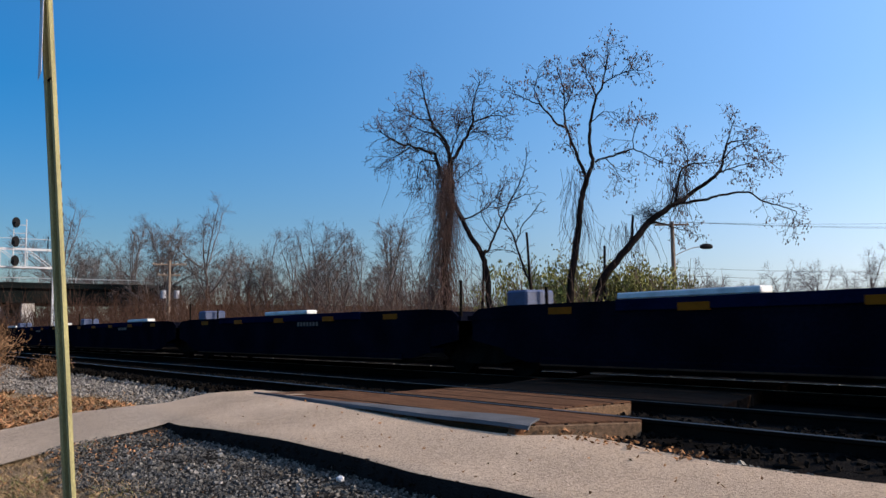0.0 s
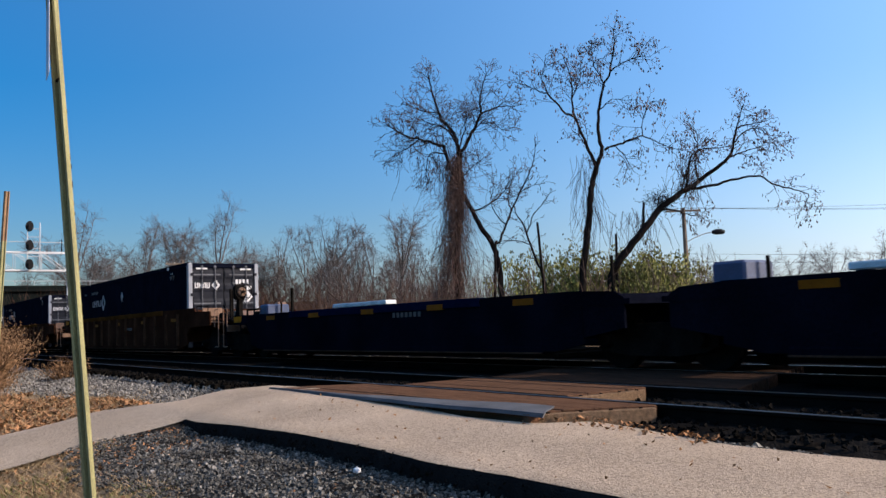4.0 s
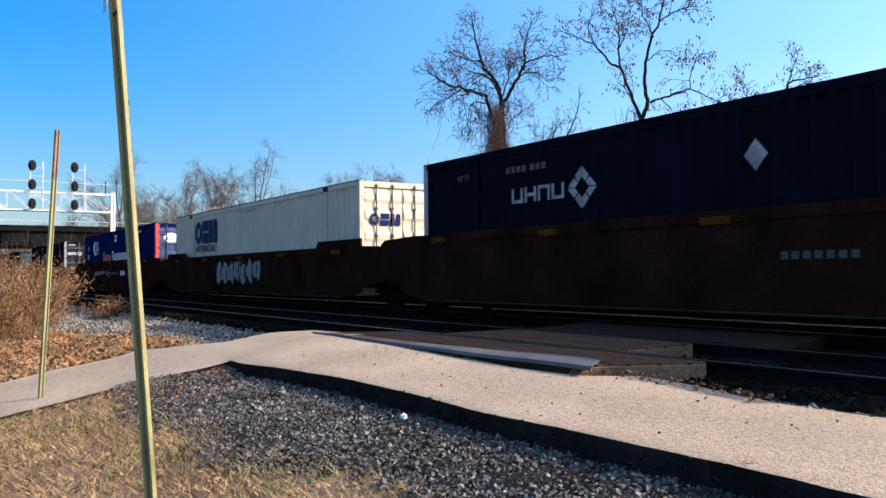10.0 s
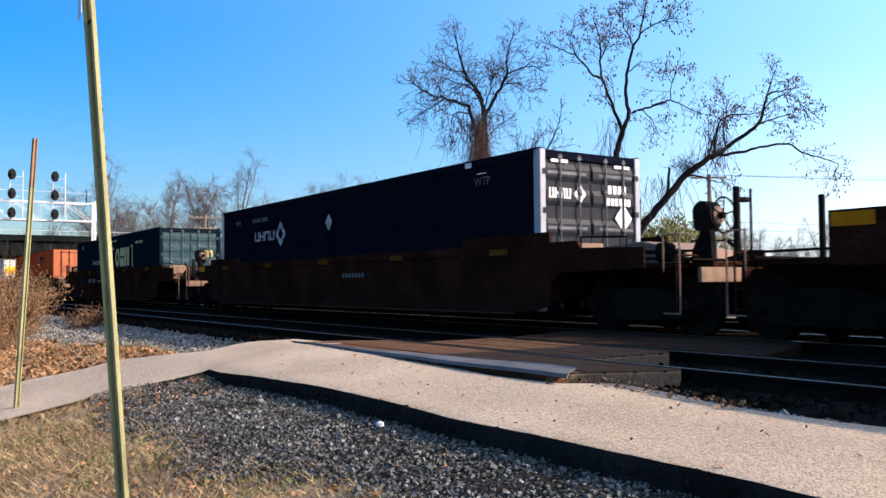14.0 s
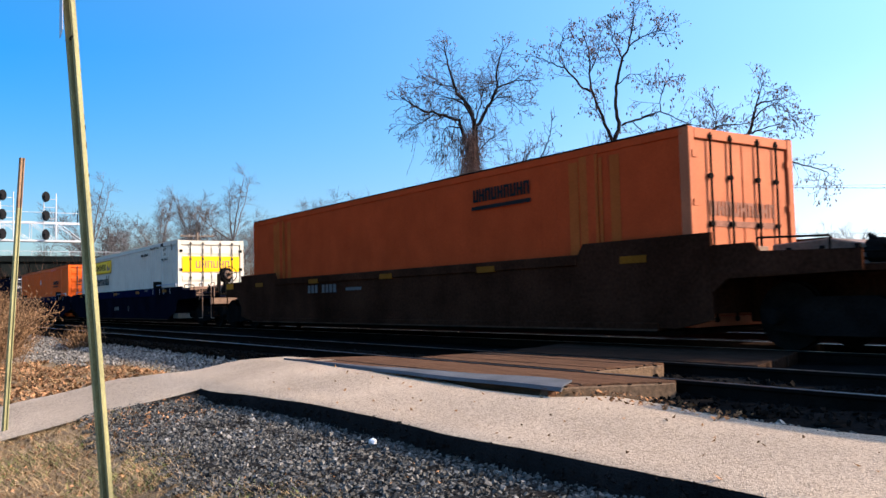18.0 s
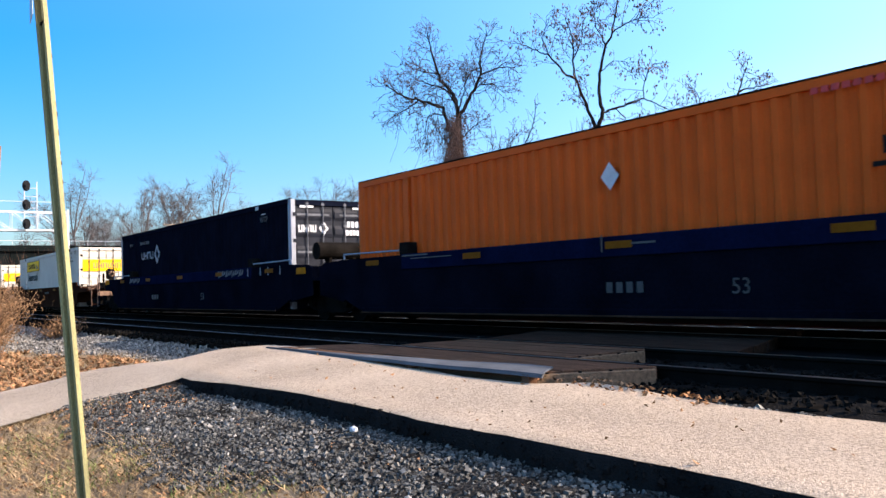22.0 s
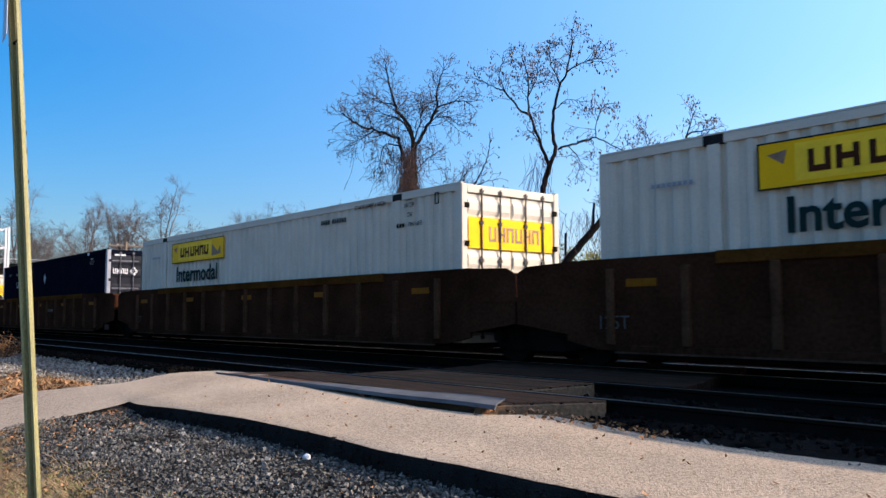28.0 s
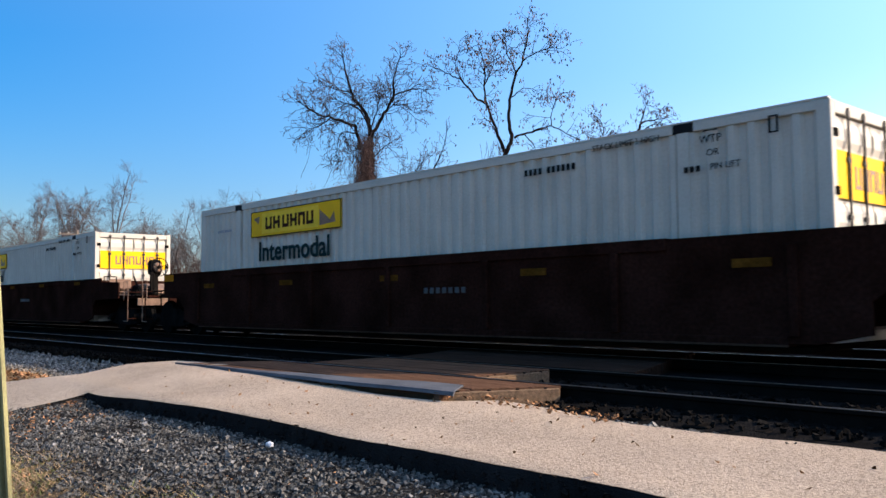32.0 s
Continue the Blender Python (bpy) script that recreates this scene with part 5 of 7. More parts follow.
                part("tank_bracket", boxes((x0 + 0.62, x0 + 0.88, -0.75, -0.67, 1.1, 1.6), (x0 + 0.62, x0 + 0.88, -0.05, 0.03, 1.1, 1.6), (x0 + 0.66, x0 + 0.84, -0.7, 0.0, 1.1, 1.16)), "under", c)
                part("corner_plate", boxes((x0 + 0.5, x0 + 1.0, -w - 0.004, -w + 0.01, 1.2, 1.36), bevel=0.004), "corner_yellow", c, "yellow plate at the car's corner")
        if half < 7:                # open cars: a box at the joint and a pale cover along the end
            if s < 0:
                part("joint_box", boxes((*sorted((x0 + s * 0.2, x0 + s * 0.75)), -1.0, -0.3, 1.1, 1.55), bevel=0.04), "car_lit_blue", c)
            part("valve_pipe", rod(bmesh.new(), (x0 + s * 0.1, -0.6, 1.1), (x0 + s * 0.1, -0.6, 1.85 if s > 0 else 1.6), 0.03, sides=8), "under", c)
            if s < 0:
                part("end_cover", boxes((*sorted((x0 + 0.2, x0 + 3.2)), 0.9, 1.25, 1.38, 1.50), bevel=0.02), "grime_white", c, "dirty white steel cover")
                part("end_cover_foot", boxes((x0 + 0.3, x0 + 0.45, 0.95, 1.2, 0.3, 1.39), (x0 + 2.8, x0 + 2.95, 0.95, 1.2, 0.3, 1.39)), "car_blue", c)
    return c


def place(ob, s, z=0.0, y=YT):
    """Puts a thing s metres along the train and sets it moving with it."""
    moving.append((ob, s, y, z))


BASE = {}


def car_of(key, mark=""):
    """A car of a kind, built once and then copied."""
    if (key, mark) not in BASE:
        ob = BASE[(key, mark)] = well_car(*key)
        side_marks(ob, mark)
        return ob
    return copy_thing(BASE[(key, mark)], Matrix())


# boxes, front to rear: place of the door end, gap ahead and behind, kind, car style
J, C = 1.65, 3.35
CARS = {
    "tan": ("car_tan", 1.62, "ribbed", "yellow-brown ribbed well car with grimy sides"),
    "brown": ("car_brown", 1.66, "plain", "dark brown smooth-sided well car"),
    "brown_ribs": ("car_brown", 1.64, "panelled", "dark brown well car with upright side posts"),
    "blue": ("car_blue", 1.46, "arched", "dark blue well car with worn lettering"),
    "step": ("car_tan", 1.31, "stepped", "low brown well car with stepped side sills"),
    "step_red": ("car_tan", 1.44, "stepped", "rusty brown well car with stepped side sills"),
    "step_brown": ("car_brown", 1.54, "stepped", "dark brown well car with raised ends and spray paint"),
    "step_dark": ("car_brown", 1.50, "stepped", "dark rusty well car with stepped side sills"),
}
TRAIN = [(-78.6, "navy", "tan", C, C), (-102.0, "navy2", "tan", C, C), (-125.4, "navy3", "brown", C, J), (-144.6, "cream", "step_brown", J, J), (-164.0, "royal", "brown", J, C),
         (-187.4, "navy", "step_dark", C, C), (-210.9, "teal", "brown", C, C), (-234.35, "red", "step_red", C, C), (-257.8, "white", "blue", C, J), (-277.5, "amber", "blue", J, J),
         (-297.2, "navy2", "blue", J, C), (-320.9, "white", "step", C, C), (-344.65, "white", "tan", C, J), (-364.0, "white", "tan", J, J), (-383.7, "navy", "tan", J, C),
         (-406.95, "white", "brown_ribs", C, C), (-430.6, "white", "brown", C, C), (-454.0, "navy", "brown", C, J), (-473.5, "white", "brown", J, C)]
KINDS = {
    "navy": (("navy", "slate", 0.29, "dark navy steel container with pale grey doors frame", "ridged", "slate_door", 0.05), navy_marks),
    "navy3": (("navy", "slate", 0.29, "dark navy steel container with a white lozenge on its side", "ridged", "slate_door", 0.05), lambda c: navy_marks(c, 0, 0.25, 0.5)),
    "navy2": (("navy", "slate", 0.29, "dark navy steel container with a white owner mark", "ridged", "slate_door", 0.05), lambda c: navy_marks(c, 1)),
    "white": (("white_box", "white_box", 0.29, "white ribbed container with yellow name panels"), white_marks),
    "red": (("orange_box", "faded_orange", 1.2, "faded red-orange container with repainted patches", "flat", "faded_orange", 0.012), red_marks),
    "amber": (("amber_box", "amber_box", 0.29, "bright orange ribbed container with black name marks"), amber_marks),
    "cream": (("cream_box", "cream_box", 0.33, "off-white container with large blue letters"), cream_marks),
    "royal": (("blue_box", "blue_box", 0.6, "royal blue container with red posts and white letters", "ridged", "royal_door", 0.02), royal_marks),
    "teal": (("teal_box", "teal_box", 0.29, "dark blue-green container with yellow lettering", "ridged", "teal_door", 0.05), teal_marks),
}
MARKS = {-144.6: "spray", -164.0: "swoosh", -210.9: "numbers", -234.35: "numbers", -257.8: "blue", -277.5: "blue", -297.2: "blue_spray", -344.65: "125", -364.0: "125"}
TANKS = (-125.4, -297.2)            # cars with an air tank on the front platform
FIRST = {}
for s, kind, car, front, rear in TRAIN:
    args, marks = KINDS[kind]
    if kind not in FIRST:
        FIRST[kind] = container(*args)
        marks(FIRST[kind])
        box_ob = FIRST[kind]
    else:
        box_ob = copy_thing(FIRST[kind], Matrix())
    mid = s - LEN / 2
    place(box_ob, mid, 0.305)
    place(car_of((*CARS[car], 8.35, front - 0.15, rear - 0.15, s in TANKS), MARKS.get(s, "plain")), mid)
# empty cars ahead of the loaded ones
for i, s in enumerate((-66.2, -50.4, -35.0, -19.6, -4.2, 11.2, 26.6)):
    front, rear = (1.25, 1.25) if i else (1.25, 2.6)
    place(car_of(("car_blue", 1.26, "plain", "empty dark blue well car with low sides", 6.4, front, rear, True), "plain"), s)

# ---- loose stone, grass and leaves ----
CUBE = np.array([(x, y, z) for x in (-1, 1) for y in (-1, 1) for z in (-1, 1)], float)
QUADS = np.array(((0, 1, 3, 2), (4, 6, 7, 5), (0, 4, 5, 1), (2, 3, 7, 6), (0, 2, 6, 4), (1, 5, 7, 3)))


def rotations(n, R, tilt=math.pi):
    a, b, c = R.rand(n) * 2 * math.pi, (R.rand(n) - 0.5) * tilt, (R.rand(n) - 0.5) * tilt
    def mat(th, i, j):
        m = np.tile(np.eye(3), (n, 1, 1))
        m[:, i, i], m[:, j, j], m[:, i, j], m[:, j, i] = np.cos(th), np.cos(th), -np.sin(th), np.sin(th)
        return m
    return mat(a, 0, 1) @ mat(b, 0, 2) @ mat(c, 1, 2)


def stones(name, xs, ys, zs, lo, hi, mat, label, seed):
    """Angular broken stones lying at the given places."""
    R = np.random.RandomState(seed)
    n = len(xs)
    size = lo + (hi - lo) * R.rand(n) ** 1.6
    v = CUBE[None] * (0.55 + 0.75 * R.rand(n, 8, 1)) * (0.6 + 0.8 * R.rand(n, 1, 3)) * size[:, None, None] * 0.5
    v = np.einsum("nij,nkj->nki", rotations(n, R), v) + np.stack([xs, ys, zs + 0.25 * size], -1)[:, None]
    f = (QUADS[None] + 8 * np.arange(n)[:, None, None]).reshape(-1, 4)
    return tagged(pymesh(name, v.reshape(-1, 3).tolist(), f.tolist(), mat), label, "stones", kind="stuff")


def scatter(seed, n, x0, x1, y0, y1, keep=None):
    R = np.random.RandomState(seed)
    x, y = x0 + (x1 - x0) * R.rand(n), y0 + (y1 - y0) * R.rand(n)
    if keep is not None:
        k = keep(x, y)
        x, y = x[k], y[k]
    return x, y


def off_path(x, y):
    return ~np.array([on_path(float(a), float(b)) for a, b in zip(x, y)], bool)


def gravel_low(x):
    return 2.5 + 0.1 * np.sin(x * 2.3) + smooth(-6.5, -4.6, x) * 0.45 - smooth(-4.2, -1, x) * 1.2


x, y = scatter(1, 72000, -10.8, 6, 1.6, 3.86, lambda x, y: (y > gravel_low(x) - 0.25 * np.abs(np.sin(9 * x + 5 * y))) & (x > -10.3 - 0.4 * np.sin(3 * y)))
stones("gravel", x, y, ground_z(x, y) + 0.025, 0.010, 0.027, "stone", "grey crushed gravel beside the walkway", 2)
# loose edge stones share the edge's painted-in shade
x = np.random.RandomState(51).uniform(-10.1, 6, 900)
y = np.array([near_edge(float(v)) for v in x]) - np.abs(np.random.RandomState(52).randn(len(x))) * 0.05
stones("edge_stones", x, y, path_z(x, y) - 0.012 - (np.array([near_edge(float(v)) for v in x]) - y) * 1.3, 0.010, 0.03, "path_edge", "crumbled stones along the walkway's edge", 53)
x, y = scatter(3, 900, -9.5, 3, 2.7, 3.75)
stones("pale_gravel", x, y, ground_z(x, y) + 0.035, 0.012, 0.035, "ballast_stone", "paler stones among the grey gravel", 4)
x, y = scatter(5, 5200, -5.3, 12, 5.5, 5.95, lambda x, y: np.random.RandomState(9).rand(len(x)) < 1.15 - (y - 5.5) * 4.6 + 0.25 * np.sin(3 * x))
stones("ballast", x, y, np.full(len(x), -0.165), 0.014, 0.036, "ballast_stone", "pale angular ballast along the near rail", 6)
x, y = scatter(7, 34000, -46, -11.5, 2.4, 6.6, lambda x, y: (y > 4.2 + 0.25 * np.maximum(x + 14, -5) + 0.2 * np.sin(2 * x)) & off_path(x, y))
stones("ballast", x, y, ground_z(x, y) + 0.02, 0.018, 0.05, "ballast_stone", "pale angular ballast on the bank by the tracks", 8)
x, y = scatter(9, 7000, -60, -6.2, 8.7, 9.6, lambda x, y: np.sin(0.9 * x) + np.sin(2.3 * x + y) > 0.3)
stones("ballast", x, y, np.full(len(x), -0.18), 0.02, 0.05, "ballast_stone", "pale angular ballast between the tracks", 10)
x, y = scatter(13, 9000, -50, 8, 12.9, 13.9)
stones("ballast", x, y, np.full(len(x), -0.17), 0.02, 0.055, "ballast_stone", "pale angular ballast beyond the middle track", 14)
x, y = scatter(15, 9000, -50, 8, 16.8, 19.5)
stones("ballast", x, y, ground_z(x, y) + 0.05, 0.03, 0.08, "ballast_stone", "pale angular ballast beyond the far track", 16)
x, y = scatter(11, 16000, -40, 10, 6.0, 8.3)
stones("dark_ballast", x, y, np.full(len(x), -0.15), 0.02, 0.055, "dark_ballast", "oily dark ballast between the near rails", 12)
one = bmesh.new()
bmesh.ops.create_icosphere(one, subdivisions=1, radius=0.04)
for v in one.verts:
    v.co = Vector((v.co.x * 1.3 + 0.01 * noise.noise(v.co * 40), v.co.y * 0.8, v.co.z * 0.75))
pale = part("stone", one, "white_paint")
pale.matrix_basis = pose(-5.72, 3.66, -0.33)
tagged(pale, "single white stone on the grey gravel", "stone")


def blades(name, x, y, z, lo, hi, width, mat, label, seed, lean=0.6):
    """Single blades or leaves of grass standing at the given places."""
    R = np.random.RandomState(seed)
    n = len(x)
    h = lo + (hi - lo) * R.rand(n)
    a, b = R.rand(n) * 2 * math.pi, R.rand(n) * 2 * math.pi
    base = np.stack([x, y, z], -1)
    side = np.stack([np.cos(a), np.sin(a), np.zeros(n)], -1) * width * (0.6 + 0.8 * R.rand(n, 1))
    tip = np.stack([np.cos(b) * lean * h, np.sin(b) * lean * h, h], -1) * (0.7 + 0.6 * R.rand(n, 1))
    v = np.stack([base - side, base + side, base + tip], 1).reshape(-1, 3)
    return tagged(pymesh(name, v.tolist(), np.arange(3 * n).reshape(-1, 3).tolist(), mat), label, "grass", kind="stuff")


def grassy(x, y):
    ok = (y < gravel_low(x) + 0.15) | (x < -9.9)
    return ok & ~np.array([on_path(float(a), float(b)) for a, b in zip(x, y)])


x, y = scatter(21, 64000, -11, 7, 0.68, 2.95, grassy)
blades("dry_grass", x, y, ground_z(x, y), 0.02, 0.075, 0.005, "grass", "short dry tan grass beside the walkway", 22, 1.5)
x, y = scatter(23, 15000, -11, 4, 0.68, 2.95, lambda x, y: grassy(x, y) & (np.sin(x * 1.9) * np.sin(y * 2.7 + x) > 0.12))
blades("green_grass", x, y, ground_z(x, y), 0.02, 0.075, 0.005, "green_grass", "sparse green grass among the dry blades", 24, 1.2)


def litter(name, x, y, z, lo, hi, label, seed):
    """Curled fallen leaves."""
    R = np.random.RandomState(seed)
    n = len(x)
    s = (lo + (hi - lo) * R.rand(n))[:, None, None]
    q = np.array([(-0.5, 0, 0.12), (0, -0.32, 0), (0.5, 0, 0.15), (0, 0.32, 0.02)])[None] * (0.7 + 0.6 * R.rand(n, 4, 1)) * s
    v = np.einsum("nij,nkj->nki", rotations(n, R, 1.6), q) + np.stack([x, y, z + 0.025], -1)[:, None]
    return tagged(pymesh(name, v.reshape(-1, 3).tolist(), np.arange(4 * n).reshape(-1, 4).tolist(), "leaf"), label, "leaves", kind="stuff")


x, y = scatter(31, 7500, -22, -12.5, 0.8, 4.6, lambda x, y: off_path(x, y) & (y < 4.2 + 0.25 * (x + 14) + 0.3 * np.sin(3 * x)))
litter("fallen_leaves", x, y, ground_z(x, y), 0.05, 0.13, "orange-brown fallen leaves along the walkway", 32)
x, y = scatter(39, 7000, -21, -12.6, 0.75, 4.5, lambda x, y: off_path(x, y) & (y < 4.3 + 0.25 * (x + 14) + 0.3 * np.sin(3 * x)))
blades("dry_grass", x, y, ground_z(x, y), 0.04, 0.18, 0.004, "grass", "dry tan grass among the fallen leaves", 40, 0.9)
x, y = scatter(33, 2600, -11, 2, 0.7, 3.6, off_path)
litter("fallen_leaves", x, y, ground_z(x, y), 0.02, 0.06, "scattered dry leaves on the grass", 34)
x, y = scatter(35, 160, -5.4, -3.6, 5.35, 5.75)
litter("fallen_leaves", x, y, path_z(x, y), 0.03, 0.065, "dry leaves caught against the crossing boards", 36)
x, y = scatter(41, 150, -10, 6, 3.95, 5.4)
litter("fallen_leaves", x, y, path_z(x, y) - 0.012, 0.02, 0.05, "single dry leaves blown onto the walkway", 42)
x, y = scatter(37, 700, -11, -8.8, 2.4, 3.9, off_path)
litter("fallen_leaves", x, y, ground_z(x, y), 0.04, 0.09, "leaves gathered at the walkway's bend", 38)


# ---- woody plants ----
class Wood:
    """Collects tapered tubes and small leaves."""

    def __init__(self, seed):
        self.R = np.random.RandomState(seed)
        self.v, self.f, self.lv, self.lf = [], [], [], []
        self.cv, self.cf = [], []

    minr = 0.0

    def tube(self, pts, r0, r1, sides, crown=False):
        V, F = (self.cv, self.cf) if crown else (self.v, self.f)
        p = np.asarray(pts, float)
        n, base = len(p), len(V)
        d = np.empty_like(p)
        d[1:-1], d[0], d[-1] = p[2:] - p[:-2], p[1] - p[0], p[-1] - p[-2]
        e = np.cross(d, (0.3, 0.9, 0.31))
        e /= np.linalg.norm(e, axis=1)[:, None] + 1e-9
        g = np.cross(d, e)
        g /= np.linalg.norm(g, axis=1)[:, None] + 1e-9
        r = np.maximum(np.linspace(r0, r1, n), self.minr)
        a = np.arange(sides) * (2 * math.pi / sides)
        ring = p[:, None] + r[:, None, None] * (np.cos(a)[None, :, None] * e[:, None] + np.sin(a)[None, :, None] * g[:, None])
        V += ring.reshape(-1, 3).tolist()
        for i in range(n - 1):
            o = base + i * sides
            for k in range(sides):
                b = o + (k + 1) % sides
                F.append((o + k, b, b + sides, o + k + sides))

    def curve(self, start, way, length, bend, up, steps):
        pts, p, d = [np.array(start, float)], np.array(start, float), np.array(way, float)
        d /= np.linalg.norm(d)
        for _ in range(steps):
            d = d + bend * self.R.randn(3) + np.array((0, 0, up))
            d /= np.linalg.norm(d)
            p = p + d * length / steps
            pts.append(p)
        return pts

    def grow(self, pts, r0, level, spec, first=0.25):
        """Side branches along a limb, then branches on those."""
        count, lo, hi, spread, up = spec[level]
        arr = np.array(pts)
        seg = np.linalg.norm(np.diff(arr, axis=0), axis=1)
        total = seg.sum()
        for _ in range(count):
            t = (first + (1 - first) * self.R.rand()) * total
            i, c = 0, 0.0
            while i < len(seg) - 1 and c + seg[i] < t:
                c += seg[i]
                i += 1
            q = min(1.0, (t - c) / (seg[i] + 1e-9))
            p = arr[i] + (arr[i + 1] - arr[i]) * q
            d = (arr[i + 1] - arr[i]) / (seg[i] + 1e-9)
            e = self.R.randn(3)
            e -= d * e.dot(d)
            e /= np.linalg.norm(e) + 1e-9
            frac = 1 - 0.35 * t / total
            ln = (lo + (hi - lo) * self.R.rand()) * frac
            r = max(0.006, min(r0 * 0.45, self.thick * ln + 0.004))
            child = self.curve(p, d * (1 - spread) + e * spread, ln, 0.22, up, 5 if level == 0 else 3)
            self.tube(child, r, r * 0.35, 4 if level == 0 else 3, level > 0)
            if level + 1 < len(spec):
                self.grow(child, r, level + 1, spec, 0.15)
            else:
                self.tips(child[-1])
                self.tips(child[1])

    pods = 0
    thick = 0.022
    pod_size = 0.09

    def tips(self, p):
        for _ in range(self.pods):
            q = p + self.R.randn(3) * 0.11
            a = self.R.rand() * 6.28
            w, h = self.pod_size * (0.2 + 0.15 * self.R.rand()), self.pod_size * (0.6 + 0.8 * self.R.rand())
            s = np.array((math.cos(a) * w, math.sin(a) * w, 0))
            o = len(self.lv)
            t = np.array((0.04 * self.R.randn(), 0.04 * self.R.randn(), -h))
            self.lv += [tuple(q), tuple(q + s + 0.5 * t), tuple(q + t), tuple(q - s + 0.5 * t)]
            self.lf.append((o, o + 1, o + 2, o + 3))

    def make(self, name, label, mat, leaf_mat, category="tree", leaf_name="foliage", twig_mat="crown_twig"):
        ob = empty(name)
        tagged(ob, label, category)
        pymesh("trunk", self.v, self.f, mat, ob, True)
        if self.cf:
            tagged(pymesh("crown", self.cv, self.cf, twig_mat, ob, True), "thin reddish-brown twigs", kind="stuff")
        if self.lf:
            tagged(pymesh(leaf_name, self.lv, self.lf, leaf_mat, ob), kind="stuff")
        return ob


U, D = np.array((0.580, 0.809, 0.0)), np.array((-0.809, 0.580, 0.0))      # across and into the view of the wood


def rounded(pts, R, wander):
    """A smooth line through the given places (Catmull-Rom), with slight crooks."""
    p = np.array([pts[0] * 2 - pts[1], *pts, pts[-1] * 2 - pts[-2]])
    line = []
    for i in range(1, len(p) - 2):
        for t in (0.0, 0.25, 0.5, 0.75):
            line.append(0.5 * (2 * p[i] + (p[i + 1] - p[i - 1]) * t + (2 * p[i - 1] - 5 * p[i] + 4 * p[i + 1] - p[i + 2]) * t * t + (3 * p[i] - p[i - 1] - 3 * p[i + 1] + p[i + 2]) * t ** 3) + (R.randn(3) * wander if line else 0))
    return line + [p[-2]]


ORIGIN = np.array((-30.7, 31.98, 0.0))
# side shoots: how many a metre, shortest, longest, how far they turn off, rise
POD_CROWN = [(4.2, 0.5, 1.6, 0.50, 0.02), (5.0, 0.25, 0.8, 0.52, 0.0), (5.5, 0.14, 0.4, 0.55, -0.04)]
FINE_CROWN = [(6.2, 0.5, 1.9, 0.50, 0.03), (6.0, 0.3, 0.9, 0.5, 0.0), (6.0, 0.15, 0.45, 0.5, -0.04)]
SPARSE_CROWN = [(3.0, 0.4, 1.2, 0.45, 0.03), (4.0, 0.2, 0.6, 0.5, 0.0), (4.0, 0.12, 0.3, 0.5, -0.04)]


class CrownTree(Wood):
    """A tree of the wood: limbs through (across, height) places, each starting on the wood that stands already."""
    pods, minr, thick, pod_size = 1, 0.0105, 0.017, 0.15

    def limb(self, pts, r0, r1, bare=0.15, wander=0.02, depth=0.35):
        dep = 0.0
        if self.nodes:
            u, z = pts[0]
            dep = min(self.nodes, key=lambda n: (n[0] - u) ** 2 + (n[1] - z) ** 2)[2]
        out = []
        for u, z in pts:
            out.append(U * (u - self.base) + D * dep + np.array((0, 0, z - 0.0012 * z * z)))
            dep += self.R.randn() * depth
        line = rounded(out, self.R, wander)
        for p in line:
            self.nodes.append((p.dot(U) + self.base, p[2], p.dot(D)))
        self.tube(line, r0, r1, 7)
        self.shoots(line, r0, 0, bare)
        return line

    def shoots(self, pts, r0, level, first):
        count, lo, hi, spread, up = self.spec[level]
        arr = np.array(pts)
        seg = np.linalg.norm(np.diff(arr, axis=0), axis=1)
        run = np.concatenate([[0], np.cumsum(seg)])
        total = run[-1]
        n = int(count * total * (1 - first) + self.R.rand()) + (2 if level == 0 and first < 0.9 else 0)
        for k in range(n):
            t = total * (first + (1 - first) * self.R.rand() ** 0.8) if k > 1 else total * 0.995
            i = min(len(seg) - 1, int(np.searchsorted(run, t)) - 1)
            d = (arr[i + 1] - arr[i]) / (seg[i] + 1e-9)
            p = arr[i] + d * (t - run[i])
            e = self.R.randn(3)
            e -= d * e.dot(d)
            e /= np.linalg.norm(e) + 1e-9
            ln = (lo + (hi - lo) * self.R.rand()) * (1 - (0.62 if level == 0 else 0.3) * t / total)
            r = max(0.006, min(r0 * 0.5, self.thick * ln + 0.003))
            child = self.curve(p, d * (1 - spread) + e * spread, ln, 0.17, up, 5 if level == 0 else 3)
            self.tube(child, r, r * 0.4, 4 if level == 0 else 3, level > 0)
            if level + 1 < len(self.spec):
                self.shoots(child, r, level + 1, 0.1)
            elif self.R.rand() < self.podded:
                self.tips(child[-1])

    podded = 0.5

    def strand(self, u, z, length, wide, r=0.009):
        """A dead vine hanging from a place in the crown."""
        top = U * (u - self.base) + D * self.R.randn() * 0.3 + np.array((0, 0, z))
        self.tube(self.curve(top, U * self.R.randn() * wide + D * self.R.randn() * wide + np.array((0, 0, -1)), length, 0.16, -0.10, 6), r, 0.006, 3, True)

    def plant(self, label, mat="bark"):
        ob = self.make("tree", label, mat, "pod", leaf_name="foliage")
        ob.matrix_basis = pose(*(ORIGIN + U * self.base))
        return ob


def crown_tree(seed, base, spec):
    t = CrownTree(seed)
    t.base, t.spec, t.nodes = base, spec, []
    return t


# tall locust, forked in two
locust = crown_tree(41, -0.4, POD_CROWN)
locust.podded, locust.pods = 0.85, 2
locust.limb([(-0.55, -0.50), (-0.44, 2.77), (-0.26, 4.03), (0.03, 5.68), (0.13, 7.02), (0.37, 8.00), (0.51, 8.69)], 0.2, 0.14, 0.93)
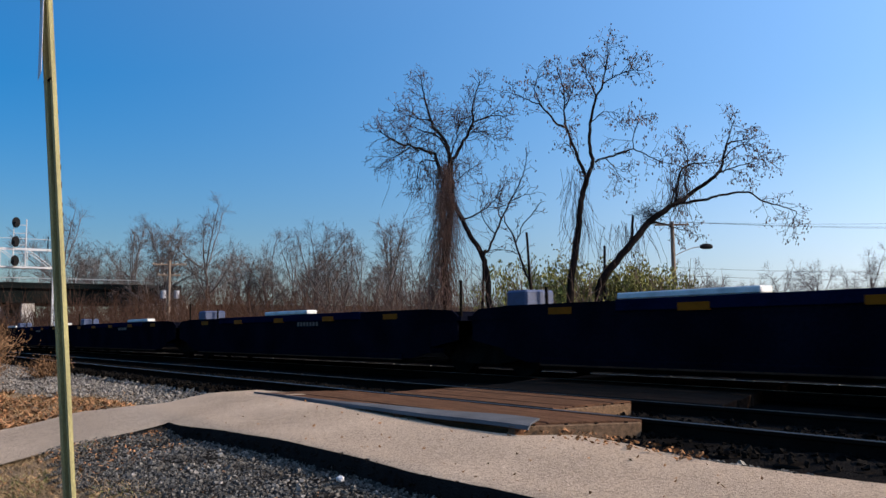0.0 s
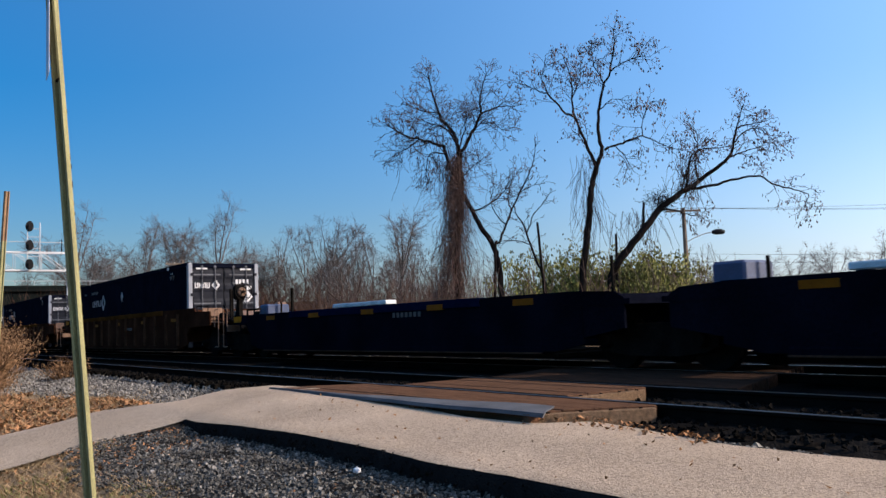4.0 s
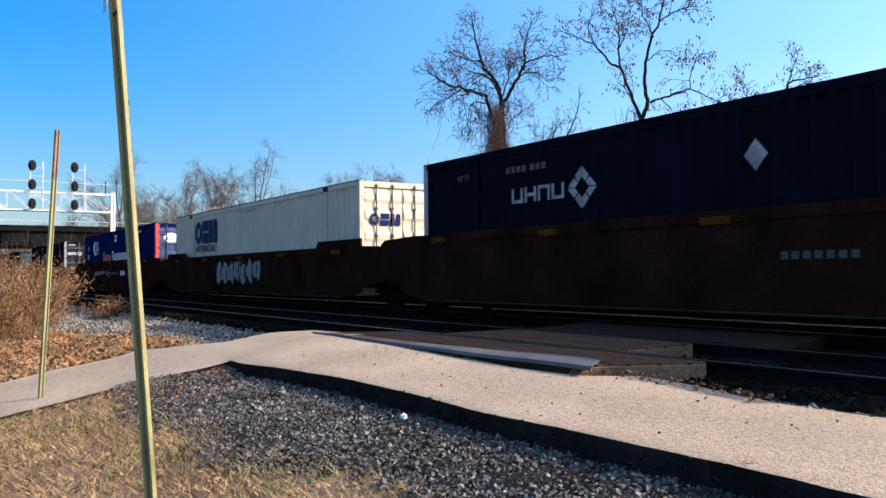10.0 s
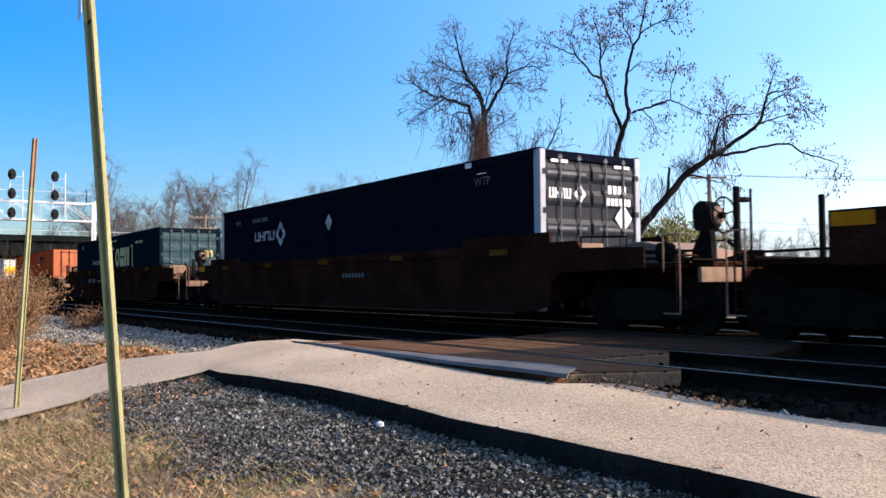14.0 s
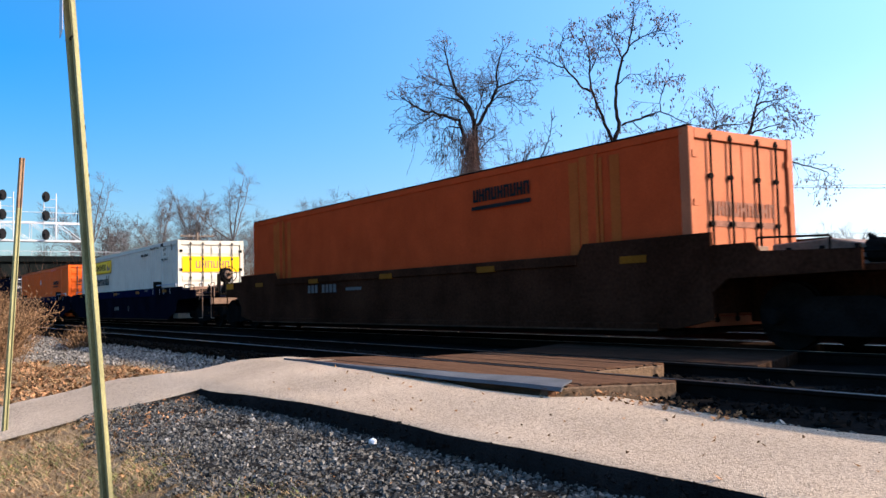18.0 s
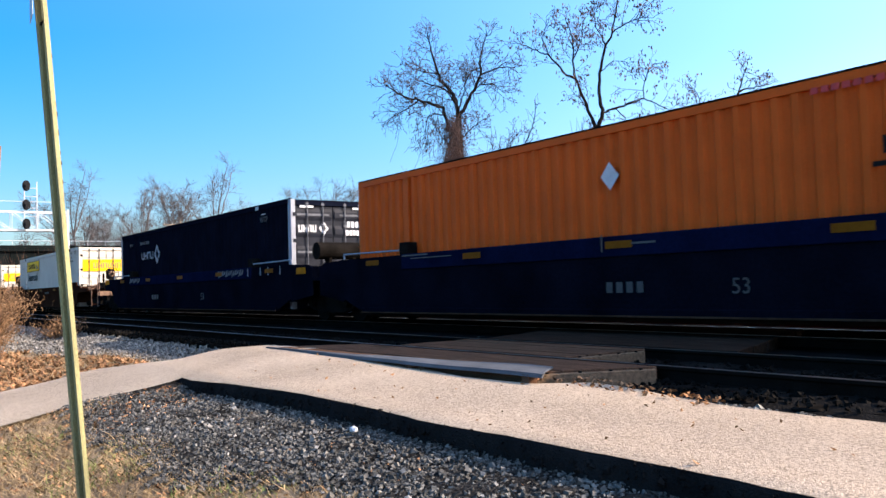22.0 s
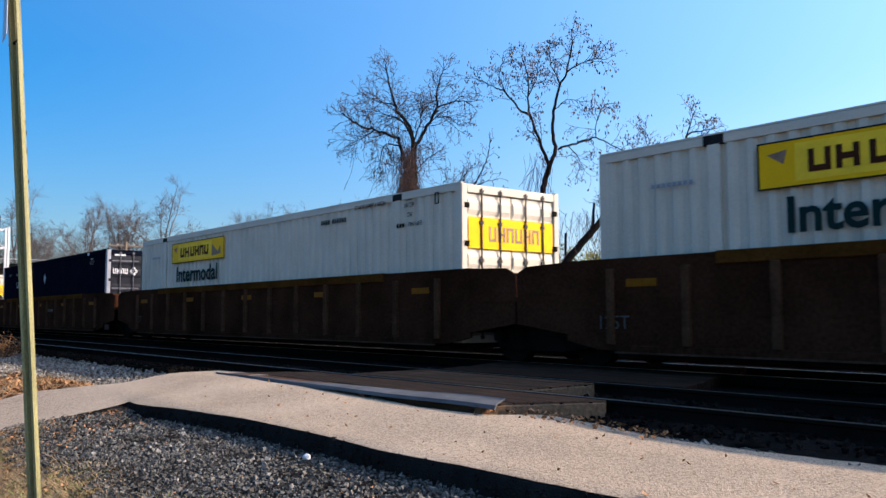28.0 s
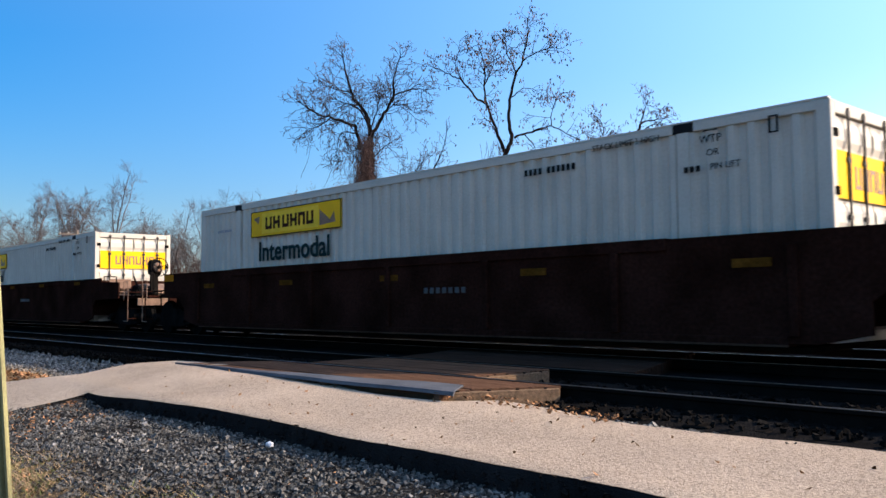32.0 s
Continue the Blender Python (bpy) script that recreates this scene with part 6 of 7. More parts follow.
locust.limb([(0.51, 8.69), (0.21, 9.53), (-0.09, 10.47), (-0.38, 11.57), (-0.44, 12.61), (-0.53, 13.62), (-0.85, 14.85)], 0.1, 0.02, 0.35)
locust.limb([(-0.38, 11.60), (-0.93, 12.09), (-1.71, 12.87), (-2.09, 13.18), (-2.68, 13.44), (-3.45, 13.69)], 0.065, 0.015, 0.2)
locust.limb([(0.51, 8.69), (0.86, 9.52), (0.74, 10.37), (0.84, 11.73), (1.03, 12.92), (1.26, 13.50), (1.36, 14.63), (1.45, 15.62)], 0.12, 0.02, 0.45)
locust.limb([(1.23, 13.44), (1.71, 13.77), (2.50, 14.09), (3.09, 13.90)], 0.04, 0.012, 0.05)
locust.limb([(0.86, 9.55), (1.58, 9.84), (2.42, 10.13), (2.92, 10.16), (3.64, 9.72), (4.63, 9.29)], 0.07, 0.015, 0.3)
locust.limb([(2.92, 10.16), (3.05, 11.18), (3.31, 11.85)], 0.03, 0.012, 0.05)
locust.limb([(1.58, 9.84), (2.06, 9.14), (2.45, 8.48)], 0.03, 0.012, 0.05)
locust.limb([(-0.47, 12.64), (0.08, 13.85), (0.26, 14.93)], 0.035, 0.012, 0.05)
locust.limb([(0.21, 9.53), (-0.30, 10.39), (-0.62, 10.57)], 0.03, 0.012, 0.1)
locust.limb([(1.06, 12.98), (0.52, 13.85), (0.41, 14.83)], 0.035, 0.012, 0.05)
locust.limb([(0.91, 11.85), (1.61, 12.42), (2.26, 12.35)], 0.03, 0.012, 0.05)
locust.limb([(-1.71, 12.87), (-2.01, 13.89), (-1.69, 14.80)], 0.03, 0.012, 0.05)
for _ in range(70):
    locust.strand(0.1 + 0.35 * locust.R.randn(), 6.0 + 3.5 * locust.R.rand(), 1.0 + 2.2 * locust.R.rand(), 0.15)
locust.plant("tall forked bare locust tree with dangling seed pods")
# vine-hung tree and the stem that leans into it
vined = crown_tree(42, -6.7, FINE_CROWN)
vined.podded, vined.pod_size = 0.3, 0.10
vined.limb([(-6.82, -0.50), (-6.88, 2.57), (-6.96, 4.33), (-6.73, 6.11), (-6.56, 7.89), (-6.62, 9.39), (-6.58, 9.87)], 0.22, 0.15, 0.8)
vined.limb([(-4.58, -0.50), (-4.66, 2.63), (-4.81, 4.01), (-5.00, 4.75), (-5.59, 5.82), (-6.02, 6.75), (-6.47, 7.68), (-6.90, 8.62), (-7.32, 9.83), (-7.40, 10.37)], 0.17, 0.08, 0.75)
vined.limb([(-7.37, 10.31), (-7.93, 10.53), (-8.61, 10.75), (-9.38, 10.98), (-10.06, 11.44), (-10.53, 11.81)], 0.09, 0.02, 0.1)
vined.limb([(-8.76, 10.72), (-9.45, 10.40), (-10.28, 9.96)], 0.04, 0.012, 0.1)
vined.limb([(-6.61, 9.88), (-6.72, 10.60), (-6.89, 11.24), (-7.38, 12.01), (-7.67, 12.72), (-7.86, 13.58), (-8.03, 14.38), (-8.11, 14.87)], 0.12, 0.025, 0.1)
vined.limb([(-7.67, 12.50), (-8.50, 12.67), (-9.51, 12.99)], 0.04, 0.012, 0.1)
vined.limb([(-6.58, 9.81), (-6.10, 10.59), (-5.73, 11.29), (-5.33, 12.07), (-5.34, 12.93), (-5.14, 13.87), (-4.95, 14.49)], 0.11, 0.02, 0.1)
vined.limb([(-5.30, 12.10), (-4.31, 12.45), (-3.47, 12.56)], 0.05, 0.015, 0.1)
vined.limb([(-5.43, 11.55), (-4.71, 11.51), (-4.28, 11.02)], 0.04, 0.012, 0.1)
vined.limb([(-7.38, 9.89), (-8.09, 9.93), (-8.34, 9.24), (-8.40, 8.61)], 0.04, 0.012, 0.1)
vined.limb([(-6.55, 8.49), (-5.97, 9.20), (-5.61, 9.41)], 0.035, 0.012, 0.1)
vined.limb([(-6.16, 6.69), (-5.28, 6.98), (-4.65, 7.32), (-4.20, 7.80), (-3.56, 8.72)], 0.05, 0.012, 0.2)
vined.limb([(-6.69, 10.36), (-7.27, 11.22), (-8.01, 11.68), (-8.81, 11.91)], 0.05, 0.015, 0.1)
vined.limb([(-6.52, 10.30), (-6.20, 11.35), (-6.13, 12.27)], 0.04, 0.012, 0.1)
for _ in range(120):
    vined.strand(-7.2 + 1.1 * vined.R.randn(), 8.0 + 3.5 * vined.R.rand(), 0.6 + 1.6 * vined.R.rand(), 0.3)
vined.plant("tall bare tree hung with brown vines")
# leaning tree
leaner = crown_tree(43, 1.2, POD_CROWN)
leaner.podded, leaner.pods = 0.7, 2
leaner.limb([(0.95, -0.50), (1.10, 2.75), (1.36, 3.51), (1.97, 4.32), (2.83, 5.29), (3.68, 6.28), (4.44, 6.86), (5.22, 7.33), (5.89, 7.68)], 0.23, 0.13, 0.8)
leaner.limb([(5.89, 7.68), (6.56, 8.24), (7.26, 8.74), (7.79, 9.33), (7.98, 10.26), (8.33, 10.68), (8.84, 10.82), (9.52, 10.90)], 0.12, 0.02, 0.45)
leaner.limb([(7.90, 9.75), (8.33, 10.26), (8.99, 10.40), (9.48, 10.06), (10.19, 9.53)], 0.04, 0.012, 0.1)
leaner.limb([(8.08, 10.50), (8.39, 11.44), (8.57, 12.10)], 0.04, 0.012, 0.05)
leaner.limb([(7.44, 8.94), (8.61, 9.32), (9.59, 9.45)], 0.045, 0.012, 0.1)
leaner.limb([(5.28, 7.33), (6.05, 7.41), (7.03, 7.57), (7.86, 7.77), (8.86, 7.87), (9.48, 7.36), (10.64, 7.01), (11.09, 6.68), (11.05, 6.00)], 0.085, 0.015, 0.45)
leaner.limb([(5.23, 7.42), (5.34, 8.61), (5.54, 9.21), (6.61, 9.35), (7.28, 9.25)], 0.06, 0.015, 0.2)
leaner.limb([(6.07, 7.85), (6.24, 9.08), (6.63, 9.92), (6.53, 10.80), (6.24, 11.65)], 0.05, 0.012, 0.2)
leaner.limb([(4.86, 7.13), (5.12, 8.32), (5.57, 9.15)], 0.035, 0.02, 0.3)
leaner.limb([(3.68, 6.28), (4.38, 6.18), (5.11, 5.99), (5.78, 5.86)], 0.05, 0.015, 0.2)
for _ in range(110):
    leaner.strand(5.4 + 0.45 * leaner.R.randn(), 7.4 + 1.9 * leaner.R.rand(), 0.6 + 1.5 * leaner.R.rand(), 0.45)
for _ in range(130):            # a ball of dead vine on the trunk
    q = leaner.R.randn(3) * np.array((0.25, 0.25, 0.22))
    leaner.tube(leaner.curve(U * 2.65 + np.array((0, 0, 6.75)) + q, leaner.R.randn(3), 0.8, 0.6, -0.02, 6), 0.012, 0.007, 3)
for _ in range(60):
    leaner.strand(2.6 + 0.8 * leaner.R.randn(), 5.6 + 0.8 * leaner.R.rand(), 1.0 + 1.5 * leaner.R.rand(), 0.3)
leaner.plant("bare tree leaning far over with a drooping limb")
# slender trees between the large ones
slim = crown_tree(44, -4.9, SPARSE_CROWN)
slim.podded = 0.4
slim.limb([(-5.09, -0.50), (-4.94, 4.54), (-4.70, 4.89), (-4.24, 5.89), (-3.99, 6.57), (-3.53, 7.49), (-2.98, 8.56), (-2.72, 9.30), (-2.61, 10.09)], 0.08, 0.015, 0.25)
slim.limb([(-3.99, 6.57), (-4.12, 7.32), (-3.80, 8.39), (-3.47, 8.80)], 0.035, 0.012, 0.1)
slim.limb([(-3.53, 7.49), (-2.76, 7.83), (-2.16, 7.98)], 0.03, 0.012, 0.1)
slim.limb([(-4.24, 5.89), (-4.70, 6.37), (-4.98, 7.12), (-4.87, 8.02)], 0.035, 0.012, 0.1)
slim.plant("slender bare tree with thin spreading branches")
# second slender tree
thin = crown_tree(45, -2.4, SPARSE_CROWN)
thin.podded = 0.4
thin.limb([(-2.28, -0.50), (-2.44, 2.92), (-2.72, 3.66), (-3.07, 4.72), (-3.39, 5.79), (-3.77, 6.24), (-4.05, 6.81)], 0.09, 0.02, 0.4)
thin.limb([(-3.26, 5.28), (-2.79, 6.34), (-2.19, 7.08), (-1.88, 7.52)], 0.035, 0.012, 0.1)
thin.limb([(-3.07, 4.72), (-3.71, 4.94), (-4.59, 4.92)], 0.03, 0.012, 0.1)
thin.plant("slender bare leaning tree")
# broken dead stems
for u0, z0, u1, z1 in ((-2.35, -0.5, -2.66, 5.85), (1.25, -0.5, 1.42, 5.1), (2.8, 4.9, 2.97, 6.7)):
    dead = Wood(49)
    dead.tube(rounded([U * u0 + np.array((0, 0, z0)), U * (u0 + u1) * 0.5 + np.array((0, 0, (z0 + z1) / 2)), U * u1 + np.array((0, 0, z1))], dead.R, 0.015), 0.09, 0.06, 6)
    tagged(pymesh("dead_stem", dead.v, dead.f, "bark", None, True), "broken dead tree stem among the bare trees", "dead stem", "broken dead stems").matrix_basis = pose(*ORIGIN)

# hanging vines: a column of thin strands round the trunk, from the crown to the ground
vines = Wood(46)
for _ in range(1250):
    z0 = 9.6 * vines.R.rand() ** 0.9
    mid, half = -7.35 + 0.055 * z0, 0.78 - 0.045 * z0
    top = U * (mid + 7.0 + half * 0.62 * vines.R.randn()) + D * vines.R.randn() * half * 0.7 + np.array((0, 0, z0))
    ln = min(z0 + 0.3, 0.8 + 2.6 * vines.R.rand())
    vines.tube(vines.curve(top, vines.R.randn(3) * 0.16 + np.array((0, 0, -1)), ln, 0.17, -0.14, 6), 0.013, 0.006, 3)
for _ in range(420):
    z0 = 9.5 * vines.R.rand()
    top = U * (-7.35 + 7.0 + 0.055 * z0 + vines.R.randn() * 0.6) + D * vines.R.randn() * 0.6 + np.array((0, 0, z0))
    vines.tube(vines.curve(top, vines.R.randn(3) + np.array((0, 0, -0.2)), 0.5 + 0.9 * vines.R.rand(), 0.35, -0.06, 5), 0.011, 0.006, 3)
vo = tagged(pymesh("hanging_vines", vines.v, vines.f, "vine", None, True), "dead reddish-brown vines draped over the tree", "vines", kind="stuff")
vo.matrix_basis = pose(*(ORIGIN + U * -7.0))


def bush(name, label, seed, place_at, rad, height, n, leaf, mat, leaf_mat, leaves=3):
    w = Wood(seed)
    w.pods, w.pod_size = leaves, leaf
    for _ in range(n):
        a, r = w.R.rand() * 6.28, w.R.rand() ** 0.5
        start = np.array((math.cos(a) * r * rad * 0.5, math.sin(a) * r * rad * 0.5, -0.1))
        way = np.array((math.cos(a) * r * 0.8, math.sin(a) * r * 0.8, 1.0))
        pts = w.curve(start, way, height * (0.5 + 0.6 * w.R.rand()), 0.15, 0.02, 5)
        w.tube(pts, 0.02, 0.006, 3)
        for q in pts[2:]:
            for _ in range(3):
                w.tips(q + w.R.randn(3) * rad * 0.12)
        w.grow(pts, 0.02, 0, [(4, height * 0.12, height * 0.3, 0.6, 0.05)], 0.2)
    ob = w.make(name, label, mat, leaf_mat, "bush", "foliage")
    ob.matrix_basis = pose(*place_at)
    return ob


for i, (u, d, r, h) in enumerate(((-1.6, 3, 1.6, 5.2), (2.2, 3.5, 1.8, 5.0), (4.3, 4, 1.6, 4.6), (0.6, 2, 1.5, 3.4), (3.2, 1.5, 1.6, 3.6))):
    p = ORIGIN + U * u + D * d
    bush("bush", "yellow-green leafy bush under the bare trees", 60 + i, (p[0], p[1], -0.3), r, h, 130, 0.17, "twig", "shrub", 5)

# thicket below the wood and along the far bank
def thicket(name, label, seed, places, mat):
    R = np.random.RandomState(seed)
    w = Wood(seed)
    for px, py, h, n, wid in places:
        for _ in range(n):
            s = np.array((px + R.randn() * wid, py + R.randn() * wid, -0.4))
            w.tube(w.curve(s, R.randn(3) * 0.35 + np.array((0, 0, 1)), h * (0.4 + 0.7 * R.rand()), 0.25, 0.0, 4), 0.03, 0.01, 3)
    ob = pymesh(name, w.v, w.f, mat)
    return tagged(ob, label, "thicket", kind="stuff")


near_line = [(*(ORIGIN + U * u + D * (2 + 3 * math.sin(u)))[:2], 5.0, 44, 1.4) for u in np.arange(-14, 7.5, 1.2)]
thicket("thicket", "tangle of bare brown saplings under the trees", 71, near_line, "twig")
far_line = []
for u in np.arange(-46, 60, 1.6):
    p = np.array((0.45, 0.21, 0)) + D * (92 + 6 * math.sin(u * 0.7)) + U * (u - 8)
    far_line.append((p[0], p[1], 6.5 if u < 10 else 3.2, 100, 1.7))
thicket("far_thicket", "far brown brush along the bank behind the tracks", 72, far_line, "brush_far")

# far bare trees: a few shapes, repeated
SHAPES = []
for k in range(5):
    w = Wood(80 + k)
    w.minr, w.thick = 0.011, 0.006
    rise = (0.14, 0.03, 0.09, 0.05, 0.11)[k]
    hgt = (15, 12.5, 14, 11, 13)[k]
    stem = w.curve((0, 0, -0.5), (0.05 * w.R.randn(), 0.05 * w.R.randn(), 1), hgt * 0.55, 0.06, 0.05, 6)
    w.tube(stem, 0.22, 0.12, 6)
    for _ in range(12):
        br_pts = w.curve(stem[2 + w.R.randint(0, 5)], w.R.randn(3) * 0.62 + np.array((0, 0, 0.85)), hgt * (0.3 + 0.25 * w.R.rand()), 0.08, rise, 6)
        w.tube(br_pts, 0.09, 0.02, 5)
        w.grow(br_pts, 0.09, 0, [(13, 1.0, 3.2, 0.5, rise * 0.6), (10, 0.5, 1.7, 0.5, rise * 0.3)], 0.15)
    ob = w.make("tree", "far bare winter tree with a rounded crown", "pale_bark", "pod", twig_mat="pale_bark")
    ob["group"] = "far trees behind the tracks"
    SHAPES.append(ob)
spots = []
R = random.Random(17)
for px in range(150, 760, 25):
    d = R.uniform(98, 135)
    spots.append(((px + R.uniform(-6, 6) - 784) / 1496, d, R.uniform(0.98, 1.25)))
for px in range(1240, 1720, 34):
    d = R.uniform(88, 105)
    spots.append(((px - 784) / 1496, d, R.uniform(0.5, 0.62)))
for px in range(780, 1240, 40):
    spots.append(((px - 784) / 1496, R.uniform(100, 120), R.uniform(0.45, 0.6)))
for px in range(-420, 150, 30):
    spots.append(((px - 784) / 1496, R.uniform(118, 150), R.uniform(0.55, 0.8)))
for n, (k, d, sc) in enumerate(spots):
    p = np.array((0.45, 0.21, -0.3)) + D * d + U * (k * d)
    base = SHAPES[n % 5]
    m = pose(p[0], p[1], p[2], 0, 0, R.uniform(0, 360)) @ Matrix.Scale(sc, 4)
    if n < 5:
        base.matrix_basis = m
        base.scale = (sc, sc, sc)
    else:
        ob = copy_thing(base, pose(p[0], p[1], p[2], 0, 0, R.uniform(0, 360)))
        ob.scale = (sc, sc, sc)

# brown brush by the walkway
def brush_patch(seed, x0, x1, y0, y1, n, lo, hi, label):
    """Tall dry stems, thinning towards the patch's rim."""
    x, y = scatter(seed, n, x0, x1, y0, y1, lambda x, y: off_path(x, y) & (y < 2.75 + 0.12 * (-18 - x) + 0.3 * np.sin(1.7 * x)))
    cx, cy = (x0 + x1) / 2, (y0 + y1) / 2
    fall = np.clip(1.3 - np.hypot((x - cx) / (x1 - x0) * 2, (y - cy) / (y1 - y0) * 2) + 0.25 * np.sin(3 * x + 2 * y), 0.12, 1)
    for i, (q0, q1) in enumerate(((0.0, 0.4), (0.4, 0.75), (0.75, 1.01))):
        k = (fall >= q0) & (fall < q1)
        if k.sum():
            top = (q0 + min(q1, 1)) / 2
            blades("brush", x[k], y[k], ground_z(x[k], y[k]) - 0.02, lo * top * 0.9, hi * top * 0.9, 0.0032, "brush", label, seed + i, 0.5)["category"] = "brush"


brush_patch(91, -35, -18.0, 0.9, 4.6, 42000, 0.6, 1.6, "dry reddish-brown brush beside the street")
for i, (bx, by, br, bh) in enumerate(((-19.2, 1.5, 1.1, 1.45), (-20.8, 2.3, 1.2, 1.6), (-22.8, 1.8, 1.3, 1.75), (-24.6, 2.9, 1.3, 1.7), (-27.0, 2.4, 1.4, 1.8), (-29.5, 3.6, 1.5, 1.8), (-32.0, 3.2, 1.5, 1.9))):
    bush("bush", "dense leafless reddish-brown bush beside the street", 110 + i, (bx, by, float(ground_z(bx, by)) - 0.05), br, bh, 150, 0.05, "brush", "brush", 2)["group"] = "brown bushes beside the street"
brush_patch(94, -50, -34, 1.0, 5.0, 8000, 0.8, 1.7, "dry brown brush beyond the street's edge")
bush("bush", "small dead brown shrub on the pale ballast", 97, (-25.2, 5.4, -0.25), 0.5, 0.62, 34, 0.05, "brush", "brush", 2)

# ---- posts, signals, bridge, poles ----
def channel_post(label, base, top, width, rust):
    """A punched steel sign post, driven at a slant."""
    p = empty("sign_post")
    tagged(p, label, "post", "old sign posts")
    a, b = Vector(base), Vector(top)
    ln = (b - a).length
    w = width / 2
    prof = [(-w, 0.012), (-w, 0.0), (-w * 0.55, 0.0), (-w * 0.42, -0.03), (w * 0.42, -0.03), (w * 0.55, 0.0), (w, 0.0), (w, 0.012), (w * 0.5, 0.012), (w * 0.36, -0.018), (-w * 0.36, -0.018), (-w * 0.5, 0.012)]
    cut = ln * (1 - rust)
    q = Matrix.Translation(a) @ (b - a).to_track_quat("Z", "Y").to_matrix().to_4x4() @ pose(0, 0, 0, 0, 0, TURN)
    for nm, z0, z1, mat in (("shaft", -0.4, cut, "post_paint"), ("rusted_tip", cut, ln, "post_rust")):
        if z1 - z0 < 0.01:
            continue
        bm = prism(bmesh.new(), prof, "z", z0, z1)
        ob = part(nm, bm, mat, p)
        ob.matrix_basis = q
    hb = bmesh.new()
    z = 0.1
    while z < ln - 0.05:
        rod(hb, (0, -0.0315, z), (0, -0.030, z), 0.006, sides=6)
        z += 0.10
    ho = part("punched_holes", hb, "black", p)
    ho.matrix_basis = q
    tagged(ho, kind="stuff")
    return p, q, ln


TURN = -140
post1, q1, ln1 = channel_post("leaning yellow-green steel sign post", (-4.308, 1.336, -0.85), (-4.371, 1.072, 3.0), 0.066, 0.0)
sg = boxes((-0.085, 0.085, -0.002, 0.002, -0.62, 0.25), bevel=0.0015)
so = part("sign_plate", sg, "sign_back", post1, "bare grey back of an aluminium sign")
so.matrix_basis = pose(-4.372, 1.078, 2.85, 0, 0, 174)
bt = bmesh.new()
rod(bt, (0.0, -0.05, ln1 - 0.79), (0.0, 0.03, ln1 - 0.79), 0.009, sides=6)
rod(bt, (0.0, -0.055, ln1 - 0.79), (0.0, -0.03, ln1 - 0.79), 0.016, sides=6)
bo = part("bolt", bt, "under", post1)
bo.matrix_basis = q1 @ pose(0, 0, 0, 0, 0, 70)
stn = bmesh.new()
RR = random.Random(3)
for i in range(16):
    z = ln1 - 1.62 + i * 0.05
    box(stn, -0.012 + RR.uniform(-0.006, 0.006), 0.012 + RR.uniform(-0.006, 0.006), -0.0315, -0.0295, z, z + RR.uniform(0.012, 0.035))
bo2 = part("worn_marking", stn, "black", post1, "worn black vertical marking")
bo2.matrix_basis = q1
channel_post("short leaning yellow-green post with a rusty tip", (-11.23, 1.71, -0.78), (-11.2, 1.89, 2.67), 0.08, 0.18)

gantry = empty("signal_gantry", pose(-89, 0, 0))
tagged(gantry, "pale steel signal gantry spanning the tracks", "signal gantry")
for y in (0.1, 18.9):
    for x in (-0.6, 0.6):
        part("post", boxes((x - 0.09, x + 0.09, y - 0.10, y + 0.10, -0.4, 9.3), bevel=0.02), "galv", gantry)
for x in (-0.6, 0.6):
    for z in (7.25, 9.05):
        part("chord", boxes((x - 0.05, x + 0.05, 0, 18.6, z - 0.055, z + 0.055)), "galv", gantry)
    for i in range(8):
        y = i * 18.6 / 8
        part("diagonal", rod(bmesh.new(), (x, y, 9.05), (x, y + 18.6 / 8, 7.25), 0.032, sides=6), "galv", gantry)
        part("upright", rod(bmesh.new(), (x, y, 7.25), (x, y, 9.05), 0.03, sides=6), "galv", gantry)
part("grating", boxes((-0.6, 0.6, 0, 18.6, 7.32, 7.36)), "galv", gantry)
part("handrail", rod(bmesh.new(), (0.75, 0, 10.0), (0.75, 18.6, 10.0), 0.03, sides=6), "galv", gantry)
part("finial", rod(bmesh.new(), (0, 18.2, 9.0), (0, 18.2, 10.4), 0.06, sides=6), "under", gantry)
for y, heads in ((3.85, 0), (7.6, 3), (11.4, 3), (15.15, 3)):
    mast = bmesh.new()
    for dy in (-0.15, 0.95):
        rod(mast, (0.7, y + dy, 7.4), (0.7, y + dy, 11.9), 0.05, sides=6)
    for z in (8.6, 9.4, 10.5, 11.3):
        rod(mast, (0.7, y - 0.15, z), (0.7, y + 0.95, z), 0.03, sides=6)
    part("signal_mast", mast, "galv", gantry)
    for k in range(heads):
        z = 7.85 + 1.83 * k
        hd = bmesh.new()
        o = [(y + 0.36 * math.cos(a), z + 0.52 * math.sin(a)) for a in np.linspace(0, 2 * math.pi, 17)[:-1]]
        prism(hd, o, "x", 0.85, 0.93)
        for dz in (-0.25, 0.05):
            rod(hd, (0.93, y, z + dz), (1.25, y, z + dz), 0.15, 0.16, 10)
        box(hd, 0.68, 0.86, y - 0.12, y + 0.12, z - 0.3, z + 0.3)
        part("signal_head", hd, "black", gantry, "black oval signal head")

bridge = empty("road_bridge", pose(-105, 0, 0))
tagged(bridge, "dark steel girder road bridge over the tracks", "bridge")
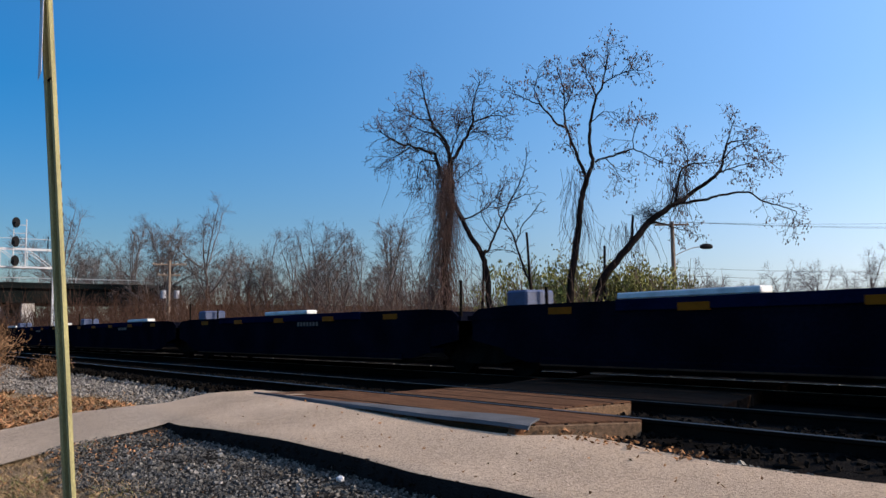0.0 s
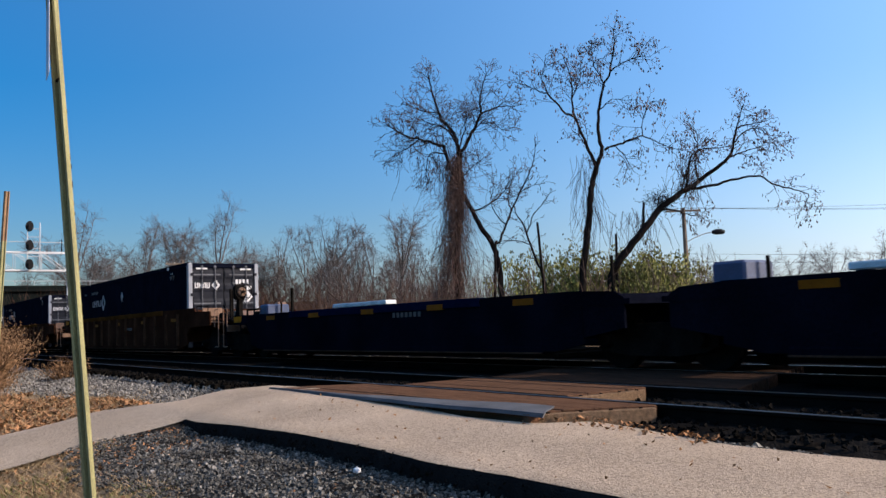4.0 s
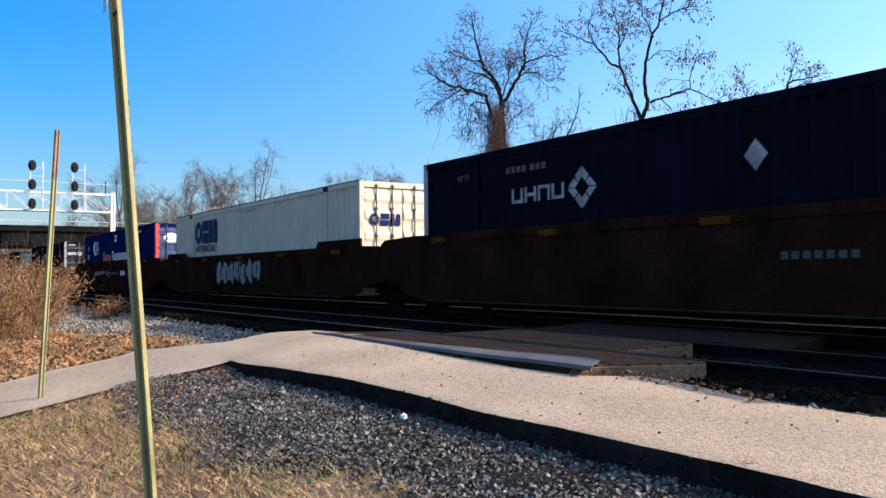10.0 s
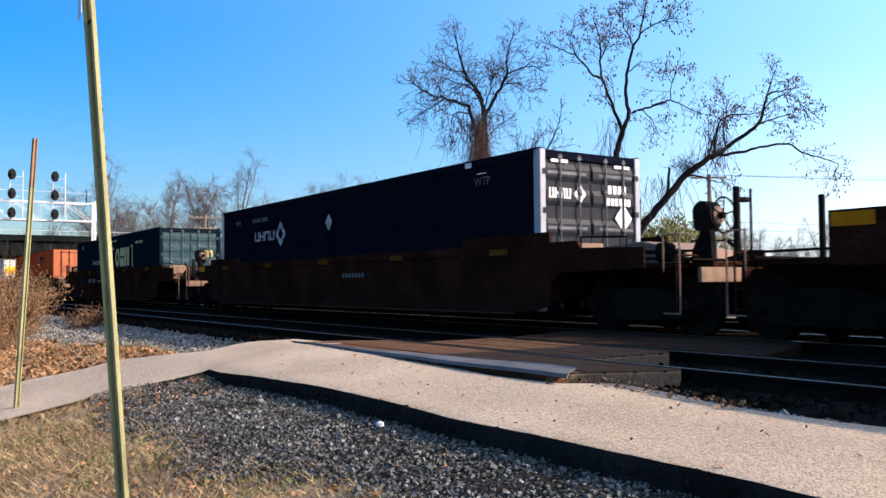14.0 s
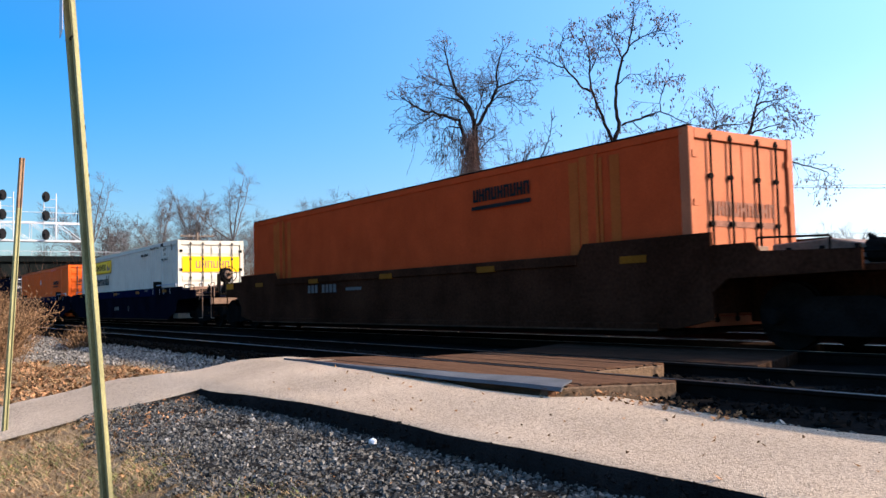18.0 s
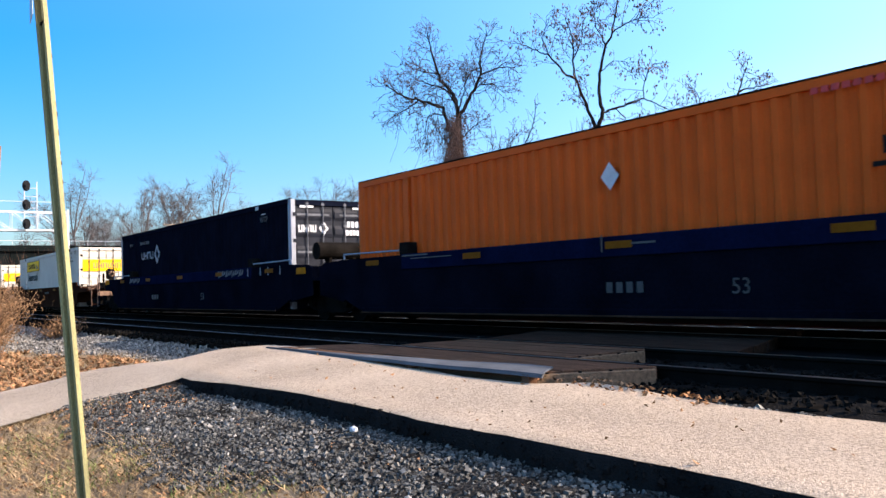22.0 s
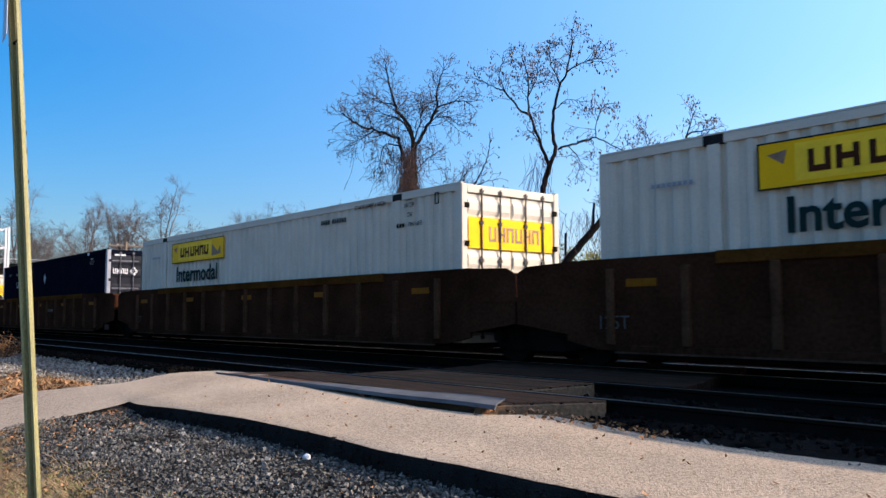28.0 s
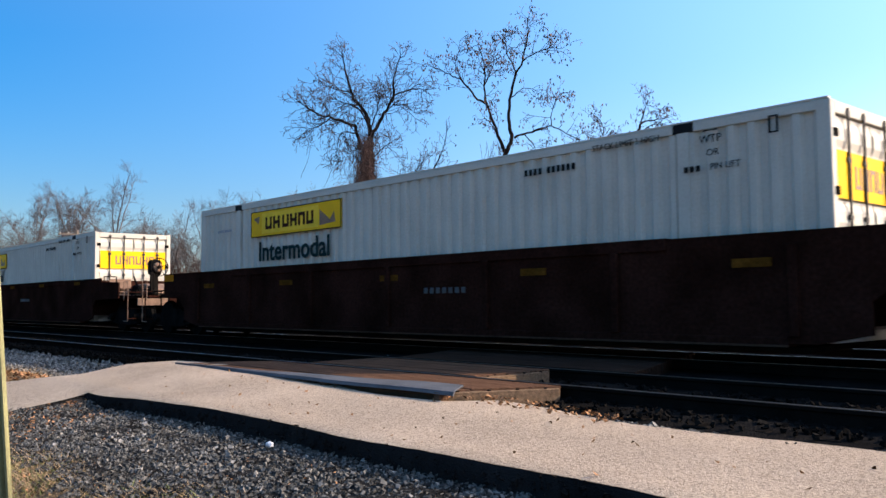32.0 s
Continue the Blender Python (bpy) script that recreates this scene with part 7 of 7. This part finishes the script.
for x in (0.0, -4.0, -8.0, -12.0):
    g = boxes((x - 0.12, x + 0.12, -34, 37, 4.45, 6.0), (x - 0.3, x + 0.3, -34, 37, 4.4, 4.47), (x - 0.3, x + 0.3, -34, 37, 5.98, 6.05))
    for i in range(24):
        box(g, x - 0.26, x + 0.26, -33 + i * 2.9, -32.95 + i * 2.9, 4.47, 5.98)
    part("girder", g, "bridge", bridge)
part("deck", boxes((-12.6, 0.5, -34, 37, 6.05, 6.35), bevel=0.03), "bridge", bridge)
part("parapet", boxes((0.1, 0.45, -34, 37, 6.35, 6.72), bevel=0.03), "bridge", bridge)
rail_bm = bmesh.new()
for i in range(36):
    rod(rail_bm, (0.25, -33.5 + i * 2.0, 6.7), (0.25, -33.5 + i * 2.0, 7.25), 0.03, sides=5)
rod(rail_bm, (0.25, -34, 7.25), (0.25, 37, 7.25), 0.035, sides=6)
part("railing", rail_bm, "galv", bridge)
for y in (-0.9, 19.5):
    part("pier", boxes((-12, 0.2, y - 0.7, y + 0.7, -0.5, 4.42), bevel=0.05), "concrete", bridge)
part("abutment", boxes((-12.4, 0.2, 33, 38, -0.5, 4.42)), "concrete", bridge)
part("abutment", boxes((-12.4, 0.2, -36, -31, -0.5, 4.42)), "concrete", bridge)
for y0, y1 in ((32.0, 90.0), (-90.0, -30.0)):
    slope = bmesh.new()
    near, far = (y0, y0 + 7) if y0 > 0 else (y1, y1 - 7)
    end = y1 if y0 > 0 else y0
    prism(slope, [(near, -0.5), (far, 4.4), (end, 4.4), (end, -0.5)], "x", -13.5, -1.0)
    tagged(part("embankment", slope, "earth_dark"), "brown earth embankment behind the road bridge", "embankment", kind="structure").matrix_basis = pose(-105, 0, 0)
far_br = empty("far_bridge", pose(-330, 0, 0))
tagged(far_br, "far dark bridge seen under the near one", "bridge")
part("girder", boxes((-6, 0, -40, 70, 4.6, 6.6)), "bridge", far_br)
part("pier", boxes((-6, 0, -3, -1, -0.5, 4.7), (-6, 0, 19, 21, -0.5, 4.7)), "concrete", far_br)
for i in range(26):
    for y in (-6 - 3 * R.random(), 21 + 4 * R.random()):
        ob = copy_thing(SHAPES[i % 5], pose(-130 - i * 9 + R.uniform(-3, 3), y, -0.3, 0, 0, R.uniform(0, 360)))
        sc = R.uniform(0.5, 0.8)
        ob.scale = (sc, sc, sc)

far_bank = []
for i in range(60):
    far_bank.append((-120 - i * 4.0, -4.5 + math.sin(i), 4.5, 26, 1.6))
    far_bank.append((-120 - i * 4.0, 19.5 + math.sin(i * 1.7), 5.0, 26, 1.6))
for i in range(34):
    far_bank.append((-101 + 2 * math.sin(i * 2.1), 31.5 + i * 1.3, 7.0, 90, 1.4))
for i in range(16):
    far_bank.append((-98 + 2 * math.sin(i * 2.1), -5.5 - i * 1.3, 6.0, 60, 1.4))
for i in range(40):
    far_bank.append((-104 + i * 1.4, 21.5 + math.sin(i) * 1.5, 4.6, 50, 1.5))
thicket("bank_thicket", "brown brush on the banks along the tracks", 73, far_bank, "brush_far")


def utility_pole(label, at_, height, r, arms):
    p = empty("utility_pole", pose(*at_))
    tagged(p, label, "utility pole", "utility poles")
    part("pole", rod(bmesh.new(), (0, 0, -0.5), (0, 0, height), r, r * 0.7, 10), "wood_pole", p)
    for z, half, ang in arms:
        ux, uy = math.cos(radians(ang)), math.sin(radians(ang))
        bm = bmesh.new()
        box(bm, -half, half, -0.05, 0.05, z - 0.06, z + 0.06, bevel=0.01)
        ob = part("crossarm", bm, "wood_pole", p)
        ob.matrix_basis = pose(0, 0, 0, 0, 0, ang)
        for k in (-0.9, -0.45, 0.45, 0.9):
            b = bmesh.new()
            rod(b, (ux * half * k, uy * half * k, z + 0.06), (ux * half * k, uy * half * k, z + 0.2), 0.05, 0.03, 8)
            part("insulator", b, "concrete", p)
    return p


ANG = math.degrees(math.atan2(U[1], U[0]))
lp = utility_pole("wooden utility pole with a street lamp", (-34.05, 44, 0), 7.55, 0.17, ((7.35, 1.1, ANG),))
arm = bmesh.new()
a0 = Vector((0, 0, 5.3))
prev = a0
for i in range(1, 9):
    t = i / 8
    cur = Vector((U[0] * 1.9 * t, U[1] * 1.9 * t, 5.3 + 0.62 * math.sin(t * math.pi / 2)))
    rod(arm, prev, cur, 0.035, sides=6, caps=False)
    prev = cur
part("lamp_arm", arm, "galv", lp)
hd = bmesh.new()
bmesh.ops.create_icosphere(hd, subdivisions=2, radius=0.5)
for v in hd.verts:
    v.co = Vector((prev.x + U[0] * (0.25 + v.co.x * 0.9) - U[1] * v.co.y * 0.4, prev.y + U[1] * (0.25 + v.co.x * 0.9) + U[0] * v.co.y * 0.4, prev.z + max(-0.16, v.co.z * 0.42)))
part("lamp_head", hd, "black", lp, "dark oval lamp head")
up2 = utility_pole("far wooden utility pole with two crossarms", (-75, 25.5, 0), 7.3, 0.16, ((6.95, 1.5, 80), (6.0, 1.0, 80)))
for dz, dy in ((3.9, 0.6), (3.9, -0.6)):
    part("transformer", rod(bmesh.new(), (0.3, dy, dz), (0.3, dy, dz + 0.7), 0.24, sides=12), "slate", up2)


def wire(a, b, sag, label):
    a, b, w = np.array(a, float), np.array(b, float), Wood(1)
    w.tube([a + (b - a) * t - np.array((0, 0, sag * 4 * t * (1 - t))) for t in np.linspace(0, 1, 25)], 0.011, 0.011, 4)
    return tagged(pymesh("overhead_wire", w.v, w.f, "black"), label, "wire", "overhead wires")


POLE = np.array((-34.05, 44.0, 0))
for off, z, dz in ((-0.9, 7.55, 0.5), (0.0, 7.55, -0.1), (0.9, 7.5, -0.2), (0.0, 4.6, 0.0), (0.0, 4.1, 0.0)):
    a = POLE + U * off
    b = POLE + U * 38
    wire((a[0], a[1], z), (b[0], b[1], z + dz), 0.5, "thin black overhead wire from the lamp pole")

# ---- parked car on the street ----
car = empty("parked_car", pose(-20.2, -1.2, STREET_Z + 0.455, 0, 0, 90))
tagged(car, "white sedan parked on the street", "car")


def car_body():
    bm = bmesh.new()
    rings = []
    # stations from nose to tail: x, half width, sill, beltline, roof
    for x, hw, lo, belt, top in ((2.3, 0.55, 0.35, 0.62, 0.64), (2.15, 0.78, 0.22, 0.70, 0.74), (1.6, 0.87, 0.2, 0.80, 0.88), (1.0, 0.9, 0.2, 0.86, 0.98), (0.75, 0.9, 0.2, 0.88, 1.02),
                                 (0.0, 0.9, 0.2, 0.92, 1.38), (-0.6, 0.9, 0.2, 0.93, 1.45), (-1.3, 0.9, 0.2, 0.95, 1.38), (-1.9, 0.88, 0.22, 0.98, 1.06), (-2.3, 0.8, 0.3, 0.9, 0.98)):
        cab = top - belt > 0.2
        rh = hw * (0.72 if cab else 0.85)
        rings.append([bm.verts.new((x, y, z)) for y, z in ((-hw * 0.9, lo), (-hw, (lo + belt) / 2), (-hw * 0.98, belt), (-rh, top - 0.03), (-rh * 0.5, top), (rh * 0.5, top), (rh, top - 0.03), (hw * 0.98, belt), (hw, (lo + belt) / 2), (hw * 0.9, lo))])
    for a, b in zip(rings, rings[1:]):
        for i in range(10):
            bm.faces.new((a[i], b[i], b[(i + 1) % 10], a[(i + 1) % 10]))
    bm.faces.new(rings[0]), bm.faces.new(rings[-1][::-1])
    for f in bm.faces:
        f.smooth = True
    bmesh.ops.subdivide_edges(bm, edges=list(bm.edges), cuts=1, smooth=0.6, use_grid_fill=True)
    return bm


part("body", car_body(), "white_car", car)
for x in (1.4, -1.35):
    for s in (-1, 1):
        tb = bmesh.new()
        rod(tb, (x, s * 0.70, 0.33), (x, s * 0.915, 0.33), 0.33, sides=28)
        wh = part("wheel", tb, "tyre", car)
        rb = bmesh.new()
        for i in range(24):
            a, b = 2 * math.pi * i / 24, 2 * math.pi * (i + 1) / 24
            rod(rb, (x + 0.21 * math.cos(a), s * 0.918, 0.33 + 0.21 * math.sin(a)), (x + 0.21 * math.cos(b), s * 0.918, 0.33 + 0.21 * math.sin(b)), 0.018, sides=5, caps=False)
        for k in range(7):
            a = 2 * math.pi * k / 7
            rod(rb, (x, s * 0.925, 0.33), (x + 0.2 * math.cos(a), s * 0.925, 0.33 + 0.2 * math.sin(a)), 0.022, sides=5)
        part("rim", rb, "galv", wh, "bright alloy rim")
        ar = bmesh.new()
        rod(ar, (x, s * 0.86, 0.34), (x, s * 0.905, 0.34), 0.385, sides=28)
        part("wheel_arch", ar, "black", car)
part("windscreen", prism(bmesh.new(), [(0.78, 1.0), (0.74, 1.0), (0.0, 1.35), (0.04, 1.37)], "y", -0.62, 0.62), "black", car)
part("side_window", boxes((-1.2, 0.3, -0.895, -0.80, 0.98, 1.22)), "black", car)
for s in (-1, 1):
    part("headlight", boxes((2.0, 2.2, s * 0.66 - 0.13, s * 0.66 + 0.13, 0.58, 0.70), bevel=0.03), "galv", car, "clear headlight")


def motions():
    for ob, s, y, z in moving:
        walk(ob, [(0.0, pose(s, y, z)), (32.0, pose(s + SPEED * 32.0, y, z))])


motions()
